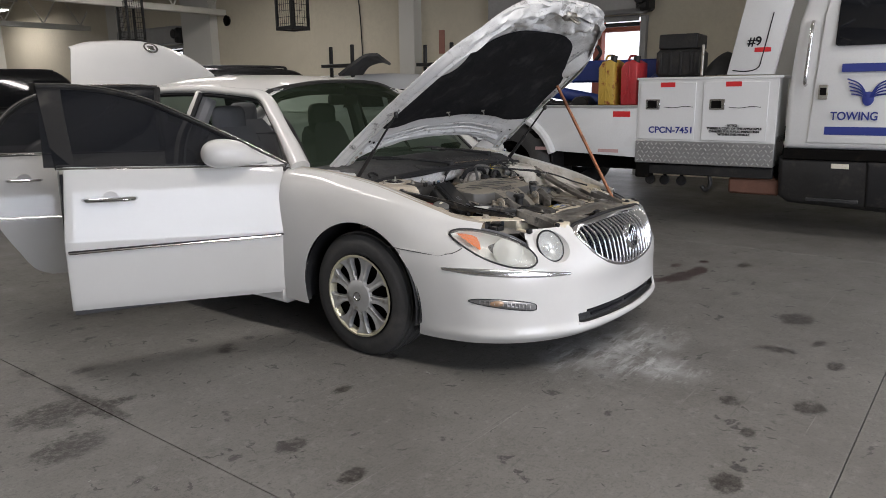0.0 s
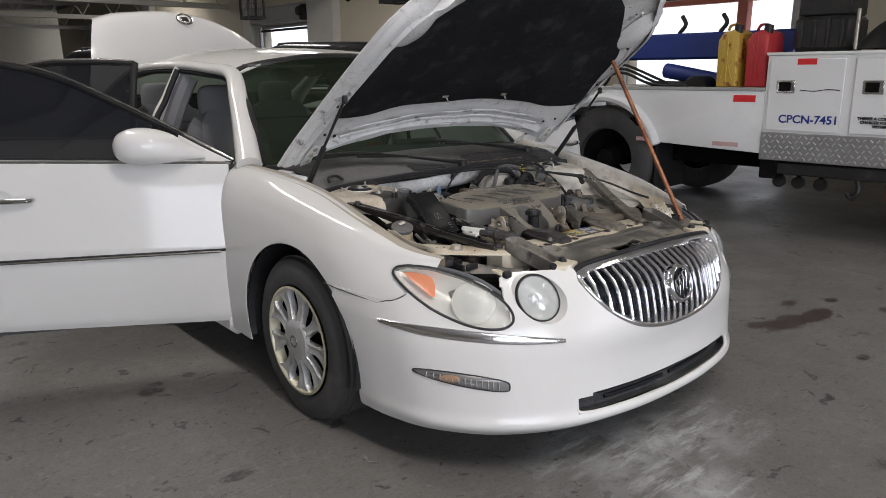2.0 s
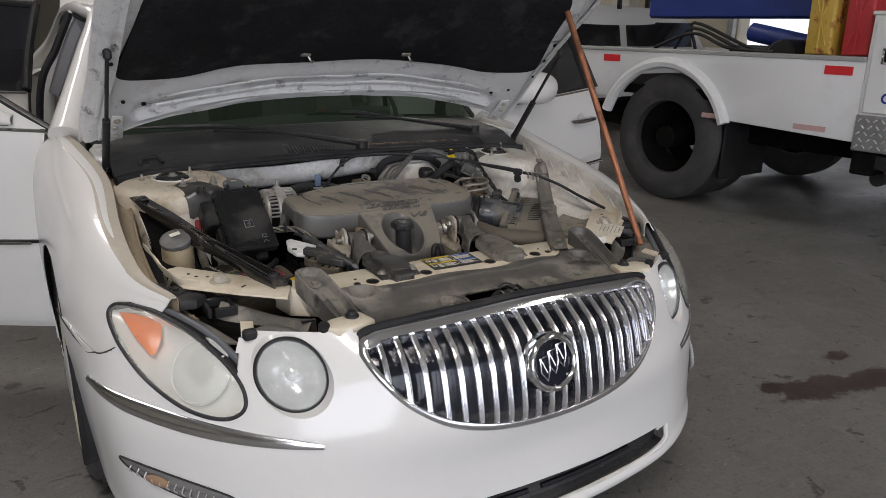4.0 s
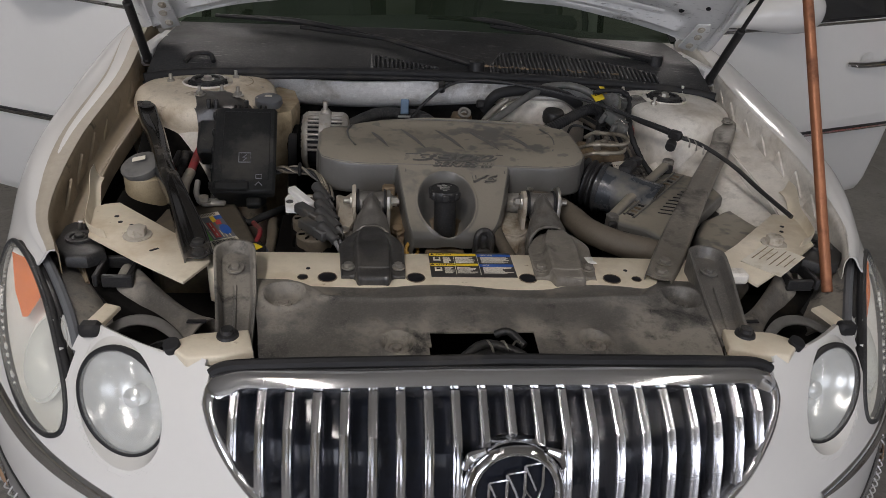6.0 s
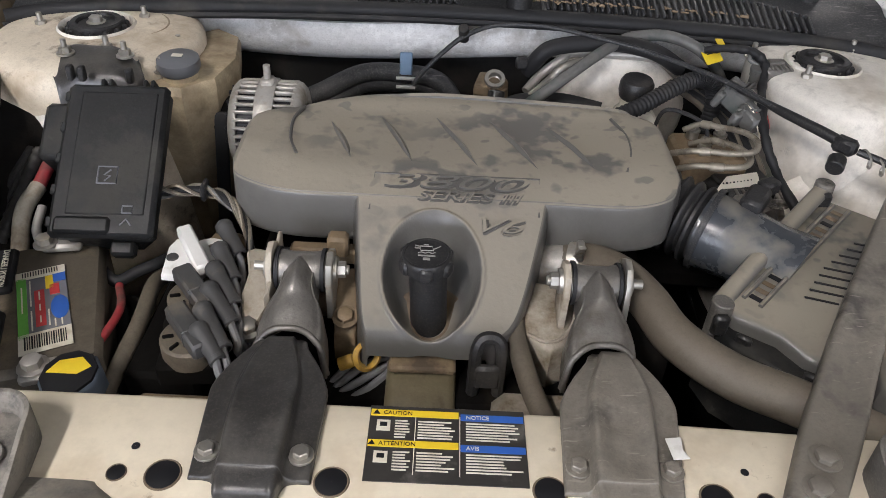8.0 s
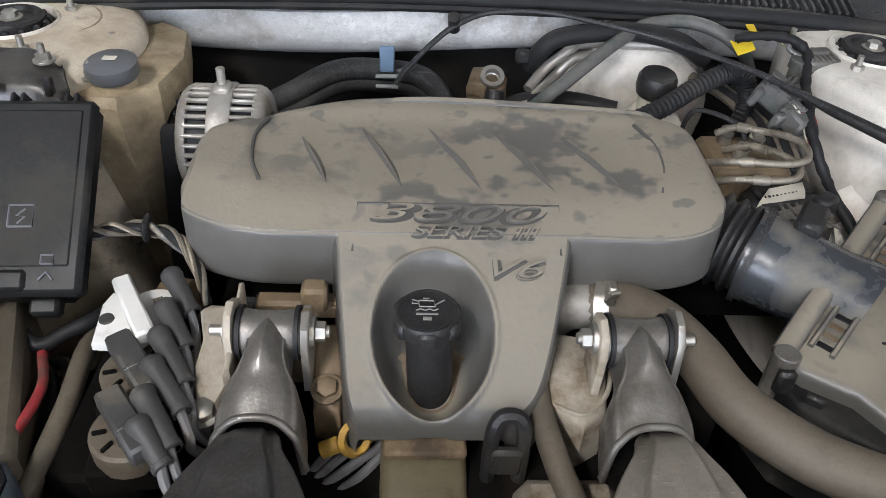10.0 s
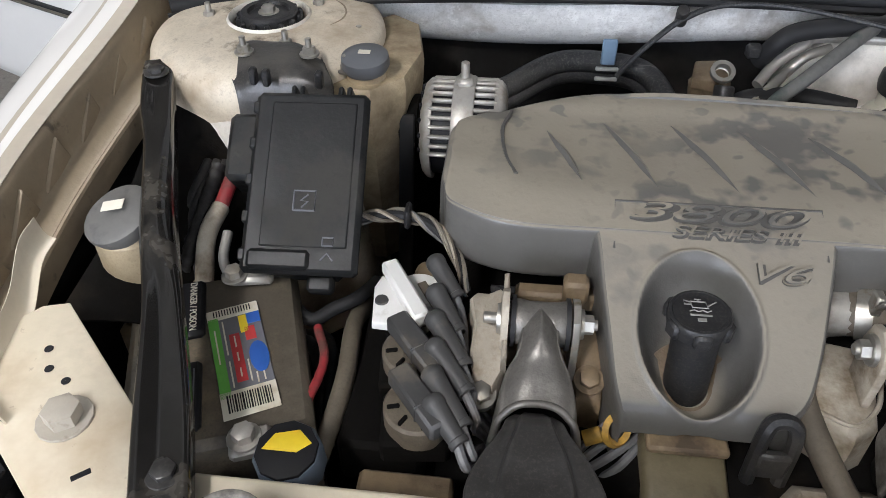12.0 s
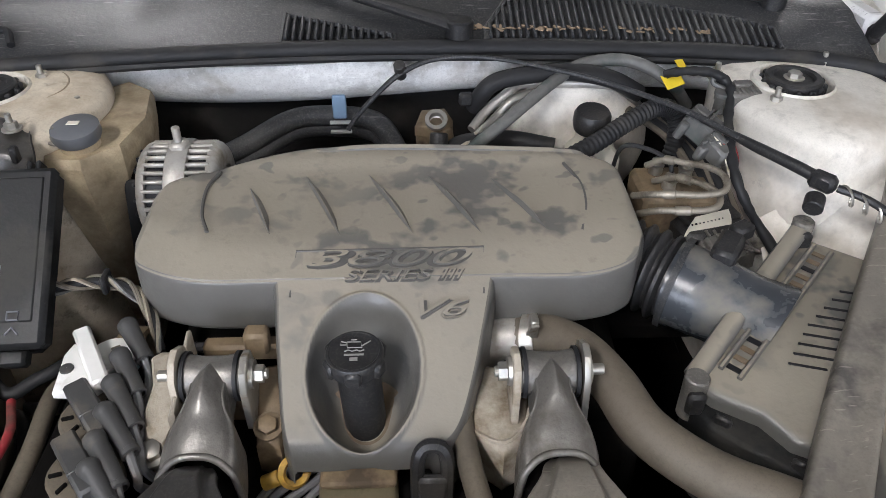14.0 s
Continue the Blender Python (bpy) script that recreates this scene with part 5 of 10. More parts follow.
ZC = ([-1.0, -.9, -.7, -.4, 0, .2, .36], [.742, .775, .832, .895, .952, .975, .988])
ZE = ([-1.0, -.9, -.7, -.5, -.3, 0, .2, .36], [.742, .752, .762, .785, .832, .893, .92, .945])


def bonnet_z(x, y, w):
    zc, ze = np.interp(y, *ZC), np.interp(y, *ZE)
    f = abs(x) / w
    return zc - (zc - ze) * (0.55 * f ** 2 + 0.45 * f ** 5)


def lift(p):
    a = radians(BONNET_ANGLE)
    dy, dz = p[1] - HINGE_Y, p[2] - HINGE_Z
    return vec(p[0], HINGE_Y + dy * math.cos(a) + dz * math.sin(a), HINGE_Z - dy * math.sin(a) + dz * math.cos(a))


def rear_edge(x):
    """The bonnet's hollow rear edge, which follows the foot of the windscreen."""
    return .150 + .145 * (abs(x) / .775) ** 2.2


def bonnet_rows(inset, drop, y_add=0.0):
    out = []
    for y, w in BW:
        w2 = max(w - inset, .03)
        yy = min(max(y, -1.0 + inset * 1.0), .36 - inset * .5)
        row = []
        for f in np.linspace(-1, 1, 17):
            x, k = f * w2, min(1, max(0, (yy + .35) / .71))
            y2 = yy + (rear_edge(x) - .36) * k
            row.append((x, y2, bonnet_z(x, y2, w) - drop))
        out.append(row)
    return out


outer = sheet(bonnet_rows(0, 0), 65, 49)
g = Geo().grid(outer)
hood = part("bonnet", g.move(lift), M_PAINT, car, "white bonnet propped wide open", crease=60)
# rolled rim between the skin and the inner frame
ring_o = np.vstack([outer[:, 0], outer[-1, 1:], outer[::-1, -1][1:], outer[0, ::-1][1:-1]])
c0 = vec(0, -.25, 0)


def shrink(P, k, drop):
    Q = P.copy()
    d = P - c0
    n = np.linalg.norm(d[:, :2], axis=1)[:, None]
    Q[:, :2] = P[:, :2] - d[:, :2] / n * k
    Q[:, 2] -= drop
    return Q


rim_rings = [ring_o, shrink(ring_o, -.003, .006), shrink(ring_o, .002, .014), shrink(ring_o, .012, .016), shrink(ring_o, .018, .028), shrink(ring_o, .036, .036), shrink(ring_o, .052, .034), shrink(ring_o, .064, .046)]
rnd = random.Random(8)
for k, q in enumerate(rim_rings[2:]):
    for p in q:
        if p[1] < -.62:
            p[2] += .010 * math.sin(40 * p[0] + 3 * k) * math.sin(23 * p[1] + k) + rnd.uniform(-.004, .004)
        if p[1] < -.78:
            # torn and crumpled front edge
            w_ = min(1, (-.78 - p[1]) / .08)
            q_ = Vector((p[0] * 9, p[1] * 9, k * .6))
            p[0] += .016 * w_ * noise.noise(q_)
            p[1] += .022 * w_ * noise.noise(q_ + Vector((7, 3, 1)))
            p[2] -= .030 * w_ * abs(noise.noise(q_ * 1.6 + Vector((2, 9, 4))))
part("bonnet_rim", Geo().grid(np.array(rim_rings), wrap=True).move(lift), M_PAINT_IN, hood, "scuffed white inner rim of the bonnet", crease=50)
inner = sheet(bonnet_rows(.045, .044), 121, 99)
for row in inner:
    for p in row:
        # pressed swages and hollows of the inner panel
        p[2] += (.016 * math.sin(13 * p[0] + 5 * p[1]) * math.sin(15 * p[1] + 1 + 3 * abs(p[0])) + .007 * math.sin(31 * abs(p[0]) + 2) * math.sin(27 * p[1])) * (1.9 if p[1] < -.80 else .2)
        if p[1] < -.74:
            w_ = min(1, (-.74 - p[1]) / .08)
            q_ = Vector((p[0] * 8, p[1] * 11, 0))
            p[2] -= w_ * (.045 * abs(noise.noise(q_)) + .018 * abs(noise.noise(q_ * 2.7)) - .016)
        e = rear_edge(p[0]) - p[1]
        if e < .2 and abs(p[0]) < .62:
            p[2] -= .012 * math.exp(-((e - .060) / .012) ** 2)
            p[2] += .012 * math.exp(-((e - .095) / .020) ** 2)
            p[2] -= .006 * math.exp(-((e - .150) / .012) ** 2)
            p[2] += .010 * math.exp(-((abs(p[0]) - .33) / .03) ** 2) * math.exp(-((e - .12) / .04) ** 2)
part("inner_panel", Geo().grid(inner).move(lift), M_PAINT_IN, hood, "scuffed pressed-steel inner panel")
PADH = [(.0, -.775), (.2, -.77), (.34, -.725), (.43, -.65), (.53, -.53), (.615, -.42), (.655, -.25), (.685, -.11), (.68, -.06), (.62, -.035), (.5, -.025), (.38, -.05), (.28, -.062), (.0, -.075)]
padl = cr([(x, y) for x, y in PADH] + [(-x, y) for x, y in PADH[-2:0:-1]], 120, closed=True)


def pad_z(x, y):
    w = np.interp(y, [b[0] for b in BW][::-1], [b[1] for b in BW][::-1])
    return bonnet_z(x, y, w)


rings = []
for t in np.linspace(0.03, 1, 14):
    ring = []
    for x, y in padl:
        X, Y = x * t, -.42 + (y + .42) * t
        d = .056 + .012 * (1 - t ** 6) + .006 * math.sin(X * 13) * math.sin(Y * 11)
        ring.append((X, Y, pad_z(X, Y) - d))
    rings.append(ring)
rings.append([(x, y, pad_z(x, y) - .044) for x, y in padl])
g = Geo().grid(np.array(rings), wrap=True)
g.f.append(tuple(range(120)))
part("insulation_pad", g.move(lift), M_PAD, hood, "black felt insulation pad", crease=60)
for x in (-.155, .165):
    part("pad_clip", Geo().box((x, -.118, pad_z(x, -.118) - .068), (.030, .013, .006), .002).tube([(x + .010, -.110, pad_z(x, -.11) - .068), (x + .018, -.098, pad_z(x, -.098) - .082), (x + .026, -.092, pad_z(x, -.092) - .076)], .0035, n=8, seg=6).move(lift), M_STEEL, hood, "silver pad clip")
# pressed ribs of the inner frame; its holes are black discs, shade as colour
for e, r in ((.040, .007), (.088, .0085), (.128, .006)):
    P = []
    for x in np.linspace(-.56, .56, 15):
        y = rear_edge(x) - e - .012 * abs(math.sin(x * 9))
        P.append((x, y, pad_z(x, y) - .049 + .006 * (abs(x) > .5)))
    part("inner_rib", Geo().tube(P, r, n=70, seg=8, squash=.55).move(lift), M_PAINT_IN, hood)
for s in (-1, 1):
    for k, (x, y) in enumerate(((.712, -.02), (.700, -.12), (.690, -.21), (.676, -.33), (.640, -.47), (.575, -.585), (.500, -.665), (.66, .075), (.60, .10))):
        part("frame_hole", Geo().lathe([(0, .0001), (0, .0045 + .0015 * (k % 3)), (-.003, .005 + .0015 * (k % 3))], (s * x, y, pad_z(x, y) - .0485), (0, 0, -1), 14).move(lift), M_INK, hood)
    part("side_channel", Geo().tube([(s * x, y, pad_z(x, y) - .047) for x, y in ((.735, .16), (.722, .0), (.714, -.15), (.700, -.28), (.668, -.43), (.600, -.58), (.52, -.68))], .006, n=50, seg=8, squash=.6).move(lift), M_PAINT_IN, hood)
    part("hinge_plate", Geo().prism([(.655, .255), (.70, .265), (.705, .175), (.69, .13), (.66, .14)], 0, -.006, .0015, lambda a, b, c, s=s: tuple(lift(vec(s * a, b, pad_z(a, b) - .050 + c)))), M_PAINT_IN, hood, "bolted hinge plate")
    for a, b in ((.678, .235), (.682, .19), (.676, .155)):
        q0 = lift(vec(s * a, b, pad_z(a, b) - .056))
        part("hinge_bolt", bolt(Geo(), q0, .007, .006, tuple(lift(vec(s * a, b, pad_z(a, b) - .07)) - q0)), M_PBOLT, hood)
# the two bulging corner pockets at the front of the inner panel
for s in (-1, 1):
    rimp = [(s * (.60 + .085 * math.cos(a)), -.565 + .15 * math.sin(a), pad_z(.55, -.565 + .15 * math.sin(a)) - .045) for a in np.linspace(0, 2 * np.pi, 24, endpoint=False)]
    part("corner_pocket", Geo().dome(rimp, (0, 0, -.045), 7).move(lift), M_PAINT_IN, hood, "bulged white corner of the inner panel")
g = Geo().box((0, -.93, .70), (.09, .05, .04), .01).tube([(-.02, -.93, .69), (-.02, -.935, .64), (.02, -.935, .64), (.02, -.93, .69)], .006)
part("striker", g.move(lift), M_STEEL, hood, "steel striker loop")
for s in (-1, 1):
    part("hinge", Geo().box((s * .73, .26, .90), (.035, .20, .05), .008).box((s * .715, .34, .885), (.04, .1, .09), .008), M_PAINT_IN, car, "white-painted bonnet hinge")
    a, b = lift(vec(s * .715, -.19, .80)), vec(s * .722, .148, .90)
    m_ = a * .45 + b * .55
    strut = part("gas_strut", Geo().cyl(b, m_, .011), M_BLACK, car, "black bonnet gas strut")
    part("strut_rod", Geo().cyl(m_, a, .0055), M_BLACK, strut)
    for e_ in (a, b):
        part("ball_end", Geo().box(e_, (.021, .021, .03), .006), M_BLACK, strut)

# front doors, swung wide open


def door_frame(s, hx, hy, deg):
    r = radians(deg)
    D = vec(s * math.sin(r), math.cos(r), 0)
    Nn = vec(s * math.cos(r), -math.sin(r), 0)
    H = vec(s * hx, hy, 0)
    return lambda u, n, z: H + D * u + Nn * n + vec(0, 0, z)


def front_door(s, deg):
    at = door_frame(s, .88, .55, deg)
    W = lambda pts: [at(*p) for p in pts]
    prof = [(.25, -.020), (.30, .0), (.45, .022), (.585, .036), (.62, .034), (.70, .020), (.82, .0), (.92, -.022), (.965, -.04)]
    rows = []
    for u in (0, .02, .3, .6, .9, 1.075, 1.095):
        e = -.012 if u in (0, 1.095) else 0
        rows.append([at(u + (.03 if z > .6 else 0.0) * (u / 1.1) * (z - .6) / .35 * -1.0 + .0, n + e, z + (.045 * u / 1.1 if z < .5 else 0.05 * u / 1.1 if z > .9 else 0.045 * u / 1.1)) for z, n in prof])
    door = part("front_door", Geo().grid(sheet(rows, 44, 40)), M_PAINT, car, "white front door standing wide open", crease=50)
    # inner trim
    rows = [[at(u, n - .075, z) for z, n in prof] for u in (.01, .3, .6, 1.085)]
    part("door_trim", Geo().grid(sheet(rows, 20, 12)), M_CABIN, door, "grey door trim")
    edge = Geo()
    edge.grid(np.array([[at(1.092, n, z + .048) for z, n in prof], [at(1.085, n - .075, z + .04) for z, n in prof]]))
    edge.grid(np.array([[at(.0, n, z) for z, n in prof], [at(.01, n - .075, z) for z, n in prof]]))
    edge.grid(np.array([[at(u, -.02, .25 + .045 * u / 1.1) for u in np.linspace(0, 1.095, 9)], [at(u, -.095, .25 + .045 * u / 1.1) for u in np.linspace(0, 1.095, 9)]]))
    part("door_edge", edge, M_PAINT, door)
    strip = [[at(u, .037, z + .045 * u / 1.1) for u in np.linspace(.02, 1.085, 12)] for z in (.605,)]
    part("trim_strip", Geo().tube([at(u, .036, .590 + .012 * u / 1.1) for u in np.linspace(.03, 1.083, 9)], .0125, n=30, seg=8, squash=.5), M_RUBBER, door, "black rubbing strip")
    part("chrome_line", Geo().tube([at(u, .046, .586 + .012 * u / 1.1) for u in np.linspace(.05, 1.08, 9)], .0058, n=30, seg=6), M_CHROMED, door, "chrome line")
    part("belt_chrome", Geo().tube([at(u, -.034, .955 + .046 * u / 1.1) for u in np.linspace(-.03, 1.09, 9)], .006, n=30, seg=6), M_CHROMED, door, "chrome belt line")
    part("belt_seal", Geo().tube([at(u, -.04, .967 + .046 * u / 1.1) for u in np.linspace(-.03, 1.09, 9)], .006, n=30, seg=6), M_RUBBER, door)
    # window: frame line from the mirror corner over the top to the rear edge
    top = [(-.03, -.04, .955), (.10, -.07, 1.03), (.30, -.12, 1.14), (.587, -.195, 1.284), (.72, -.23, 1.335), (.845, -.25, 1.366), (1.0, -.255, 1.383), (1.146, -.25, 1.388)]
    topc = cr(top, 40)
    part("window_frame", Geo().tube(W(topc), .016, n=80, seg=8), M_BLACK, door, "black window frame")
    part("window_chrome", Geo().tube([at(u, n + .012, z + .012) for u, n, z in topc], .0055, n=80, seg=6), M_CHROMED, door, "chrome window line")
    part("rear_frame", Geo().grid(sheet([[at(1.145, -.245, 1.385), at(1.125, -.15, 1.21), at(1.10, -.045, 1.0)], [at(1.04, -.24, 1.375), at(1.03, -.14, 1.2), at(1.01, -.04, 1.0)]], 14, 4)), M_BLACK, door, "black door pillar", thick=.02)
    gl = []
    for u, n, z in topc[2:]:
        f = .97
        zb = .960 + .046 * max(u, 0) / 1.1
        gl.append([at(u, -.042 + (n + .042) * t, zb + (z - .008 - zb) * t) for t in np.linspace(0, 1, 8)])
    part("side_glass", Geo().grid(np.array(gl)), M_TINT, door, "dark tinted side window")
    # mirror
    rows = []
    for u, nc, w, h, zc in ((.085, -.030, .018, .016, .992), (.125, -.012, .026, .026, 1.004), (.165, .012, .036, .040, 1.018), (.205, .034, .050, .056, 1.031), (.26, .046, .064, .069, 1.040), (.32, .047, .068, .075, 1.043), (.375, .046, .062, .069, 1.043), (.412, .044, .046, .050, 1.042), (.428, .043, .022, .024, 1.041), (.432, .043, .004, .004, 1.041)):
        rows.append([at(u, nc + w * 1.2 * math.cos(a), zc + h * math.copysign(abs(math.sin(a)) ** .85, math.sin(a))) for a in np.linspace(0, 2 * np.pi, 21)])
    mir = part("door_mirror", Geo().grid(sheet(rows, 41, 34)), M_PAINT, door, "rounded white door mirror", crease=70)
    part("mirror_sail", Geo().prism([(-.02, .962), (.20, .968), (.19, 1.085), (.10, 1.026)], -.006, .006, .002, lambda u, z, d: at(u, -.045 - (z - .965) * .45 + d + .012, z)), M_PAINT, mir)
    part("mirror_seam", Geo().tube([at(.10, -.022, .978), at(.16, .010, .982), at(.24, .046, .976)], .004, n=16, seg=6), M_RUBBER, mir)
    # handle
    hd = part("door_handle", Geo().tube([at(.755, .010, .842), at(.775, .032, .842), at(.865, .042, .844), at(.965, .034, .846), at(.99, .008, .847)], [.013, .016, .017, .016, .013], n=30, seg=10, squash=.7), M_CHROME, door, "chrome door handle")
    part("handle_cup", Geo().lathe([(0.004, .04), (.002, .032), (-.002, .0001)], at(.87, .0, .842), at(0, 1, 0) - at(0, 0, 0), 24), M_PAINT, hd)
    for hz in (.45, .80):
        part("door_hinge", Geo().box(at(-.03, -.04, hz), (.06, .06, .07), .01), M_BAYW, door)
    return door


front_door(-1, 63.6)
front_door(1, 67)


def rear_door(s, deg):
    at = door_frame(s, .885, 1.67, deg)
    prof = [(.27, -.020), (.32, .0), (.45, .022), (.60, .034), (.70, .022), (.82, .0), (.92, -.022), (.985, -.04)]
    rows = []
    for u in (0, .02, .3, .6, .84, .96):
        # the lower rear corner is cut away round the wheel
        rows.append([at(min(u, .96 if z > .62 else .70 + .26 * ((z - .27) / .35) ** .6), n, z + .01 * u) for z, n in prof])
    d = part("rear_door", Geo().grid(sheet(rows, 40, 40)), M_PAINT, car, "white rear door standing open", crease=50)
    rows = [[at(min(u, .95 if z > .62 else .69 + .26 * ((z - .27) / .35) ** .6), n - .07, z + .01 * u) for z, n in prof] for u in (.01, .3, .6, .95)]
    part("door_trim", Geo().grid(sheet(rows, 20, 12)), M_CABIN, d, "grey door trim")
    top = [(.0, -.16, 1.36), (.2, -.225, 1.385), (.45, -.23, 1.375), (.7, -.2, 1.32), (.86, -.15, 1.21), (.97, -.05, 1.03)]
    top[0] = (-.02, -.225, 1.375)
    tc_ = cr(top, 30)
    part("window_frame", Geo().tube([at(*p) for p in tc_] , .018, n=60, seg=8).tube([at(-.02, -.225, 1.375), at(0, -.13, 1.18), at(.0, -.04, 1.0)], .02, n=14, seg=8), M_BLACK, d, "black window frame")
    part("window_chrome", Geo().tube([at(u, n + .012, z + .012) for u, n, z in tc_], .0055, n=60, seg=6), M_CHROMED, d, "chrome window line")
    gl = [[at(u, -.042 + (n + .042) * t, .985 + .03 * u + (z - .985 - .03 * u) * t) for t in np.linspace(0, 1, 8)] for u, n, z in tc_]
    part("side_glass", Geo().grid(np.array(gl)), M_TINT, d, "dark tinted side window")
    part("belt_chrome", Geo().tube([at(u, -.036, .985 + .03 * u) for u in np.linspace(0, .96, 8)], .006, n=30, seg=6), M_CHROMED, d, "chrome belt line")
    part("trim_strip", Geo().tube([at(u, .036, .61 + .04 * u) for u in np.linspace(.02, .93, 8)], .011, n=30, seg=8, squash=.45), M_CHROMED, d, "chrome rubbing strip")
    hd = part("door_handle", Geo().tube([at(.70, .010, .855), at(.72, .030, .855), at(.79, .038, .857), at(.86, .030, .858), at(.88, .008, .858)], [.010, .012, .013, .012, .010], n=30, seg=10, squash=.7), M_CHROME, d, "chrome door handle")
    part("handle_cup", Geo().lathe([(0.004, .04), (.002, .032), (-.002, .0001)], at(.79, .0, .855), at(0, 1, 0) - at(0, 0, 0), 24), M_PAINT, hd)
    return d


rear_door(-1, 66)

# roof, pillars, glass
ROOF = {1.0: [(0, 1.408), (.3, 1.395), (.48, 1.36), (.585, 1.318)], 1.25: [(0, 1.44), (.3, 1.428), (.48, 1.396), (.60, 1.345)], 1.6: [(0, 1.458), (.3, 1.448), (.48, 1.418), (.61, 1.362)],
        2.05: [(0, 1.452), (.3, 1.442), (.48, 1.412), (.61, 1.358)], 2.45: [(0, 1.405), (.3, 1.396), (.48, 1.37), (.60, 1.318)]}
rows = [[(-x, y, z) for x, z in r[::-1]] + [(x, y, z) for x, z in r[1:]] for y, r in ROOF.items()]
part("roof", Geo().grid(sheet(rows, 60, 40)), M_PAINT, car, "white car roof", thick=.01)
part("headlining", Geo().grid(sheet([[(x * .97, y, z - .04) for x, y, z in r] for r in rows], 30, 16)), M_CABIN, car, "grey headlining")
for s in (-1, 1):
    rail = [(.80, .50, .945), (.735, .66, 1.07), (.665, .84, 1.205), (.605, 1.02, 1.318), (.618, 1.25, 1.345), (.625, 1.6, 1.362), (.625, 2.05, 1.355), (.625, 2.4, 1.312), (.66, 2.75, 1.17), (.74, 3.1, 1.02)]
    part("roof_pillar", Geo().tube([(s * x, y, z) for x, y, z in rail], [.056, .050, .045, .040, .034, .034, .034, .040, .06, .09], n=70, seg=12, squash=.8), M_PAINT, car, "white roof pillar")
    part("pillar_seal", Geo().tube([(s * (x + .012), y + .02, z - .028) for x, y, z in rail[:8]], .016, n=50, seg=8), M_RUBBER, car, "black door seal")
    part("centre_pillar", Geo().tube([(s * .63, 1.60, 1.35), (s * .70, 1.62, 1.20), (s * .79, 1.64, .98), (s * .84, 1.66, .40)], [.045, .05, .06, .07], n=24, seg=10, squash=.6), M_PAINT, car, "white centre pillar")
    part("pillar_seal", Geo().tube([(s * .66, 1.555, 1.34), (s * .73, 1.57, 1.19), (s * .82, 1.585, .98), (s * .87, 1.60, .40)], .016, n=24, seg=8), M_RUBBER, car)
    part("pillar_trim", Geo().tube([(s * .60, 1.56, 1.30), (s * .66, 1.57, 1.18), (s * .74, 1.59, .98)], .05, n=16, seg=8), M_SEAT, car, "grey pillar trim")
    part("sill", Geo().box((s * .84, 1.55, .24), (.14, 2.0, .12), .03), M_PAINT, car)
    part("front_pillar_foot", Geo().box((s * .80, .64, .58), (.10, .12, .66), .02), M_PAINT, car)
    # rear quarter
    rows = [[(s * x, y, z) for x, z in sec] for y, sec in {
        2.62: [(.72, 1.05), (.84, .985), (.90, .90), (.92, .70), (.92, .5), (.90, .25)], 3.1: [(.72, 1.03), (.83, .985), (.895, .90), (.915, .70), (.915, .5), (.895, .25)],
        3.7: [(.68, .99), (.78, .95), (.85, .88), (.875, .70), (.875, .5), (.85, .27)], 3.95: [(.60, .96), (.66, .93), (.72, .87), (.75, .70), (.76, .5), (.74, .3)]}.items()]
    part("rear_quarter", Geo().grid(sheet(rows, 40, 50), lambda p: (p[1] - 2.81) ** 2 + (p[2] - .318) ** 2 > .37 ** 2), M_PAINT, car, "white rear quarter panel", thick=-.003 * s)
part("rear_bumper", Geo().grid(sheet([[(x, 3.95 + .05 * math.cos(x), z) for x in np.linspace(-.75, .75, 9)] for z in (.28, .45, .62, .75)], 24, 12)), M_PAINT, car, thick=.01)
part("rear_shelf", Geo().grid(sheet([[(x, y, z) for x in np.linspace(-.72, .72, 7)] for y, z in ((2.5, 1.0), (2.9, 1.03), (3.1, 1.03))], 14, 8)), M_CABIN, car, thick=.02)
wsb = [(-.745, .485, .938), (-.42, .37, .958), (0, .335, .965), (.42, .37, .958), (.745, .485, .938)]
wst = [(-.592, 1.02, 1.320), (-.30, .965, 1.388), (0, .95, 1.403), (.30, .965, 1.388), (.592, 1.02, 1.320)]
wsm = [tuple((np.array(a) + np.array(b)) / 2 + vec(0, -.025, .03)) for a, b in zip(wsb, wst)]
ws = part("windscreen", Geo().grid(sheet([wsb, wsm, wst], 40, 24)), M_GLASS, car, "green-tinted windscreen")
ws.visible_shadow = False
part("screen_band", Geo().tube([tuple(np.array(p) + vec(0, .004, .004)) for p in [wsb[0], wsm[0], *wst, wsm[-1], wsb[-1]]], .018, n=70, seg=8, squash=.5), M_BLACK, ws, "black band round the glass")
rw = part("rear_window", Geo().grid(sheet([[(-.60, 2.45, 1.312), (0, 2.43, 1.40), (.60, 2.45, 1.312)], [(-.66, 2.85, 1.14), (0, 2.85, 1.19), (.66, 2.85, 1.14)], [(-.70, 3.10, 1.02), (0, 3.14, 1.04), (.70, 3.10, 1.02)]], 24, 14)), M_GLASS, car, "green-tinted rear window")
rw.visible_shadow = False
part("radio_aerial", Geo().cyl((.05, 2.36, 1.42), (.03, 2.42, 1.47), .006), M_BLACK, car, "short black aerial")
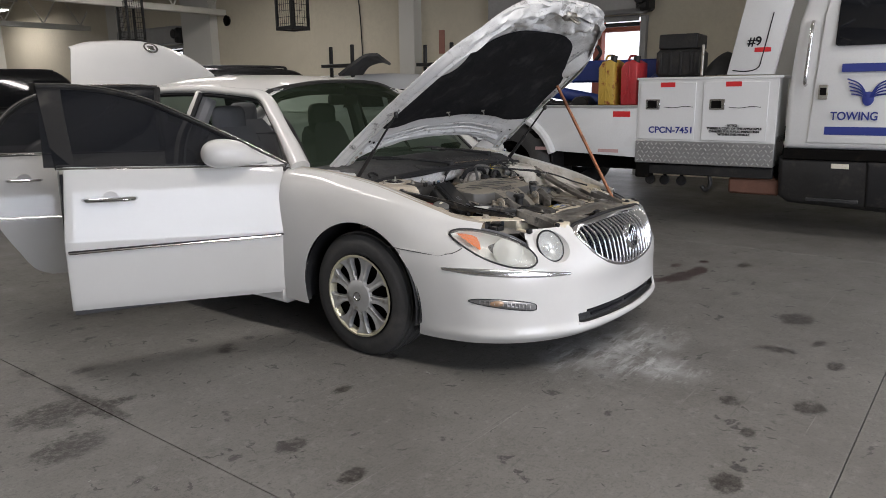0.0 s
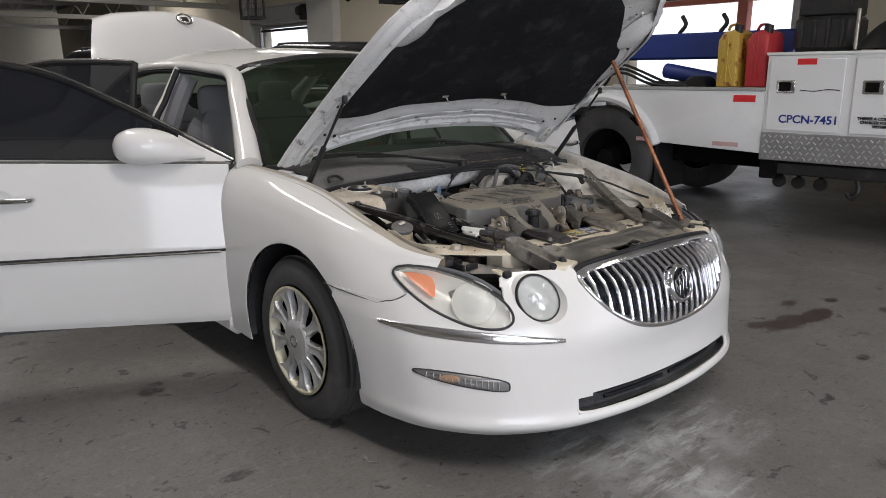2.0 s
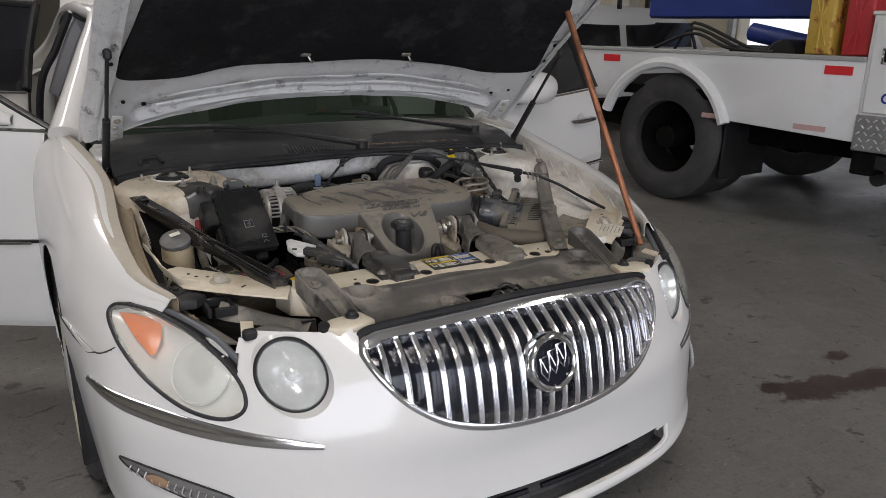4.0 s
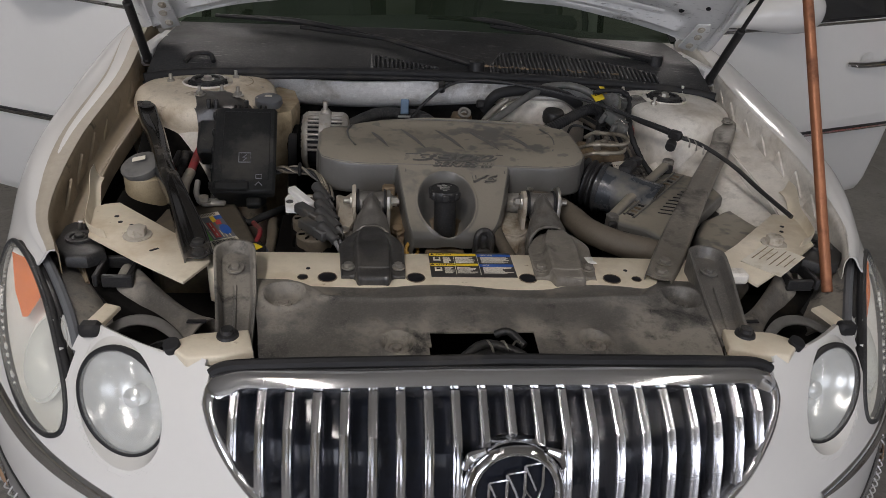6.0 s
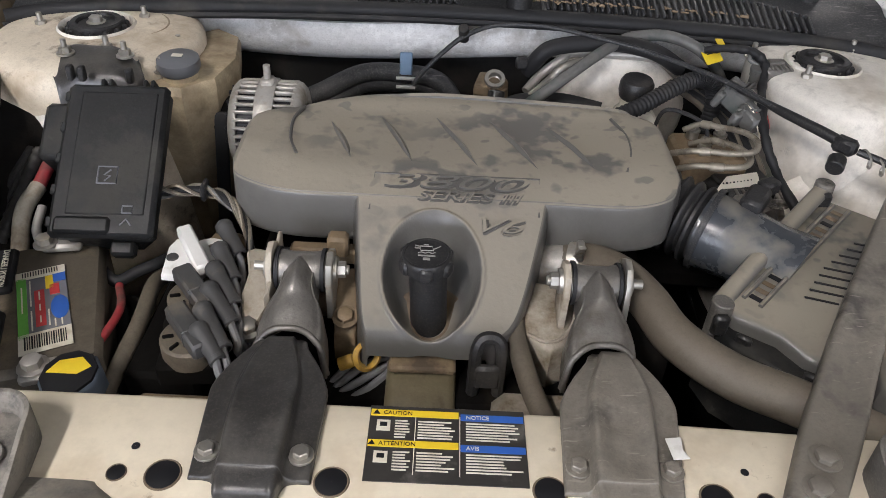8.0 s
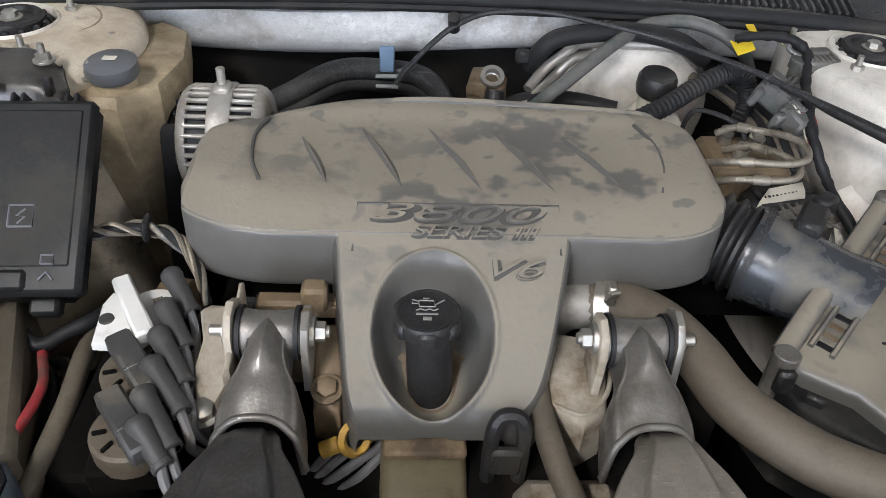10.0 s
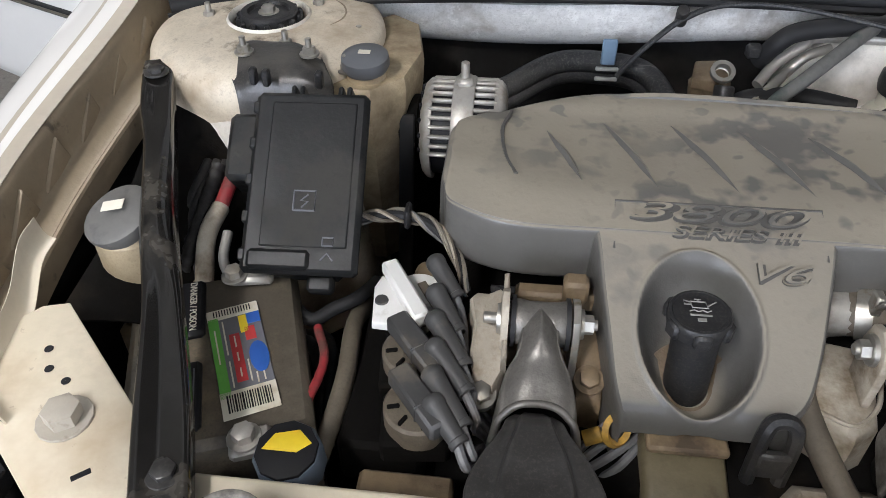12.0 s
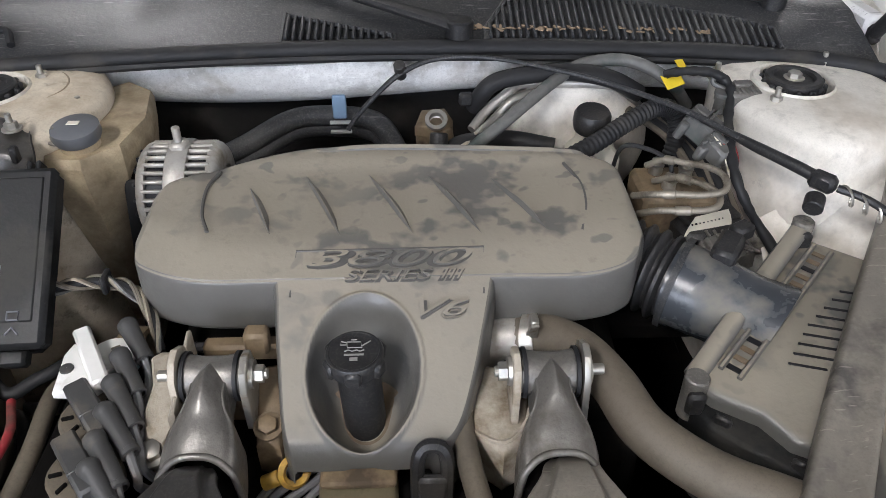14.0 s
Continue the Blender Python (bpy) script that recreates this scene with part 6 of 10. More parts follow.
# boot lid standing open
rows = [[(-.62, 3.32, 1.160), (-.60, 3.36, 1.270), (-.57, 3.40, 1.390), (-.54, 3.43, 1.570), (-.51, 3.47, 1.680), (-.50, 3.52, 1.705)],
        [(-.35, 3.28, 1.160), (-.34, 3.32, 1.290), (-.33, 3.36, 1.470), (-.32, 3.40, 1.650), (-.30, 3.44, 1.735), (-.30, 3.52, 1.755)],
        [(.08, 3.26, 1.160), (.08, 3.30, 1.310), (.08, 3.34, 1.500), (.08, 3.38, 1.670), (.08, 3.43, 1.755), (.08, 3.52, 1.770)],
        [(.45, 3.28, 1.160), (.45, 3.32, 1.290), (.45, 3.35, 1.430), (.44, 3.38, 1.570), (.43, 3.42, 1.645), (.42, 3.5, 1.670)],
        [(.72, 3.32, 1.160), (.715, 3.34, 1.250), (.71, 3.35, 1.350), (.70, 3.37, 1.440), (.68, 3.40, 1.490), (.66, 3.46, 1.510)]]
boot = part("boot_lid", Geo().grid(sheet(rows, 36, 40)), M_PAINT, car, "white boot lid standing open", thick=.02)
part("boot_badge", Geo().lathe([(0, .05), (.006, .056), (.010, .048), (.006, .040)], (.083, 3.40, 1.712), (0, -.8, .6), 28), M_CHROMED, boot, "round chrome badge ring")
part("badge_bar", Geo().box((.083, 3.395, 1.712), (.05, .012, .05), .004, Matrix.Rotation(radians(-40), 4, "X")), M_CHROMED, boot)
for s in (-1, 1):
    part("boot_hinge", Geo().tube([(s * .55, 3.2, .95), (s * .55, 3.3, 1.05), (s * .52, 3.36, 1.25)], .015), M_PAINT_IN, boot)


# cabin
def seat(x, y, w=.5):
    st = part("seat", Geo().grid(sheet([[(x - w / 2, y - .25, .50), (x, y - .27, .54), (x + w / 2, y - .25, .50)], [(x - w / 2, y + .0, .52), (x, y, .52), (x + w / 2, y, .52)], [(x - w / 2, y + .25, .50), (x, y + .25, .50), (x + w / 2, y + .25, .50)]], 14, 14)), M_SEAT, car, "grey cloth seat", thick=.12)
    rows = [[(x + f * ww, y + dy + (.02 if abs(f) < .5 else -.03), z) for f in (-.5, -.42, -.2, 0, .2, .42, .5)] for z, dy, ww in ((.50, .22, w), (.70, .27, w), (.90, .32, w * .96), (1.02, .355, w * .86), (1.08, .375, w * .66))]
    part("backrest", Geo().grid(sheet(rows, 24, 20)), M_SEAT, st, "grey cloth backrest", thick=.11)
    rows = [[(x + .13 * rr * math.cos(a) * (1.0 if abs(math.cos(a)) > .3 else 1), y + .36 + .055 * rr * math.sin(a), z) for a in np.linspace(0, 2 * np.pi, 17)] for z, rr in ((1.06, .7), (1.09, .95), (1.16, 1.0), (1.22, .95), (1.25, .7), (1.255, .05))]
    part("headrest", Geo().grid(sheet(rows, 24, 16)), M_SEAT, st, "grey cloth headrest")
    return st


seat(-.40, 1.28)
seat(.38, 1.28)
seat(-.38, 2.25, .62)
seat(.38, 2.25, .62)
part("dashboard", Geo().grid(sheet([[(x, y, z - .05 * abs(x)) for x in np.linspace(-.72, .72, 9)] for y, z in ((.46, .93), (.60, .955), (.78, .94), (.86, .86), (.86, .6))], 30, 20)), M_CABIN, car, "dark grey dashboard", thick=.02)
part("steering_wheel", Geo().lathe([(0, .185), (.012, .197), (0, .209), (-.012, .197), (0, .185)], (.38, .93, .93), (0, -.85, .5), 32).box((.38, .91, .92), (.32, .05, .06), .02), M_CABIN, car, "dark steering wheel")
part("interior_mirror", Geo().box((0, .98, 1.29), (.24, .03, .07), .02).cyl((0, .97, 1.31), (0, .955, 1.38), .008), M_BLACK, car, "black interior mirror")
for s in (-1, 1):
    part("sun_visor", Geo().box((s * .34, 1.08, 1.355), (.36, .16, .02), .008), M_CABIN, car)
part("cabin_floor", Geo().box((0, 1.75, .26), (1.6, 2.4, .06), .01), M_CABIN, car)
part("warning_sticker", Geo().box((.42, 1.395, .86), (.11, .003, .05), .001), M_LRED, car, "small red and white airbag label")

FORM["bend"] = None
# ---- the white saloon: under the bonnet ----
def slab(poly, z0, z1, b=.004):
    """A flat plate from a plan outline."""
    return Geo().prism(poly, z0, z1, b)


def bay_bend(x, y, z):
    """The engine bay slopes down to the front."""
    return (x, y, z - .0065 + .052 * min(y, .12))


FORM["bend"] = bay_bend
# side walls, floor and bulkhead
for s in (-1, 1):
    m_ = M_BAY if s < 0 else M_BAYW
    rows = [[(s * x, y, z) for x, z in sec] for y, sec in {
        -.60: [(.685, .70), (.66, .60), (.58, .45), (.50, .28)], -.3: [(.69, .755), (.665, .65), (.60, .45), (.52, .28)], .0: [(.695, .82), (.68, .70), (.62, .5), (.54, .28)], .18: [(.715, .87), (.69, .70), (.63, .5), (.55, .28)]}.items()]
    # near-black colour puts the bay's deep shade on the inner wing
    part("inner_wing", Geo().grid(sheet(rows, 16, 20)), M_DARKBAY, car, "grimy inner wing, darkened as in shade", thick=.004)
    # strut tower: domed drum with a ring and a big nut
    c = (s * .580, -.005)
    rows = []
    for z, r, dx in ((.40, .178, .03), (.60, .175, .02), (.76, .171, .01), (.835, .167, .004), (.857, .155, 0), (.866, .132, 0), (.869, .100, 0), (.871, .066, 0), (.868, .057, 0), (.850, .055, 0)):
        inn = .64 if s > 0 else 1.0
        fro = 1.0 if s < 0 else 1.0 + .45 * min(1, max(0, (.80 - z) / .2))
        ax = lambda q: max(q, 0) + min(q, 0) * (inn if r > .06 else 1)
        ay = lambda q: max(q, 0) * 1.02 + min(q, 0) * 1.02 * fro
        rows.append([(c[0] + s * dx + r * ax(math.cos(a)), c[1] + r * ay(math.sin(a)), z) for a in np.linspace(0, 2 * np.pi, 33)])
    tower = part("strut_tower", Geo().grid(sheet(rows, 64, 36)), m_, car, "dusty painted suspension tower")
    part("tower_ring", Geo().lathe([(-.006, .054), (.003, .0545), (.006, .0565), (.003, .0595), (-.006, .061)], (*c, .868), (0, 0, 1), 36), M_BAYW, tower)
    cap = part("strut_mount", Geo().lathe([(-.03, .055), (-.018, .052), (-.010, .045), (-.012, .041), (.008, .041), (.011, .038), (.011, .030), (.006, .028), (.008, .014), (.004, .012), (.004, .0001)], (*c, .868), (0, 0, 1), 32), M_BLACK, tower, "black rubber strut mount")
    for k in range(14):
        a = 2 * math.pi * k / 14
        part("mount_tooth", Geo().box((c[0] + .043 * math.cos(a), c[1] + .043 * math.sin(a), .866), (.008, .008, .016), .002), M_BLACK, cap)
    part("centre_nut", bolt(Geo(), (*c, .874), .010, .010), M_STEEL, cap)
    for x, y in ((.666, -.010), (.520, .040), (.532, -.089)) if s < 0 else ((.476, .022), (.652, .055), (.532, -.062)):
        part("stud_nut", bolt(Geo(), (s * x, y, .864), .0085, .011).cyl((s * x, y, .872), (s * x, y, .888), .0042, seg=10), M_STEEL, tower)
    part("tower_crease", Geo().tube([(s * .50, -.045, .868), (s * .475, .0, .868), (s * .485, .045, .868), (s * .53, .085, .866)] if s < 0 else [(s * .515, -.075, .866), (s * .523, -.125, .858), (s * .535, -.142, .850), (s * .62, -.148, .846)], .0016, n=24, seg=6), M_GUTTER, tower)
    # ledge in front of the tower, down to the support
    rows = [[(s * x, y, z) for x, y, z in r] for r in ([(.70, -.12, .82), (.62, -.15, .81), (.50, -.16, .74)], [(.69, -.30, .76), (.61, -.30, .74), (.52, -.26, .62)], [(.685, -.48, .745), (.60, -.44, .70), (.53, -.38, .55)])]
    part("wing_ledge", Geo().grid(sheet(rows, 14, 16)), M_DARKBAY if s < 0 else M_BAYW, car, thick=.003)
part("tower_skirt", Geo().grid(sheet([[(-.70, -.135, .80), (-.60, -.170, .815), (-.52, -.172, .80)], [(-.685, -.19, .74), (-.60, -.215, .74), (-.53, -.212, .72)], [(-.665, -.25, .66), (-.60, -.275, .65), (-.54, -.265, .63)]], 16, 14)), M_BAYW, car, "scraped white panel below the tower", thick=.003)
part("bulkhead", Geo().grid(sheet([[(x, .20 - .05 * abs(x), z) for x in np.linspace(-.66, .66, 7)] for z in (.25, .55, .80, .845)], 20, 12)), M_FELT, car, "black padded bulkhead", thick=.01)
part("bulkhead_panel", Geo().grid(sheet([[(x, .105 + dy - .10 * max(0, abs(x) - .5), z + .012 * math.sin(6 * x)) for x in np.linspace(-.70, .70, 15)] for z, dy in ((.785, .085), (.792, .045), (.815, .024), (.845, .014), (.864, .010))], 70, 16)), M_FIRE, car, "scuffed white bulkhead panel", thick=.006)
# bay floor: the darkness between the parts is in its colour
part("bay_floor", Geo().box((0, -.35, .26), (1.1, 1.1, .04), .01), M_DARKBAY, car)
# cowl with its seal, louvres and wipers
strip = [(-.735, .015, .868), (-.66, .05, .872), (-.5, .08, .875), (-.25, .103, .878), (0, .110, .879), (.25, .105, .878), (.5, .085, .876), (.67, .055, .872), (.735, .025, .868)]
part("cowl_seal", Geo().tube(strip, .0125, n=70, seg=10).tube([(x, y - .012, z - .010) for x, y, z in strip], .006, n=70, seg=6), M_RUBBER, car, "thick black rubber seal")
rows = [[(x, y + dy, z + dz) for x, y, z in strip] for dy, dz in ((.010, .002), (.04, .012), (.11, .034), (.18, .052), (.27, .06))]
rows[-1] = [(x, .36 + .15 * (x / .74) ** 2, .953 - .015 * (x / .74) ** 2) for x, _, _ in strip]
cowl = part("cowl", Geo().grid(sheet(rows, 70, 24)), M_COWL, car, "dusty black plastic cowl")
sy_ = lambda x: float(np.interp(x, [p[0] for p in strip], [p[1] for p in strip]))
cz_ = lambda x, y: float(np.interp(x, [p[0] for p in strip], [p[2] for p in strip])) + .010 + .31 * (y - sy_(x) - .04)
for x0, x1, back in ((-.180, -.004, ([-.18, -.004], [.188, .134])), (.142, .600, ([.142, .182, .30, .44, .54, .60], [.150, .226, .236, .196, .160, .128]))):
    front = lambda x: sy_(x) + .016
    rear = lambda x: float(np.interp(x, *back))
    xs_ = np.linspace(x0, x1, 24)
    # added black sheet: the darkness between the louvres is its colour
    part("louvre_well", Geo().grid(np.array([[(x, front(x) * (1 - t) + rear(x) * t, cz_(x, front(x) * (1 - t) + rear(x) * t) + .0015) for x in xs_] for t in (0, .5, 1)])), M_INK, cowl)
    rimv = [(x, front(x) - .003, cz_(x, front(x)) + .003) for x in xs_] + [(x, rear(x) + .003, cz_(x, rear(x)) + .005) for x in xs_[::-1]]
    part("louvre_frame", Geo().tube(rimv + [rimv[0]], .0050, n=120, seg=6, smooth=False), M_COWL, cowl)
    for x in np.arange(x0 + .006, x1 - .002, .0118):
        ya, yb_ = front(x), rear(x)
        part("louvre", Geo().box((0, 0, 0), (.0052, yb_ - ya, .011), .0018, Matrix.Translation((x, (ya + yb_) / 2, cz_(x, (ya + yb_) / 2) + .006)) @ Matrix.Rotation(radians(17.5), 4, "X")), M_COWL, cowl)
rnd = random.Random(5)
g = Geo()
for k in range(60):
    x = rnd.uniform(.12, .5)
    g.box((0, 0, 0), (rnd.uniform(.005, .014), rnd.uniform(.003, .008), .002), .0008, Matrix.Translation((x, sy_(x) + .024 + rnd.uniform(0, .022), cz_(x, sy_(x) + .03) + .013)) @ Matrix.Rotation(rnd.uniform(0, 3), 4, "Z") @ Matrix.Rotation(rnd.uniform(-.5, .5), 4, "X"))
tagged(part("dry_leaf_litter", g, mat("dry_leaf", (0.20, 0.145, 0.09), 0.8), cowl, "dry brown leaf litter"), kind="stuff")
for pivot, knee, tip in (((.098, .128, .905), (-.14, .245, .942), (-.62, .36, .968)), ((.62, .20, .925), (.34, .29, .965), (-.02, .36, .990))):
    w = part("wiper_arm", Geo().tube([pivot, knee], [.020, .012], n=12, seg=10, squash=.6).cyl((pivot[0], pivot[1], pivot[2] - .02), (pivot[0], pivot[1], pivot[2] + .012), .022).tube([knee, tuple((np.array(knee) + np.array(tip)) / 2)], .006, seg=6), M_BLACK, car, "black wiper arm")
    part("wiper_blade", Geo().tube([tuple(np.array(knee) * .95 + np.array(tip) * .05 + vec(0, .008, .0)), tuple((np.array(knee) + np.array(tip)) / 2 + vec(0, .012, .012)), tip], [.006, .010, .005], n=24, seg=6), M_BLACK, w)
part("cowl_loop", Geo().tube([(-.655, .10, .890), (-.64, .125, .904), (-.60, .13, .906), (-.585, .105, .892)], .006, seg=8), M_RUBBER, cowl)

# radiator support: cream crossbar with round holes, and angled end plates
bar = [(-.475, -.640), (-.30, -.640), (.10, -.642), (.44, -.655), (.47, -.70), (.40, -.765), (.10, -.772), (-.13, -.768), (-.36, -.76), (-.46, -.70)]
sup = part("radiator_support", slab(bar, .69, .755, .006), M_PLATE, car, "cream-painted radiator crossbar")
# holes are flat black discs that paint the dark depth
for x, r in ((-.300, .0092), (-.259, .0168), (-.110, .0165), (.085, .0162), (.235, .0165), (.280, .0090)):
    part("hole", Geo().lathe([(.0005, r * .92), (.0012, r * .92 - .001), (.0012, .0001)], (x, -.732, .755), (0, 0, 1), 24), M_INK, sup)
    part("hole_rim", Geo().lathe([(.0012, r * .87), (.0018, r * .93), (.0004, r * .99)], (x, -.732, .755), (0, 0, 1), 24), M_DUSTY, sup)
for x, y in ((-.293, -.703), (.269, -.702)):
    part("hole", Geo().lathe([(.0005, .004), (.0012, .0035), (.0012, .0001)], (x, y, .755), (0, 0, 1), 12), M_INK, sup)
PLATE = [(-.705, -.500), (-.690, -.482), (-.665, -.475), (-.515, -.618), (-.470, -.655), (-.455, -.70), (-.485, -.768), (-.575, -.700), (-.680, -.612)]
for s in (-1, 1):
    pl = [(s * -x, y) for x, y in PLATE] if s > 0 else PLATE
    p_ = part("end_plate", slab(pl, .7615, .766, .0015), M_PLATE, car, "cream-painted support end plate")
    fl = [(.640, -.622), (.658, -.612), (.680, -.590), (.693, -.54), (.704, -.490), (.716, -.440), (.722, -.40)]
    part("plate_flange", Geo().grid(sheet([[(s * (x + o), y, z + .07 * max(0, -.49 - y) * -1 + .02 * (y > -.49)) for x, y in fl] for o, z in ((-.008, .764), (0, .767), (.005, .776), (.008, .790), (.0095, .7905))], 30, 12)), M_PLATE, p_, "upturned edge of the plate", thick=.0016)
    part("plate_bolt", bolt(Geo(), (s * .596, -.612, .766), .0165, .016), M_PBOLT, p_, "large bolt painted over in cream")
    part("slot", Geo().box((0, 0, 0), (.016, .0055, .0008), .0003, Matrix.Translation((s * .5555, -.6625, .7665)) @ Matrix.Rotation(radians(-s * 38), 4, "Z")), M_INK, p_)
    for x, y in ((.653, -.537), (.640, -.560), (.617, -.572)):
        part("hole", Geo().lathe([(.0005, .0045), (.0012, .004), (.0012, .0001)], (s * x, y, .766), (0, 0, 1), 12), M_INK, p_)
part("build_label", Geo().box((0, 0, 0), (.115, .075, .001), .0004, Matrix.Translation((.562, -.675, .7668)) @ Matrix.Rotation(radians(40), 4, "Z")), M_PAPER, car, "faded paper data label")
for k in range(6):
    part("print_bar", Geo().box((0, 0, 0), (.08 - .014 * (k % 3), .0018, .0006), .0002, Matrix.Translation((.562, -.675, .7677)) @ Matrix.Rotation(radians(40), 4, "Z") @ Matrix.Translation((.01, .028 - .011 * k, 0))), M_BROWN, car)
# caution label on the crossbar: coloured bands and plain bars for its small print
lx0, lx1, ly0, ly1 = -.083, .067, -.722, -.648
lab = part("caution_label", Geo().box(((lx0 + lx1) / 2, (ly0 + ly1) / 2 - .002, .7562), (lx1 - lx0, ly1 - ly0 + .012, .0012), .0004), M_INKF, car, "black caution label with yellow and blue bands")
for (xa, xb), m_, yy in (((-.082, .003), M_YELLOW, ly1 - .001), ((.005, .066), M_LBLUE, ly1 - .003), ((-.082, .003), M_YELLOW, ly1 - .037), ((.005, .066), M_LBLUE, ly1 - .039)):
    part("band", Geo().box(((xa + xb) / 2, yy - .004, .7572), (xb - xa, .008, .0006), .0002), m_, lab)
rnd = random.Random(3)
for text, x, y, m_ in (("CAUTION", -.070, ly1 - .0072, M_INK), ("ATTENTION", -.072, ly1 - .0432, M_INK), ("NOTICE", .010, ly1 - .0092, M_PAPER), ("AVIS", .010, ly1 - .0452, M_PAPER)):
    words("lettering", text, .0062, Matrix.Translation((x, y, .7578)), m_, lab, depth=.0002)
    if m_ is M_INK:
        part("warning_sign", Geo().prism([(x - .010, y), (x - .003, y), (x - .0065, y + .0055)], .7574, .7579, .0001), M_INK, lab)
for x in (-.0385, .0042):
    part("divider", Geo().box((x, ly1 - .040, .7571), (.0008, .068, .0005), .0001), M_PAPER, lab)
for col_ in ((-.058, -.041), (-.036, .002), (.010, .064)):
    for blk in (0, 1):
        for k in range(7):
            w_ = (col_[1] - col_[0]) * rnd.uniform(.6, .98)
            part("print_bar", Geo().box((col_[0] + w_ / 2, ly1 - .014 - blk * .036 - k * .0032, .7571), (w_, .0015, .0005), .0001), M_PAPER, lab)
for yy in (ly1 - .020, ly1 - .056):
    part("pictogram", Geo().box((-.069, yy, .7571), (.013, .013, .0005), .0002), M_PAPER, lab)
    part("print_bar", Geo().box((-.069, yy + .001, .7576), (.007, .005, .0004), .0001), M_INK, lab)

# black panel over the radiator, from the crossbar to the grille
cols = np.linspace(-1, 1, 61)
rows = []
for y, w, z in ((-.742, .375, .757), (-.765, .38, .765), (-.79, .375, .768), (-.83, .365, .762), (-.88, .355, .757), (-.93, .348, .752), (-.972, .340, .746), (-.985, .338, .735)):
    rows.append([(w * c, y - .012 * (1 - c * c) * (1 if y < -.9 else 0) + (.010 * max(0, 1 - ((c - .25) / .8) ** 4) if y > -.75 else 0), z + .0015 * math.sin(8 * c + 20 * y)) for c in cols[::3]])
A = sheet(rows, 190, 96)
for x0, y0, r in ((-.322, -.805, .030), (.332, -.805, .030), (-.149, -.918, .024), (.152, -.915, .024)):
    for p in A.reshape(-1, 3):
        d = math.hypot(p[0] - x0, p[1] - y0)
        if d < r * 2:
            p[2] += .004 * math.exp(-((d - r * 1.10) / .005) ** 2) - .016 * math.exp(-(d / (r * .88)) ** 8)
for p in A.reshape(-1, 3):
    d = abs(p[0])
    edge = .31 - .9 * max(0, -.745 - p[1])
    p[2] -= .009 / (1 + math.exp((d - edge) / .003)) / (1 + math.exp(-(p[1] + .803) / .0025))
    p[2] += .003 * math.exp(-((p[1] + .810) / .005) ** 2) * (d < .27)
    p[2] += .0015 * math.sin(26 * p[0] + 9 * p[1]) * math.sin(31 * p[1] + 4)
panel = part("radiator_panel", Geo().grid(A, lambda p: not (-.100 < p[0] < .062 and -.970 < p[1] < -.893)), M_PANEL, car, "dirty black plastic panel over the radiator", crease=50, thick=.003)
for x0, y0 in ((-.322, -.805), (.332, -.805)):
    part("panel_clip", Geo().lathe([(0, .015), (.004, .014), (.004, .009), (.006, .008), (.006, .0001)], (x0 - .003, y0 - .003, .7495), (0, 0, 1), 24), M_PANEL, panel)
for x0, y0 in ((-.149, -.918), (.152, -.915)):
    part("push_pin", Geo().lathe([(0, .0185), (.004, .0180), (.004, .0125), (.001, .0115), (.001, .0070), (.006, .0065), (.006, .0001)], (x0, y0, .7435), (0, 0, 1), 24), M_PANEL, panel)
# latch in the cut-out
# box closing the cut-out, its near-black colour giving the shade below the latch
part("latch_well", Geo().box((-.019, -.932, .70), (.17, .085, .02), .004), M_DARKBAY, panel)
latch = part("bonnet_latch", Geo().box((-.005, -.935, .735), (.075, .045, .03), .008).tube([(-.06, -.945, .74), (-.02, -.925, .757), (.03, -.94, .752), (.05, -.955, .738)], .007).tube([(.0, -.90, .757), (.02, -.905, .765), (.04, -.93, .757)], .006), M_BLACK, car, "black bonnet latch")
part("latch_spring", Geo().tube([(-.02 + .012 * k / 3, -.93 + .009 * math.cos(k * 1.1), .755 + .009 * math.sin(k * 1.1)) for k in range(14)], .0018, n=70, seg=5), M_STEEL, latch)
part("latch_cable", Geo().tube([(-.10, -.955, .735), (-.05, -.95, .75), (-.01, -.945, .748)], .005), M_STEEL, latch)

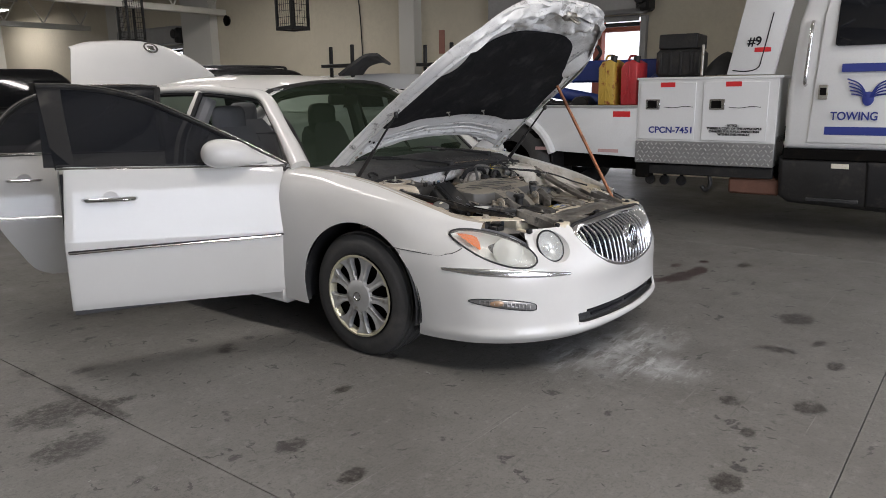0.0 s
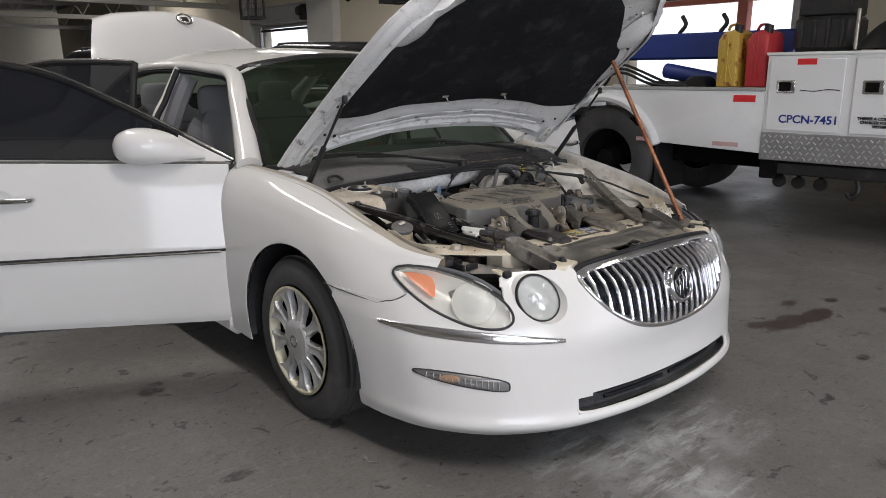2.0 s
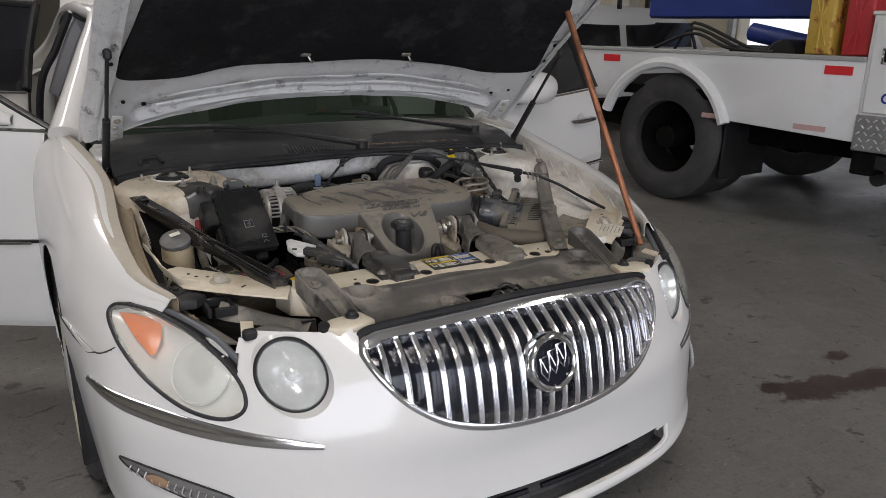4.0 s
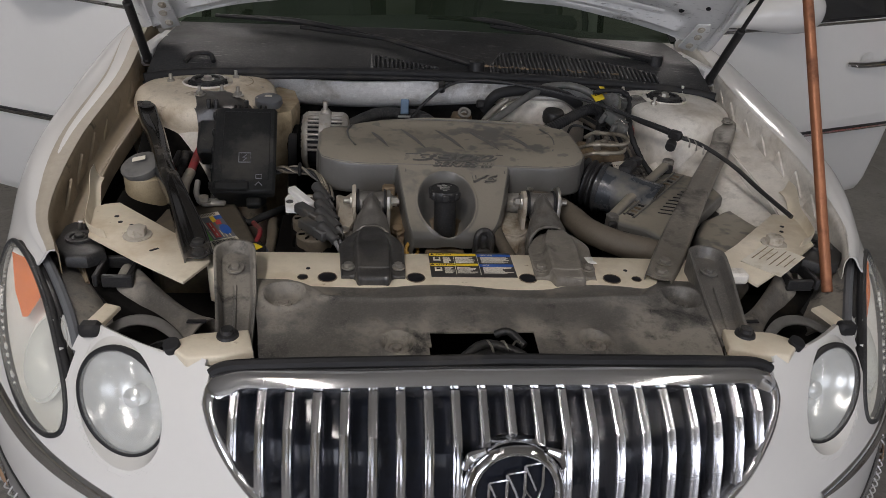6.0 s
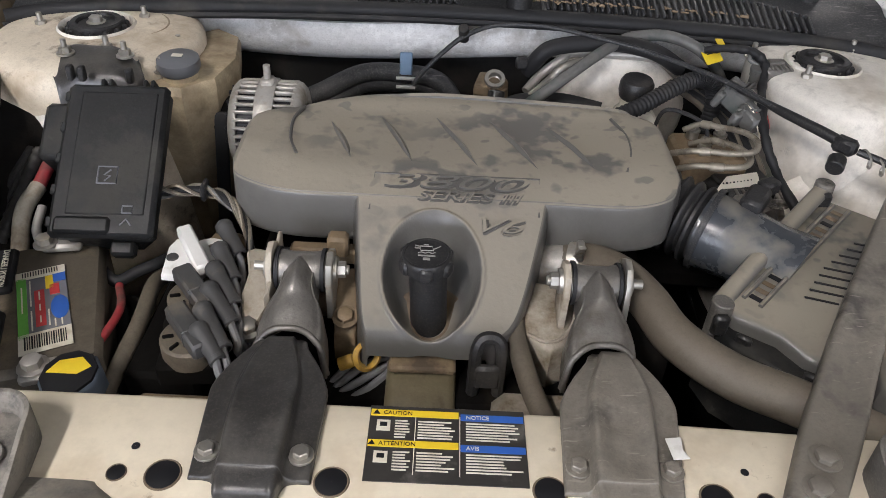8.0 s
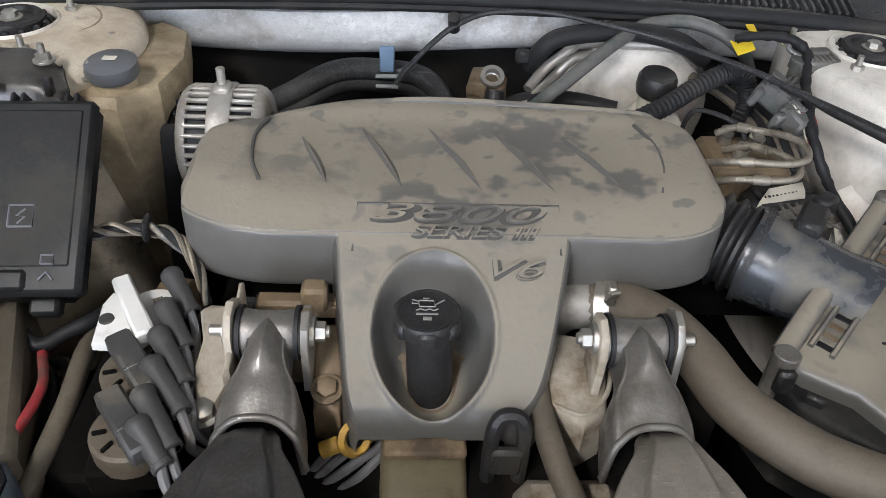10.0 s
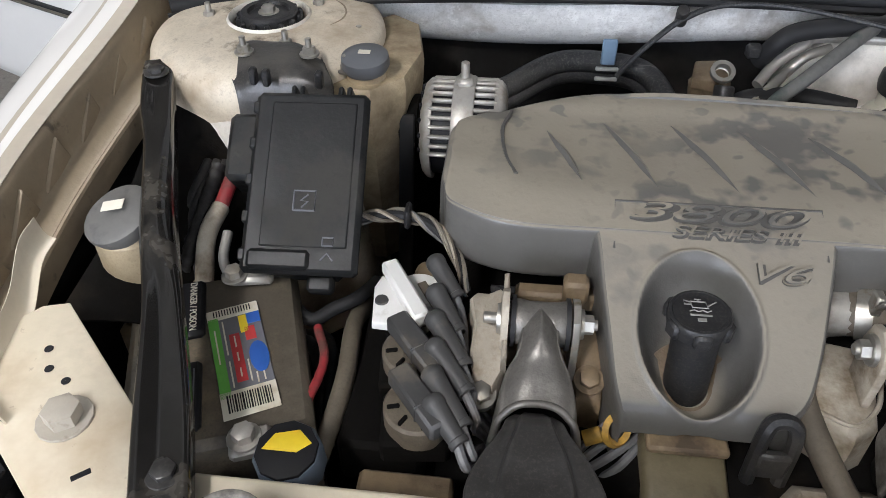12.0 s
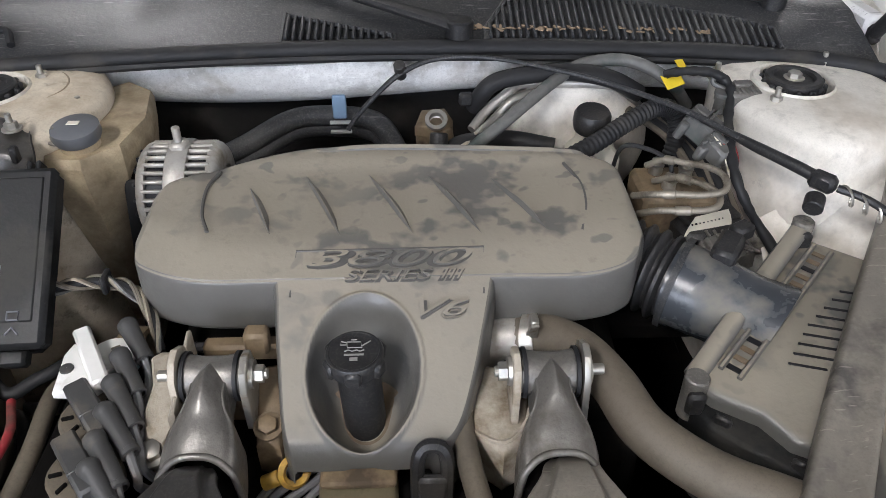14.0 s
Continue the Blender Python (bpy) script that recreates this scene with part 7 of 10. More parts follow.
for s in (-1, 1):
    # channel brackets running from the crossbar to the grille corners
    path = [(.385, -.915, .745, .026), (.392, -.845, .762, .030), (.402, -.775, .780, .033), (.410, -.725, .791, .034)]
    edge_ = [(x, y, z, w, 1, 0) for x, y, z, w in path] + [(.412, -.712, .794, .034, math.cos(a), math.sin(a)) for a in np.linspace(.25, math.pi - .25, 9)] + [(x, y, z, w, -1, 0) for x, y, z, w in path[::-1]]
    rows = []
    for inw, dz in ((0, -.045), (0, -.002), (.0015, .002), (.004, .002), (.0065, -.003), (.010, -.0165), (.014, -.0185), (.034, -.0185)):
        rows.append([(s * (x + c * max(w - inw, 0)), y + d * max(w - inw, 0), z + dz) for x, y, z, w, c, d in edge_])
    br = part("guide_bracket", Geo().grid(sheet(rows, 26, 90)), M_PANEL, car, "dirty black channel bracket", thick=.0015)
    part("bracket_screw", Geo().lathe([(0, .0155), (.003, .0150), (.003, .0105), (.0012, .0100), (.0012, .0075), (.006, .0065), (.0065, .0001)], (s * .409, -.735, .7725), (0, -.12, 1), 24), M_PANEL, br)
    part("bracket_crease", Geo().tube([(s * .403, -.775, .7635), (s * .395, -.84, .7465), (s * .387, -.91, .7285)], .0028, n=16, seg=6), M_PANEL, br)
    # white tabs and screws at the grille's corners
    tab = part("grille_tab", slab([(s * .352, -.945), (s * .365, -.895), (s * .44, -.905), (s * .475, -.93), (s * .44, -.965), (s * .39, -.96)], .750, .7645, .004), M_PLATE, car, "cream grille mounting tab")
    part("tab_screw", Geo().lathe([(0, .016), (.004, .015), (.006, .010), (.012, .009), (.012, .0001)], (s * .392, -.913, .7645), (0, 0, 1), 20), M_BLACK, tab)
    part("rubber_stop", Geo().cyl((s * .462, -.930, .745), (s * .465, -.938, .770), .012, seg=14), M_RUBBER, tab)
    part("lamp_tab", slab([(s * .575, -.80), (s * .60, -.79), (s * .615, -.85), (s * .59, -.86)], .735, .742, .002), M_PLATE, car, "cream lamp tab")
    part("tab_stop", Geo().box((s * .60, -.862, .742), (.03, .022, .022), .005), M_RUBBER, car)
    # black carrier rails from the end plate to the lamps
    # carrier coloured near-black, with the shade of the lamp corners in it
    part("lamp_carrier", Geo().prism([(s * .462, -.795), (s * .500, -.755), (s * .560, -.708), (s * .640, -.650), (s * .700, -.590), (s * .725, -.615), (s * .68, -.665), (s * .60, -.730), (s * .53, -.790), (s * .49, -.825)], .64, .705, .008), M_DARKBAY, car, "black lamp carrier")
    # the dusty moulded arm from the end plate down to the guide bracket
    rows = []
    for px, py, pz, pw in ((.612, -.662, .735, .017), (.594, -.682, .733, .022), (.555, -.722, .727, .020), (.512, -.765, .722, .018), (.478, -.800, .722, .022), (.452, -.822, .724, .030)):
        rows.append([(s * (px + .685 * o * pw), py - .725 * o * pw, pz + dz) for o, dz in ((-1.0, -.040), (-.95, -.008), (-.7, -.001), (-.2, .0), (.25, -.006), (.8, -.018), (1.05, -.026), (1.1, -.060))])
    arm_ = part("carrier_arm", Geo().grid(sheet(rows, 40, 30)), M_PANEL, car, "dusty black moulded arm", thick=.003)
    # slot drawn as a black tile in place of a shaded opening
    part("arm_slot", Geo().box((0, 0, 0), (.030, .010, .003), .001, pose(s * .458, -.816, .7245, -8, 0, 0)), M_INK, arm_)
    # square socket in the carrier
    for bx, by, wx, wy in ((.622, -.640, .050, .009), (.608, -.705, .050, .009), (.644, -.672, .009, .070), (.590, -.674, .009, .070)):
        part("socket_bar", Geo().box((s * bx, by, .730), (wx, wy, .022), .002), M_BLACK, arm_)
    part("bowl_arch", Geo().tube([(s * x, y, z) for x, y, z in ((.607, -.858, .704), (.596, -.832, .711), (.566, -.803, .716), (.530, -.803, .716), (.496, -.826, .712), (.456, -.874, .704))], [.006, .009, .011, .011, .009, .006], n=50, seg=10, squash=.55), M_CAPD, car, "pale dusty arch over the lamp bowl")
    # added blocks that fill the corners with shade-dark colour
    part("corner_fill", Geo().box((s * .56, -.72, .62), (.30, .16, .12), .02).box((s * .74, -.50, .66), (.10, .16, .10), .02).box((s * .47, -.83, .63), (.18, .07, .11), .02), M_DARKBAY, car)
    cb_ = [(.740, -.555), (.728, -.536), (.706, -.545), (.694, -.575), (.668, -.612), (.648, -.632), (.640, -.650), (.665, -.672), (.70, -.670), (.735, -.63)]
    cap_ = part("corner_bracket", Geo().prism([(s * x, y) for x, y in cb_], .735, .757, .006), M_BLACK, car, "black plastic corner bracket")
    part("bracket_boss", Geo().lathe([(0, .024), (.004, .023), (.004, .016), (.001, .015), (.001, .0001)], (s * .697, -.606, .757), (0, 0, 1), 28), M_BLACK, cap_)
    part("rail_bolt", bolt(Geo(), (s * .697, -.606, .757), .0085, .007), M_BLACK, cap_)
    part("bracket_stud", Geo().cyl((s * .708, -.572, .752), (s * .702, -.578, .776), .0042, seg=10), M_STEEL, cap_)
part("vin_cap", Geo().box((.452, -.752, .775), (.035, .028, .022), .005), M_BAYW, car, "small white plastic block")

FORM["bend"] = None
for s in (-1, 1):
    # lamp housings behind the lamps
    c = on_nose(s * .542, .632, -.150)
    ln = nose_n(s * .542, .62)
    hs = part("inner_lamp_bowl", Geo().lathe([(.06, .083), (.0, .080), (-.04, .066), (-.07, .045), (-.08, .0001)], c, ln, 28), M_PANEL, car, "dirty black lamp bowl")
    part("bowl_trim", Geo().lathe([(.06, .084), (.068, .080), (.06, .074)], c, ln, 32), M_COWL, hs)
    part("lamp_housing", Geo().grid(sheet([[tuple(on_nose(s * x, z, -.014)) for x, z in ((.65, .67), (.70, .695), (.77, .710), (.84, .712))], [tuple(on_nose(s * x, z, -.06) + vec(0, .04, .0)) for x, z in ((.62, .66), (.68, .69), (.76, .705), (.82, .71))], [tuple(on_nose(s * x, z, -.13) + vec(0, .06, 0)) for x, z in ((.60, .57), (.66, .60), (.74, .61), (.81, .63))]], 20, 14)), M_PANEL, car, "dirty black headlamp housing", thick=.004)
    part("lamp_edge", Geo().tube([tuple(on_nose(s * x, z, -.016)) for x, z in ((.625, .630), (.665, .676), (.72, .703), (.78, .716), (.84, .716))], .008, n=30, seg=8), M_GREYP, car)
FORM["bend"] = bay_bend

# diagonal braces, towers to crossbar
for s, m_ in ((-1, M_BRACE), (1, M_BRACER)):
    if s < 0:
        path = [(-.702, -.115, .853), (-.690, -.145, .851), (-.668, -.205, .843), (-.637, -.278, .832), (-.597, -.391, .812), (-.5515, -.493, .797), (-.505, -.61, .784), (-.472, -.700, .774)]
        ws_ = (.017, .020, .0205, .0185, .0195, .0195, .025, .025)
    else:
        path = [(.716, -.09, .848), (.700, -.13, .846), (.640, -.235, .825), (.535, -.39, .800), (.435, -.545, .780), (.365, -.66, .768), (.313, -.745, .765)]
        ws_ = (.016, .025, .023, .024, .027, .028, .024)
    P = np.array(path)
    T = np.gradient(P, axis=0)
    rows = []
    for p, t, w in zip(P, T, ws_):
        t = t / np.linalg.norm(t)
        q = np.cross(t, (0, 0, 1))
        q /= np.linalg.norm(q)
        up = np.cross(q, t)
        fold = math.exp(-((p[1] + .36) / .10) ** 2) if s < 0 else .25 * math.exp(-((p[1] + .3) / .15) ** 2)
        flat = 1 - .8 * math.exp(-((p[1] + .12) / .05) ** 2)
        sec = np.array(((-1, -.016), (-.97, -.002), (-.8, .003), (-.4, .001), (0, -.001), (.4, .001), (.8, .003), (.97, -.002), (1, -.016)))
        roll_ = np.array(((-1, -.022), (-.94, -.004), (-.72, .006), (-.38, .012), (0, .013), (.38, .010), (.72, .004), (.94, -.006), (1, -.024)))
        rows.append([tuple(p + q * w * a + up * b * flat) for a, b in sec * (1 - fold) + roll_ * fold])
    br = part("tower_brace", Geo().grid(sheet(rows, 36, 60)), m_, car, "pressed steel brace" if s > 0 else "glossy black pressed steel brace", thick=.002)
    ends = ((-.688, -.152, .853), (-.482, -.660, .776), (-.474, -.693, .774)) if s < 0 else ((.703, -.125, .850), (.344, -.692, .766), (.326, -.725, .765))
    for e in ends:
        part("brace_bolt", bolt(Geo(), e, .0105, .008), M_BRKT if s < 0 else M_BRACER, br)

# engine cover
def cover_top(x, y):
    return .824 - .10 * max(0, abs(x) - .22) ** 1.4 - .25 * max(0, -.27 - y) ** 1.3


XS = [-.304, -.3025, -.297, -.284, -.22, -.12, 0, .12, .22, .272, .292, .299, .301]
rows = []
for i, x in enumerate(XS):
    yb = float(np.interp(x, [-.302, -.285, -.26, -.22, -.12, .0, .25, .299], [-.172, -.150, -.137, -.122, -.083, -.080, -.100, -.130]))
    yf = float(np.interp(x, [-.302, -.292, -.275, -.24, -.2, .23, .268, .299], [-.288, -.322, -.344, -.355, -.360, -.358, -.345, -.290]))
    k = (.50, .88, .98, 1, 1, 1, 1, 1, 1, 1, .97, .84, .46)[i]
    zt = lambda y: .742 + (cover_top(x, y) - .742) * k
    rows.append([(x, yb + .004, .715), (x, yb + .002, .755), (x, yb - .004, zt(yb) - .016), (x, yb - .022, zt(yb) - .001), (x, yb + (yf - yb) * .45, zt(-.2)), (x, yf + .07, zt(yf + .07)), (x, yf + .014, zt(yf) - .0012), (x, yf + .005, zt(yf) - .004), (x, yf + .0015, zt(yf) - .011), (x, yf, .765), (x, yf - .001, .748), (x, yf + .004, .742), (x, yf + .012, .742)])
A = sheet(rows, 110, 150)
for p in A.reshape(-1, 3):
    # field pressed in between two curved ridges, open to the front
    f = 1 / (1 + math.exp(-(p[0] + .232 + .02 * math.sin((p[1] + .23) * 12)) / .002)) / (1 + math.exp((p[0] - .220 - .02 * math.sin((p[1] + .23) * 12)) / .002))
    f *= 1 / (1 + math.exp((p[1] + .135) / .004)) / (1 + math.exp(-(p[1] + .290) / .012))
    if p[2] > .785:
        p[2] -= .0045 * f
cover = part("engine_cover", Geo().grid(A), M_COVER, car, "dusty grey plastic engine cover with raised lettering", crease=60)
for (x0, y0), (x1, y1) in (((-.187, -.180), (-.143, -.290)), ((-.118, -.155), (-.060, -.296)), ((-.038, -.152), (.026, -.296)), ((.040, -.156), (.106, -.296)), ((.121, -.165), (.184, -.290))):
    g = Geo()
    L0 = np.array([(x0, y0, .8185), (x0 * .75 + x1 * .25, y0 * .75 + y1 * .25, .8250), (x0 * .35 + x1 * .65, y0 * .35 + y1 * .65, .8275), (x1, y1, .8195)])
    rr_ = []
    for q_, h_ in ((-.0025, -.007), (-.0012, -.001), (0, .0), (.0012, -.001), (.0065, -.0062)):
        rr_.append([(p_[0] + q_ * (1 if 0 < k_ < 3 else .2), p_[1], p_[2] + h_) for k_, p_ in enumerate(L0)])
    part("cover_rib", g.grid(sheet(rr_, 24, 13)), M_COVER, cover, crease=24)
# dark lines paint the shading along the pressed field's edges
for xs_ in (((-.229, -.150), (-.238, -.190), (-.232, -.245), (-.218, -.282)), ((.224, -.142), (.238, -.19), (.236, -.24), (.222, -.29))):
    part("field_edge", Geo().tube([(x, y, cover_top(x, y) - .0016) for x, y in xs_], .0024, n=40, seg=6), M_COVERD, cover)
part("cover_ridge", Geo().tube([(-.12, -.108, .814), (-.09, -.100, .819), (0, -.096, .821), (.22, -.106, .817), (.26, -.118, .812)], .007, n=24, seg=8), M_COVER, cover)
# downward leg of the cover with the oval filler well
OC, ORX, ORY = (-.030, -.447), .058, .071
rows = []
for y, xl, xr, z in ((-.330, -.137, .119, .8135), (-.352, -.134, .115, .8095), (-.375, -.130, .110, .8005), (-.41, -.126, .101, .785), (-.45, -.120, .090, .766), (-.485, -.115, .078, .748), (-.503, -.111, .068, .738), (-.513, -.107, .056, .730), (-.519, -.103, .046, .718), (-.521, -.101, .040, .700)):
    c_, w = (xl + xr) / 2, (xr - xl) / 2
    rows.append([(c_ + w * f, y, z - d) for f, d in ((-1.02, .075), (-1.0, .02), (-.985, .006), (-.955, .001), (-.9, .0), (-.5, 0), (0, .0), (.5, 0), (.9, 0), (.955, .001), (.985, .006), (1, .02), (1.02, .075))])
A = sheet(rows, 220, 200)
for p in A.reshape(-1, 3):
    dx_, dy_ = (p[0] - OC[0]) / ORX, (p[1] - OC[1]) / ORY
    d = math.sqrt(dx_ * dx_ + dy_ * dy_)
    if p[2] > .66 and d < 1.4:
        p[2] -= .058 * (1 - min(1, d) ** 3.2) / (1 + math.exp((d - .95) / .030))
        p[2] -= .006 / (1 + math.exp((d - .975) / .020))
        p[2] += .0035 * math.exp(-((d - 1.05) / .035) ** 2)
leg = part("cover_leg", Geo().grid(A), M_COVER, cover, crease=180)
PM = lambda x, y, z, rx: Matrix.Translation((x, y, z)) @ Matrix.Rotation(radians(rx), 4, "X")
# a bolder dark copy under each word paints the shade round its letters
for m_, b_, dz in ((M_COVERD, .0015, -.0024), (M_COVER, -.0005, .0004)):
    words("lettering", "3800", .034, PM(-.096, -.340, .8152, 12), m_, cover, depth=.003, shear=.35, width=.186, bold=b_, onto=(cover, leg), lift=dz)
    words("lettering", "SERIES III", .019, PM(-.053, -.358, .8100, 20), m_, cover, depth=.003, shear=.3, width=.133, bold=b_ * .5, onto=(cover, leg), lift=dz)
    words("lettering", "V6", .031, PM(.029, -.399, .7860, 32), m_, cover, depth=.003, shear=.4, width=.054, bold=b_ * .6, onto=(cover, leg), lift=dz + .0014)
# the frame's edge shading, drawn as a dark line
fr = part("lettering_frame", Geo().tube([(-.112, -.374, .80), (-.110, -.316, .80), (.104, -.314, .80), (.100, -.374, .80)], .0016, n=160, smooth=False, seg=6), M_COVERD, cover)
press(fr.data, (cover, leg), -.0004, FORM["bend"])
filler = part("oil_filler", Geo().cyl((-.030, -.456, .660), (-.0355, -.456, .795), .0225, seg=28), M_BLACK, car, "black oil filler neck")
g = Geo().lathe([(-.016, .024), (-.013, .0285), (-.004, .030), (.002, .030), (.0045, .0285), (.005, .026), (.0042, .025), (.0042, .0001)], (-.037, -.456, .796), (-.03, 0, 1), 36)
capm = part("oil_cap", g, M_BLACK, filler, "black oil cap with an oil can symbol")
for k in range(6):
    a = 2 * math.pi * (k + .5) / 6
    part("cap_grip", Geo().box((0, 0, 0), (.008, .017, .017), .003, Matrix.Translation((-.037 + .029 * math.cos(a), -.456 + .029 * math.sin(a), .790)) @ Matrix.Rotation(a, 4, "Z")), M_BLACK, capm)
sy = lambda *q: [(-.037 + x, -.456 + y, .8012) for x, y in q]
g = Geo()
for line in (((-.008, .012), (.006, .012), (.008, .004), (-.007, .004), (-.008, .012)), ((-.008, .011), (-.014, .013), (-.014, .008), (-.008, .008)), ((.007, .006), (.016, .013)), ((-.001, .012), (-.001, .015)), ((-.004, .015), (.002, .015)), ((-.010, -.001), (-.006, .001), (-.002, -.001), (.002, .001), (.006, -.001), (.010, .001))):
    g.tube(sy(*line), .0007, n=0, smooth=False, seg=5)
part("cap_symbol", g, M_CAST_INK, capm)
for k in range(2):
    part("cap_print", Geo().box((-.037, -.461 - .006 * k, .8007), (.020 - .012 * k, .0022 + .002 * k, .0008), .0002), M_CAST_INK, capm)
# dust gathered round the neck at the foot of the well
part("well_dust", Geo().lathe([(.002, .020), (.001, .025), (.002, .032), (.004, .040), (.008, .046)], (-.030, -.462, .700), (0, -.45, 1), 32), M_DUSTY, filler, "brown dust round the filler neck")

# alternator behind the cover, by the belt
AX, AY, AZ = -.292, -.103, .765
# plain black core, so the vent gaps carry their shade as colour
alt = part("alternator", Geo().lathe([(-.046, .0001), (-.046, .060), (.046, .060), (.046, .0001)], (AX, AY, AZ), (1, 0, 0), 32), M_INK, car, "dusty aluminium alternator with vent slots")
part("alternator_band", Geo().lathe([(-.014, .060), (-.014, .069), (-.010, .071), (.010, .071), (.014, .069), (.014, .060)], (AX, AY, AZ), (1, 0, 0), 40), M_ALU, alt)
for s in (-1, 1):
    part("alternator_end", Geo().lathe([(s * .040, .060), (s * .040, .067), (s * .047, .066), (s * .053, .060), (s * .056, .050), (s * .056, .036), (s * .050, .034), (s * .050, .0001)], (AX, AY, AZ), (1, 0, 0), 40), M_ALU, alt)
    for k in range(17):
        a = radians(k * 10.5)
        part("vent_rib", Geo().box((0, 0, 0), (.034, .0052, .008), .002, Matrix.Translation((AX + s * .027, AY - .0645 * math.cos(a), AZ + .0645 * math.sin(a))) @ Matrix.Rotation(-a + math.pi / 2, 4, "X")), M_ALU, alt)
# face slots are black tiles painting the dark openings
for k in range(9):
    a = radians(k * 20)
    part("face_slot", Geo().box((0, 0, 0), (.004, .005, .018), .001, Matrix.Translation((AX - .0555, AY - .050 * math.cos(a), AZ + .050 * math.sin(a))) @ Matrix.Rotation(-a + math.pi / 2, 4, "X")), M_INK, alt)
part("alternator_stud", Geo().box((AX, AY, .836), (.022, .026, .012), .004).cyl((AX, AY, .83), (AX, AY, .862), .0055), M_ALU, alt)
belt = part("drive_belt", Geo().box((0, 0, 0), (.021, .006, .27), .002, Matrix.Translation((-.372, -.135, .650)) @ Matrix.Rotation(radians(-17), 4, "X")), M_RUBBER, car, "black ribbed drive belt")
part("belt_pulley", Geo().lathe([(-.013, .0001), (-.013, .034), (.013, .034), (.013, .0001)], (-.372, -.065, .755), (1, 0, 0), 24), M_DARKBAY, belt)
part("tensioner", Geo().cyl((-.36, -.33, .64), (-.33, -.33, .64), .035), M_BROWN, belt)

# fuse box, battery, washer tank, fluid reservoirs
fbm = Matrix.Translation((-.452, -.291, .785)) @ Matrix.Rotation(radians(2.5), 4, "Z") @ Matrix.Rotation(radians(38), 4, "X")
fb = part("fuse_box", Geo().box((-.010, 0, 0), (.104, .196, .075), .010, fbm), M_BLACKC, car, "dusty black fuse box")
part("fuse_lid", Geo().box((0, 0, 0), (.131, .206, .014), .006, fbm @ Matrix.Translation((0, 0, .040))).box((0, 0, 0), (.125, .200, .022), .004, fbm @ Matrix.Translation((0, 0, .026))), M_BLACKC, fb)
part("fuse_side", Geo().box((0, 0, 0), (.040, .080, .060), .006, fbm @ Matrix.Translation((-.082, .045, -.004))).box((0, 0, 0), (.012, .14, .04), .003, fbm @ Matrix.Translation((-.065, -.03, -.02))), M_BLACKC, fb)
for k in range(4):
    part("lid_clip", Geo().box((0, 0, 0), (.006, .016, .02), .002, fbm @ Matrix.Translation((-.025 + (.01 * (k % 2)) + (.055 if k > 1 else 0), .106, .03))), M_BLACKC, fb)
for k in range(5):
    part("lid_tab", Geo().box((0, 0, 0), (.010, .014, .016), .002, fbm @ Matrix.Translation((-.064, .085 - .042 * k, .036))), M_BLACKC, fb)
part("lid_field", Geo().box((0, 0, 0), (.098, .165, .004), .0018, fbm @ Matrix.Translation((.004, .008, .0465))), M_BLACKC, fb)
part("lid_step", Geo().box((0, 0, 0), (.070, .022, .010), .004, fbm @ Matrix.Translation((-.022, -.088, .046))), M_BLACKC, fb)
part("lid_hook", Geo().box((0, 0, 0), (.03, .02, .02), .004, fbm @ Matrix.Translation((.02, -.108, .01))), M_BLACKC, fb)
mk_ = fbm @ Matrix.Translation((.002, -.024, .0487))
part("lid_mark", Geo().tube([tuple(mk_ @ Vector(v)) for v in ((-.012, -.010, 0), (-.012, .012, 0), (.012, .012, 0), (.012, -.010, 0), (-.012, -.010, 0))], .0012, smooth=False, seg=5).tube([tuple(mk_ @ Vector(v)) for v in ((.004, .008, 0), (-.004, .001, 0), (.004, .0, 0), (-.003, -.007, 0))], .0011, smooth=False, seg=5), M_LGREY, fb)
mk_ = fbm @ Matrix.Translation((.032, -.078, .0487))
part("lid_mark", Geo().tube([tuple(mk_ @ Vector(v)) for v in ((-.007, -.010, 0), (0, -.002, 0), (.007, -.010, 0))], .0011, smooth=False, seg=5).tube([tuple(mk_ @ Vector(v)) for v in ((-.006, .006, 0), (-.006, .015, 0), (.006, .015, 0), (.006, .006, 0), (-.006, .006, 0))], .0011, smooth=False, seg=5), M_LGREY, fb)

bat = part("battery", Geo().box((0, 0, 0), (.185, .235, .18), .008, pose(-.520, -.475, .622, 0, 0, 20)), mat("dusty_battery_case", (0.100, 0.084, 0.062), 0.6, var=0.25, bump=0.2, speck=(0.05, 0.045, 0.035), dirt=(0.2, 0.16, 0.105), dirt_amt=0.4, dirt_scale=8), car, "dusty black battery with a coloured label")
bm_ = pose(-.4895, -.4815, .7135, 0, 0, 27)
bl = part("battery_label", Geo().box((0, 0, 0), (.056, .152, .0015), .0006, bm_), M_LGREY, bat, "green, red and blue battery label")
for cx_, cy_, w_, h_, m_ in ((-.022, .006, .011, .114, M_LGREEN), (-.003, .000, .011, .068, M_LRED), (.014, .030, .011, .020, M_LRED), (.020, .052, .015, .016, M_LBLUE), (0, .068, .056, .016, M_PAPER), (0, -.060, .056, .034, M_PAPER), (.009, .046, .009, .026, M_YELLOW)):
    part("label_field", Geo().box((0, 0, 0), (w_, h_, .0008), .0002, bm_ @ Matrix.Translation((cx_, cy_, .001))), m_, bl)
part("label_field", Geo().prism([tuple(bm_ @ Vector((.018 + .010 * math.cos(a), -.006 + .022 * math.sin(a), 0)))[:2] for a in np.linspace(0, 2 * math.pi, 18, endpoint=False)], .7141, .7150, .0002), M_LBLUE, bl)
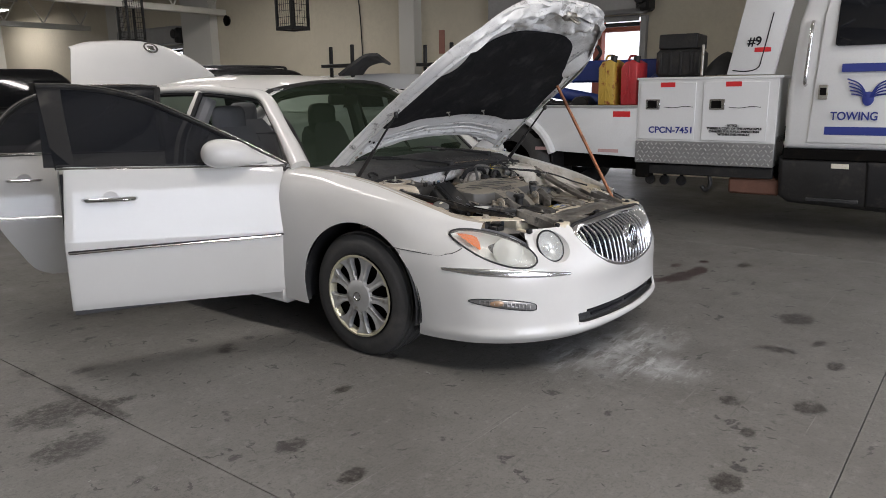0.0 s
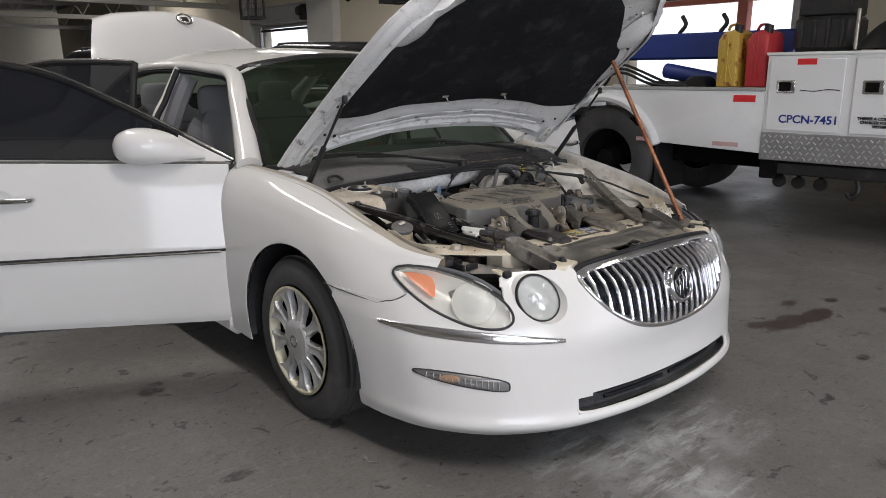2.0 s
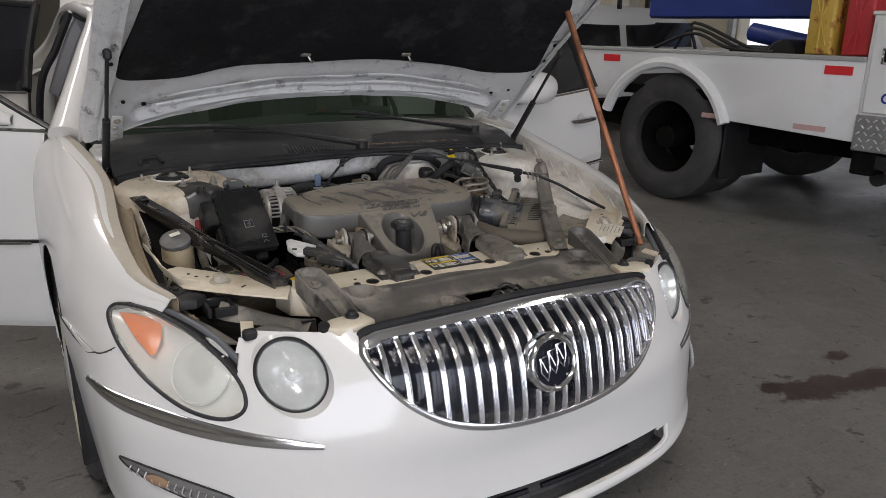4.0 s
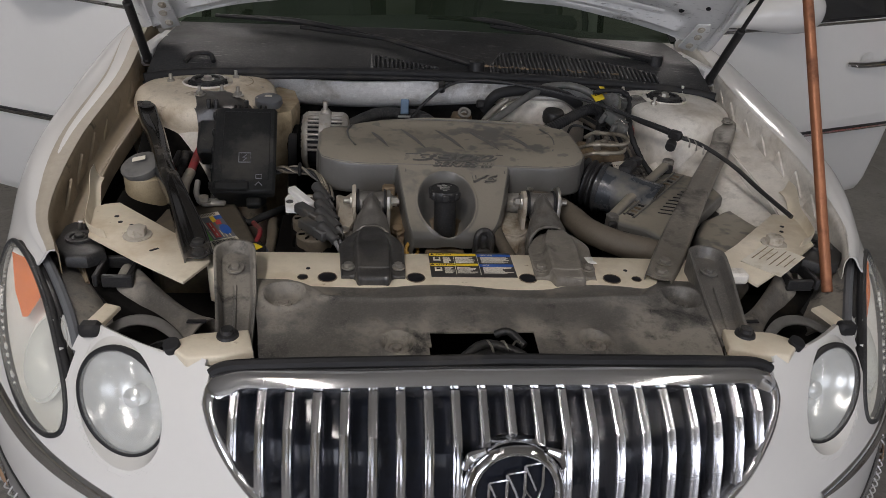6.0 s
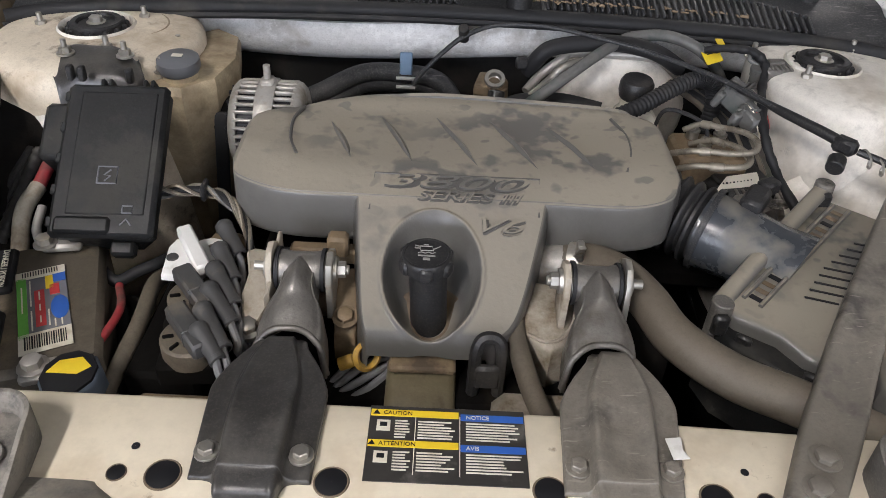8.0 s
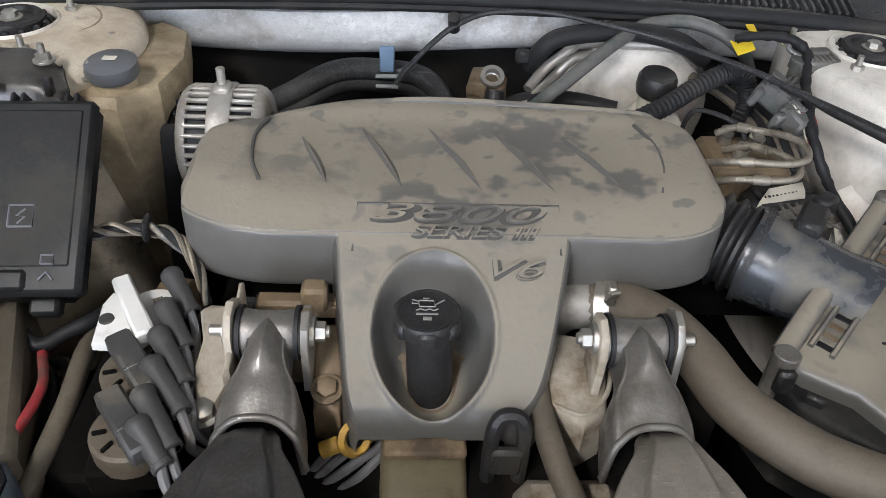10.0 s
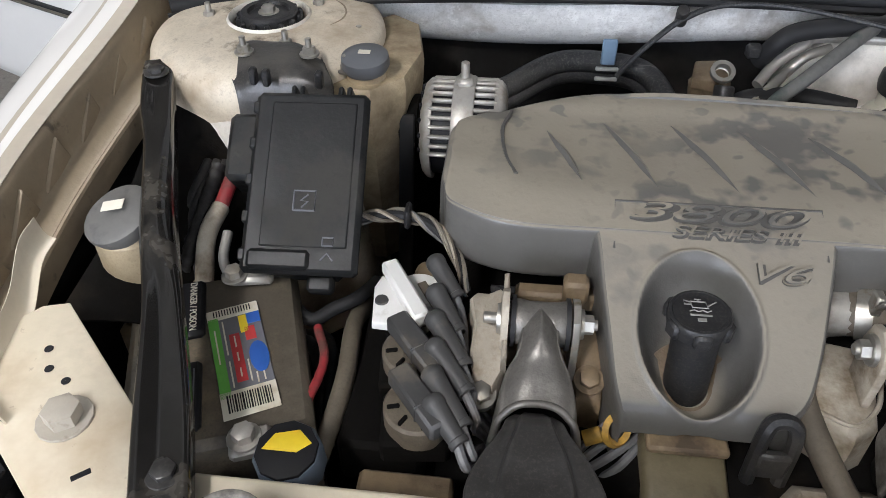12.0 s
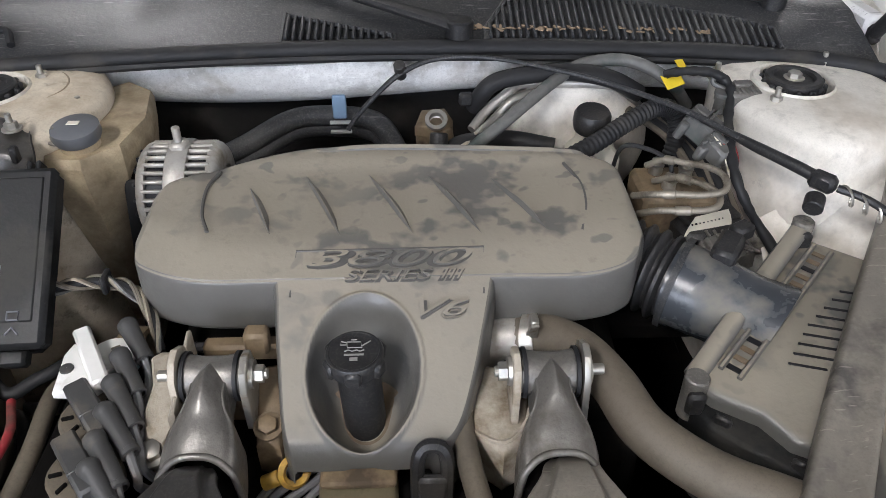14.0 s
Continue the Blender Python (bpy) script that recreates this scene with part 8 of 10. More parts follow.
for k, (cx_, cy_, h_) in enumerate(((-.0125, .030, .05), (-.0125, -.022, .036), (.006, -.022, .03), (.012, -.034, .014), (.019, -.034, .012), (-.003, .022, .016), (-.003, .0, .012), (-.003, -.022, .012), (-.022, .02, .05))):
    part("print_bar", Geo().box((0, 0, 0), (.0016, h_, .0006), .0001, bm_ @ Matrix.Translation((cx_, cy_, .0017))), M_PAPER, bl)
for k in range(18):
    part("barcode_bar", Geo().box((0, 0, 0), (.0011 if k % 3 else .0018, .022, .0006), .0001, bm_ @ Matrix.Translation((-.021 + k * .0025, -.059, .0017))), M_INK, bl)
    if k < 14:
        part("barcode_bar", Geo().box((0, 0, 0), (.0012, .009, .0006), .0001, bm_ @ Matrix.Translation((-.02 + k * .003, .069, .0017))), M_INK, bl)
part("vent_cover", Geo().box((0, 0, 0), (.032, .085, .012), .004, pose(-.566, -.425, .716, 0, 0, 20)).box((0, 0, 0), (.032, .085, .012), .004, pose(-.527, -.54, .716, 0, 0, 20)), M_INK, bat, "black vent cover")
for k in range(3):
    part("print_bar", Geo().box((0, 0, 0), (.0016, .055 - .012 * (k == 1), .0006), .0001, pose(-.533 + .007 * k, -.540 + .0025 * k, .7224, 0, 0, 20)), M_LGREY, bat)
for vx, vy, txt in ((-.566, -.425, "DANGER / POISON"),):
    words("cover_print", txt, .011, Matrix.Translation((vx - .012, vy + .034, .7228)) @ Matrix.Rotation(radians(-70), 4, "Z"), M_PAPER, bat, depth=.0003, width=.074)
part("battery_terminal", bolt(Geo().box((0, 0, 0), (.05, .022, .012), .004, pose(-.512, -.372, .722, 0, 0, 10)).tube([(-.535, -.378, .722), (-.548, -.36, .735), (-.55, -.33, .75)], .006), (-.530, -.378, .726), .010, .012), M_ALU, bat, "corroded terminal clamp")
part("battery_terminal", bolt(Geo().box((0, 0, 0), (.04, .03, .014), .004, pose(-.445, -.585, .718, 0, 0, 20)), (-.45, -.585, .724), .011, .012), M_ALU, bat)
cov_ = part("filler_cap", Geo().lathe([(-.026, .026), (-.022, .032), (.002, .0325), (.006, .030), (.006, .0001)], (-.405, -.597, .724), (-.05, -.1, 1), 10), M_SLATE, car, "slate blue eight-sided filler cap")
part("cap_disc", Geo().lathe([(.006, .0295), (.009, .029), (.010, .026), (.010, .0001)], (-.405, -.597, .724), (-.05, -.1, 1), 10), M_INK, cov_)
part("filler_neck", Geo().cyl((-.403, -.595, .64), (-.405, -.597, .70), .026), M_HOSE, cov_)
part("cover_sticker", Geo().prism([(-.022, -.004), (-.014, .012), (.008, .018), (.022, .006), (.010, -.004)], .0, .0012, .0004, lambda x, y, z: tuple(Matrix.Translation((-.405, -.597, .7345)) @ Matrix.Rotation(radians(5), 4, "X") @ Vector((x, y, z)))), M_YELLOW, cov_)
part("battery_tray", Geo().box((-.60, -.40, .66), (.10, .10, .08), .01), M_BROWN, bat)
tank = part("washer_tank", Geo().cyl((-.645, -.368, .62), (-.645, -.370, .785), .040, seg=24), M_TANK, car, "yellowed washer tank with a grey cap")
part("tank_cap", Geo().lathe([(-.012, .036), (.0, .040), (.005, .0395), (.009, .034), (.010, .0001)], (-.648, -.376, .800), (-.22, -.30, 1), 28), M_CAPD, tank, "grey washer cap")
part("cap_mark", Geo().box((0, 0, 0), (.026, .013, .0012), .0004, pose(-.650, -.378, .8168, 16, -12, 4)), M_PAPER, tank)
RES = ((-.480, -.10), (-.462, -.138), (-.412, -.142), (-.372, -.100), (-.358, -.02), (-.376, .072), (-.42, .105), (-.475, .06))
g = Geo()
ring_r = [[(-.425 + (x + .425) * k, -.02 + (y + .02) * k, z) for x, y in RES] for z, k in ((.50, .40), (.62, .60), (.72, .82), (.79, .97), (.822, 1.0), (.834, .95), (.836, .05))]
g.grid(np.array(ring_r), wrap=True)
res = part("coolant_reservoir", g, M_TANK, car, "brown-stained coolant reservoir", crease=28)
part("reservoir_neck", Geo().cyl((-.424, -.098, .79), (-.424, -.100, .852), .026), M_TANK, res)
part("reservoir_cap", Geo().lathe([(-.006, .029), (.0, .032), (.012, .031), (.016, .024), (.016, .0001)], (-.424, -.100, .852), (0, -.1, 1), 28), M_GREYP, res, "grey reservoir cap")
part("cap_mark", Geo().box((-.424, -.1015, .8695), (.016, .010, .001), .0003), M_PAPER, res)
bk = part("tower_bracket", Geo().grid(sheet([[(x0 + (x1 - x0) * f, y, z - .012 * (abs(f - .5) > .45)) for f in (0, .04, .25, .5, .75, .96, 1)] for x0, x1, y, z in ((-.612, -.488, -.085, .866), (-.610, -.485, -.095, .8745), (-.600, -.470, -.130, .874), (-.585, -.455, -.160, .870), (-.575, -.450, -.176, .855), (-.572, -.450, -.184, .80))], 40, 24)), M_BRKT, car, "dark mounting bracket on the tower", thick=.003)
for x, y in ((-.574, -.130), (-.489, -.128), (-.449, -.019), (-.448, -.107)):
    z = .875 if y < -.11 else .845
    part("stud_nut", bolt(Geo(), (x, y, z), .0085, .010).cyl((x, y, z + .008), (x, y, z + .022), .004, seg=10), M_STEEL, bk)
for x, y in ((-.545, -.185), (-.528, -.187), (-.462, -.187)):
    part("bracket_tooth", Geo().box((x, y, .873), (.009, .012, .021), .002), M_BLACK, bk)
# battery cable and harness beside the fuse box
part("red_cable", Geo().tube([(-.558, -.215, .79), (-.565, -.255, .775), (-.572, -.29, .755)], .009), M_REDW, car, "red battery cable")
part("taped_cable", Geo().tube([(-.572, -.29, .755), (-.578, -.33, .74), (-.575, -.37, .70)], .011), M_CASTP, car)
for k in range(3):
    part("cable", Geo().tube([(-.585 - .012 * k, -.22, .77), (-.60 - .01 * k, -.29, .74), (-.59 - .012 * k, -.36, .69), (-.56, -.38, .66)], .008), M_BLACK, car)
part("corrugated_loom", Geo().tube([(-.590 - .0007 * k, -.235 - .0055 * k, .775 - .003 * k) for k in range(26)], [.0105, .0085] * 13, n=52, seg=10), M_BLACK, car, "black corrugated loom")
part("red_cable", Geo().tube([(-.425, -.42, .70), (-.405, -.47, .705), (-.412, -.53, .70)], .005), M_REDW, car)
part("harness", Geo().tube([(-.47, -.38, .70), (-.44, -.40, .69), (-.415, -.385, .695), (-.39, -.37, .70), (-.375, -.33, .69)], .008), M_RUBBER, car, "black taped wiring harness")
part("heater_hose", Geo().tube([(-.385, -.34, .66), (-.388, -.40, .69), (-.382, -.48, .69), (-.392, -.56, .67), (-.42, -.62, .62)], .0105), M_HOSE, car, "dusty rubber hose")
g = Geo()
for k in range(5):
    g.tube([(-.60 + .03 * k, -.42 + .02 * k, .60), (-.5 + .02 * k, -.40, .64), (-.40, -.45 - .03 * k, .60)], .008)
part("loose_wiring", g, M_BLACK, car)

# coil packs and plug leads
part("coil_bracket", Geo().box((-.332, -.455, .660), (.085, .205, .06), .006), M_DARKBAY, car)
for k, (cx_, cy_, r_) in enumerate(((-.315, -.390, .027), (-.306, -.474, .034), (-.293, -.541, .034))):
    m_, mb = (M_CLOTHY, M_CLOTHY) if k == 0 else (M_HOSE, M_BOOT)
    coil = part("coil_pack", Geo().box((0, 0, 0), (.066, .062, .030), .004, pose(cx_ - .004, cy_, .705, 0, 0, 6)), M_DARKBAY, car, "white ignition coil" if k == 0 else "dusty ignition coil")
    part("coil_disc", Geo().lathe([(.0, r_), (.022, r_), (.0245, r_ - .003), (.0245, .0001)], (cx_, cy_, .715), (0, 0, 1), 32), m_, coil)
    if k == 0:
        part("coil_shield", Geo().prism([(-.362, -.398), (-.357, -.380), (-.336, -.384), (-.300, -.440), (-.312, -.454), (-.355, -.451)], .738, .748, .003), M_CLOTHY, coil, "white angled coil shield")
        part("coil_bridge", Geo().box((0, 0, 0), (.0190, .094, .016), .003, pose(-.3265, -.409, .753, 0, 0, 31)), M_CLOTHY, coil)
        part("disc_groove", Geo().box((0, 0, 0), (.010, .040, .002), .0006, pose(-.303, -.397, .7402, 0, 0, 31)), M_HOSE, coil)
        part("shield_clip", Geo().lathe([(0, .0075), (.002, .007), (.002, .0001)], (-.350, -.420, .748), (0, 0, 1), 14), M_BOOT, coil)
        continue
    part("coil_bridge", Geo().box((0, 0, 0), (.0235, .080, .020), .003, pose(cx_ + .001, cy_ - .005, .751, 0, 0, 39)), mb, coil)
    part("bridge_rib", Geo().box((0, 0, 0), (.0245, .003, .021), .001, pose(cx_ + .008, cy_ - .014, .7512, 0, 0, 39)), mb, coil)
    for j in range(8):
        a = radians(-30 + 45 * j)
        part("coil_rib", Geo().box((0, 0, 0), (.0035, .012, .005), .001, Matrix.Translation((cx_ + (r_ - .010) * math.cos(a), cy_ + (r_ - .010) * math.sin(a), .7405)) @ Matrix.Rotation(a + 1.57, 4, "Z")), M_DARKBAY, coil)
part("coil_base", Geo().box((-.300, -.596, .672), (.090, .034, .035), .004), M_BROWN, car, "grimy coil base plate")
for j in range(7):
    part("base_fin", Geo().box((-.336 + .012 * j, -.614, .690), (.005, .006, .006), .001), M_HOSE, car)
BOOTS = (((-.300, -.366), (-.272, -.405)), ((-.294, -.412), (-.266, -.453)), ((-.290, -.450), (-.256, -.497)), ((-.286, -.487), (-.251, -.528)), ((-.284, -.521), (-.250, -.566)), ((-.279, -.553), (-.252, -.584)))
for k, ((xa, ya), (xb, yb_)) in enumerate(BOOTS):
    b0, b1 = vec(xa, ya, .760), vec(xb, yb_, .748)
    bt = part("plug_boot", Geo().cyl(b0, b1, .0108, .0086, seg=16).lathe([(-.004, .0001), (-.004, .008), (-.001, .0108), (.005, .0114), (.008, .0108)], b0, b1 - b0, 16), M_BOOT, car, "grey-black plug boot")
    part("boot_collar", Geo().lathe([(-.002, .0084), (-.001, .0098), (.004, .0096), (.005, .0070)], b1, b1 - b0, 14), M_BOOT, bt)
    e = vec(-.228 + .003 * k, -.505 - .012 * k, .690)
    part("plug_lead", Geo().tube([tuple(b1 - (b1 - b0) * .1), tuple(b1 + (b1 - b0) * .45 + vec(-.004, -.004, -.003)), tuple((b1 + e) / 2 + vec(-.004, -.016, .004)), tuple(e), (-.14 + .01 * k, -.54 - .01 * k, .63)], .0046, n=34, seg=8), M_WIRE, car, "grey plug lead")
for k in range(4):
    part("plug_lead", Geo().tube([(-.17, -.545 - .006 * k, .625), (-.13, -.515 - .012 * k, .668 - .006 * k), (-.095, -.488 - .014 * k, .678 - .006 * k), (-.05, -.47, .66)], .0048, n=20, seg=8), M_WIRE, car)

# engine mounts with their steel brackets bolted to the crossbar
for s, x0, yb, zb in ((-1, -.184, -.452, .766), (1, .160, -.466, .776)):
    m_ = M_BRKT if s < 0 else M_BRACER
    cols_ = (-1, -.96, -.75, -.58, -.48, -.3, 0, .3, .48, .58, .75, .96, 1)
    rows = []
    for i, (y, w, z, pl, ridge) in enumerate(((-.545, .018, .742, .004, .3), (-.560, .026, .754, .007, .5), (-.578, .031, .762, .010, .7), (-.605, .046, .765, .011, .9), (-.632, .057, .765, .011, 1), (-.655, .0575, .764, .015, 1), (-.69, .056, .763, .018, 1), (-.730, .0545, .761, .017, 1), (-.736, .0545, .759, .016, 1))):
        xc = x0 + (.009 if s > 0 else .002) * (-.65 - y) / -.09 * (1 if s > 0 else -1)
        rows.append([(xc + w * f, y, z + (pl if abs(f) < .5 else pl * .25 if abs(f) < .6 else 0) - (.006 if abs(f) == 1 else 0)) for f in cols_])
    xc = x0 + (-.006 if s > 0 else .002)
    rows.append([(xc + .054 * f, -.736 - (.019 if abs(f) < .5 else .004 if abs(f) < .6 else 0), .757 + (.012 if abs(f) < .5 else -.001)) for f in cols_])
    rows.append([(xc + .053 * f, -.736 - (.021 if abs(f) < .5 else .004 if abs(f) < .6 else 0), .752) for f in cols_])
    A = sheet(rows, 110, 90)
    rb = random.Random(12 + s)
    dents = [(x0 + rb.uniform(-.04, .04), rb.uniform(-.72, -.60), rb.uniform(.008, .016), rb.uniform(-.0025, .002)) for k in range(9)]
    for p in A.reshape(-1, 3):
        for dx, dy, dr, dh in dents:
            p[2] += dh * math.exp(-((p[0] - dx) ** 2 + (p[1] - dy) ** 2) / dr ** 2)
        if s > 0:
            # the pressed tear-shaped hollow of this bracket
            p[2] -= .007 * math.exp(-((p[0] - x0 + .002) / .020) ** 4 - ((p[1] + .685) / .040) ** 4)
    br = part("mount_bracket", Geo().grid(A), m_, car, "black pressed mount bracket" if s < 0 else "dusty pressed mount bracket", thick=.003)
    for dx, dy in ((-.0425, -.712), (.0425, -.712)):
        part("bracket_bolt", bolt(Geo(), (xc + dx, dy, .763), .0078, .008), M_STEEL if s < 0 else M_BRACER, br)
    if s > 0:
        part("torn_sticker", Geo().prism([(.197, -.678), (.213, -.676), (.211, -.690), (.216, -.700), (.200, -.702)], .768, .7686, .0002), M_CLOTHY, br, "torn white sticker scrap")
    # torque strut: a ridged arm that flares into an open cup
    rows = []
    for dy, w, h, dz, sharp in ((.016, .017, .014, -.006, 1), (-.012, .021, .024, .002, 1.2), (-.032, .022, .026, .000, 1.3), (-.046, .027, .028, -.008, 1.6), (-.058, .036, .031, -.020, 2.2), (-.074, .0415, .034, -.030, 2.6), (-.092, .042, .034, -.040, 2.8)):
        rows.append([(x0 + w * f, yb + dy - .012 * abs(f) ** 3 * (dy < -.07), zb + dz + h * (1 - abs(f) ** sharp) - (.03 if abs(f) > .99 else 0)) for f in np.linspace(-1, 1, 15)])
    fk = part("torque_strut", Geo().grid(sheet(rows, 60, 60)), M_STRUT, car, "worn steel torque strut", thick=.005)
    part("cup_rim", Geo().tube([(x0 + .042 * f, yb - .093 - .012 * abs(f) ** 3, zb - .042 + .035 * (1 - abs(f) ** 2.8) - (.02 if abs(f) > .99 else 0)) for f in np.linspace(-1, 1, 15)], .0036, n=50, seg=10), M_STRUT, fk)
    part("strut_cup", Geo().lathe([(-.03, .036), (-.004, .036), (-.004, .0001)], (x0, yb - .080, zb - .050), (0, 0, 1), 24), M_DARKBAY, fk)
    part("rubber_bush", Geo().lathe([(-.030, .0001), (-.030, .0195), (-.024, .0225), (-.012, .0205), (.012, .0205), (.024, .0225), (.030, .0195), (.030, .0001)], (x0, yb, zb), (1, 0, 0), 28), M_STRUT, fk)
    for q in (-1, 1):
        ear = [(.026, -.040), (.030, -.005), (.022, .022), (.004, .034), (-.012, .031), (-.024, .016), (-.027, -.010), (-.032, -.055), (.018, -.058)] if q * s > 0 else [(.020, -.055), (.024, -.004), (.017, .019), (0, .026), (-.017, .019), (-.024, -.002), (-.022, -.055)]
        part("fork_plate", Geo().prism([(yb + a, zb + b) for a, b in ear], x0 + q * .031, x0 + q * .0385, .0018, lambda a, b, c: (c, a, b)), M_CASTP if q < 0 else M_STEEL, fk, "pale mount plate")
        part("plate_washer", Geo().lathe([(0, .0001), (0, .0155), (q * .004, .0145), (q * .004, .0001)], (x0 + q * .0385, yb, zb + .002), (1, 0, 0), 20), M_STEEL, fk)
        part("bush_lip", Geo().lathe([(-.002, .018), (-.002, .0255), (.002, .0255), (.002, .018)], (x0 + q * .0265, yb, zb), (1, 0, 0), 28), M_RUBBER, fk)
    part("mount_bolt", Geo().cyl((x0 - .056, yb, zb + .002), (x0 + .056, yb, zb + .002), .0056).lathe([(0, .0001), (0, .0098), (.009, .0098), (.009, .0001)], (x0 - s * .052, yb, zb + .002), (s, 0, 0), 6), M_STEEL, fk)
arm_z = lambda x, y, z: (x, y, z - .30 * max(0, -.43 - y) - .006 * math.cos((x + .237) * 160))
arm = part("mount_casting", Geo().prism([(-.256, -.424), (-.250, -.412), (-.238, -.404), (-.224, -.404), (-.219, -.412), (-.218, -.455), (-.217, -.500), (-.226, -.514), (-.244, -.512), (-.251, -.480), (-.249, -.450)], .64, .764, .007, arm_z), M_CASTP, car, "pale cast mount arm")
part("arm_web", Geo().prism([(-.222, -.400), (-.2165, -.400), (-.2145, -.495), (-.220, -.500)], .66, .776, .002, arm_z), M_CASTP, arm)
part("casting_bolt", bolt(Geo().cyl((-.237, -.512, .718), (-.237, -.5135, .726), .0145, seg=20), (-.237, -.5135, .726), .0105, .011, (0, -.3, 1)), M_STEEL, arm)
part("mount_casting", Geo().prism([(-.150, -.412), (-.116, -.405), (-.110, -.45), (-.118, -.492), (-.144, -.488)], .62, .740, .008, lambda x, y, z: (x, y, z - .5 * max(0, -.42 - y))), M_BROWN, car, "rusty mount arm")
part("casting_bolt", bolt(Geo(), (-.131, -.476, .715), .0105, .009, (0, -.3, 1)), M_BROWN, car)
part("casting_beam", Geo().box((-.160, -.392, .745), (.10, .020, .022), .004).box((-.148, -.400, .765), (.026, .022, .030), .004), M_BROWN, car, "brown dusty casting beam")
part("mount_casting", Geo().prism([(.092, -.408), (.140, -.418), (.148, -.445), (.136, -.505), (.112, -.520), (.080, -.492), (.084, -.44)], .60, .733, .008, lambda x, y, z: (x, y, z - .25 * max(0, -.46 - y))), M_CASTP, car, "pale cast mount arm")
part("casting_edge", Geo().tube([(.080, -.493, .722), (.112, -.508, .722), (.136, -.490, .727), (.146, -.462, .733)], .0025, n=20, seg=6), M_CASTP, car)
part("lower_casting", Geo().box((.095, -.58, .665), (.10, .07, .05), .015), M_CASTP, car, "pale dusty casting")
part("lower_hose", Geo().tube([(.073, -.42, .735), (.072, -.49, .720), (.083, -.56, .712), (.105, -.625, .700)], .0125, n=30, seg=12), M_HOSE, car, "dusty small hose")
part("hose_tab", Geo().box((0, 0, 0), (.010, .004, .026), .001, pose(.152, -.402, .772, 30, 0, 12)), M_STEEL, car)

# below and in front of the engine: dipstick, exhaust shield, brown castings
part("dipstick_ring", Geo().lathe([(-.0045, .014), (0, .0185), (.0045, .014), (0, .0095), (-.0045, .014)], (-.102, -.512, .690), (.5, -.7, .5), 24).cyl((-.117, -.517, .688), (-.134, -.520, .682), .008), M_YELLOWD, car, "yellow dipstick ring")
part("heat_shield", Geo().prism([(-.078, -.502), (.004, -.502), (.004, -.575), (-.006, -.590), (-.066, -.590), (-.078, -.575)], .58, .686, .010, lambda x, y, z: (x, y, z - .25 * max(0, -.50 - y))), M_OLIVE, car, "grimy olive casting below the cover")
part("casting_lip", Geo().box((-.036, -.520, .689), (.078, .024, .010), .003), M_BROWN, car, "tan dusty lip of the casting")
part("lifting_eye", Geo().tube([(.024, -.532, .66), (.025, -.530, .722), (.032, -.525, .738), (.047, -.525, .738), (.054, -.530, .722), (.054, -.532, .66)], .0075, n=40, seg=8).box((.039, -.535, .690), (.032, .012, .034), .004), M_BLACK, car, "black lifting eye")
# block kept near-black, so shade under the cover is coloured in
part("engine_block", Geo().box((0, -.30, .50), (.56, .36, .36), .03).box((-.03, -.50, .54), (.50, .16, .24), .03), M_DARKBAY, car, "grimy engine block, darkened as in shade")
part("rocker_cover", Geo().tube([(-.26, -.40, .675), (.12, -.41, .675)], .035), M_BROWN, car)
part("corrugated_sleeve", Geo().tube([(-.235 + .004 * k, -.372, .728 + (.0012 if k % 2 else 0)) for k in range(24)], [.007, .0055] * 12, n=48, seg=8), M_BLACK, car, "black corrugated sleeve")
part("connector", Geo().box((-.235, -.382, .718), (.022, .016, .014), .004), mat("blue_connector", (0.06, 0.30, 0.48), 0.4), car, "blue plug connector")
LP = cr([(-.415, -.318, .770), (-.386, -.314, .772), (-.358, -.306, .772), (-.326, -.308, .770), (-.300, -.322, .764), (-.276, -.352, .752), (-.262, -.385, .735)], 60)
loom_ = part("rear_harness", Geo().tube([tuple(p) for p in LP], .0052, n=80, seg=8), M_RUBBER, car, "frayed braided wiring loom")
for k, mm in enumerate((M_BRAID, M_HOSE, M_BRAID, M_LOOM, M_BRAID, M_BRAID, M_HOSE, M_CASTP)):
    part("loom_strand", Geo().tube([tuple(p + vec(.002 * math.sin(i * .21 + k), .0072 * math.cos(i * .21 + k * .785), .0072 * math.sin(i * .21 + k * .785))) for i, p in enumerate(LP[3 * (k % 3):])], .0021, seg=6), mm, loom_)
part("loom_clip", Geo().box((-.338, -.308, .774), (.007, .026, .024), .003), M_BLACK, loom_)
part("loom_bracket", Geo().cyl((-.325, -.345, .70), (-.29, -.35, .70), .03), M_BROWN, car)

# upper radiator hose, thermostat
part("radiator_hose", Geo().tube([(.145, -.365, .728), (.178, -.378, .738), (.210, -.408, .742), (.234, -.455, .742), (.254, -.512, .740), (.304, -.565, .738), (.374, -.602, .736), (.46, -.64, .72), (.52, -.67, .69)], .0250, n=60, seg=16), M_HOSE, car, "dusty upper radiator hose")
part("hose_clamp", Geo().lathe([(-.008, .026), (-.008, .0275), (.008, .0275), (.008, .026)], (.158, -.370, .732), (1, -.35, .25), 24).box((.156, -.385, .762), (.010, .016, .024), .002), M_STEEL, car, "spring hose clamp")
part("thermostat_neck", Geo().tube([(.09, -.37, .71), (.115, -.362, .722), (.15, -.366, .729)], [.030, .028, .024], n=14, seg=14), M_ALU, car, "cast thermostat neck")

# intake: ribbed duct, mass-air pipe and air box
P = cr([(.275, -.235, .742), (.31, -.255, .740), (.35, -.285, .736)], 25)
part("intake_bellows", Geo().tube([tuple(p) for p in P], [.056 if k % 4 < 2 else .048 for k in range(25)], n=50, seg=24), M_BLACK, car, "ribbed black intake bellows")
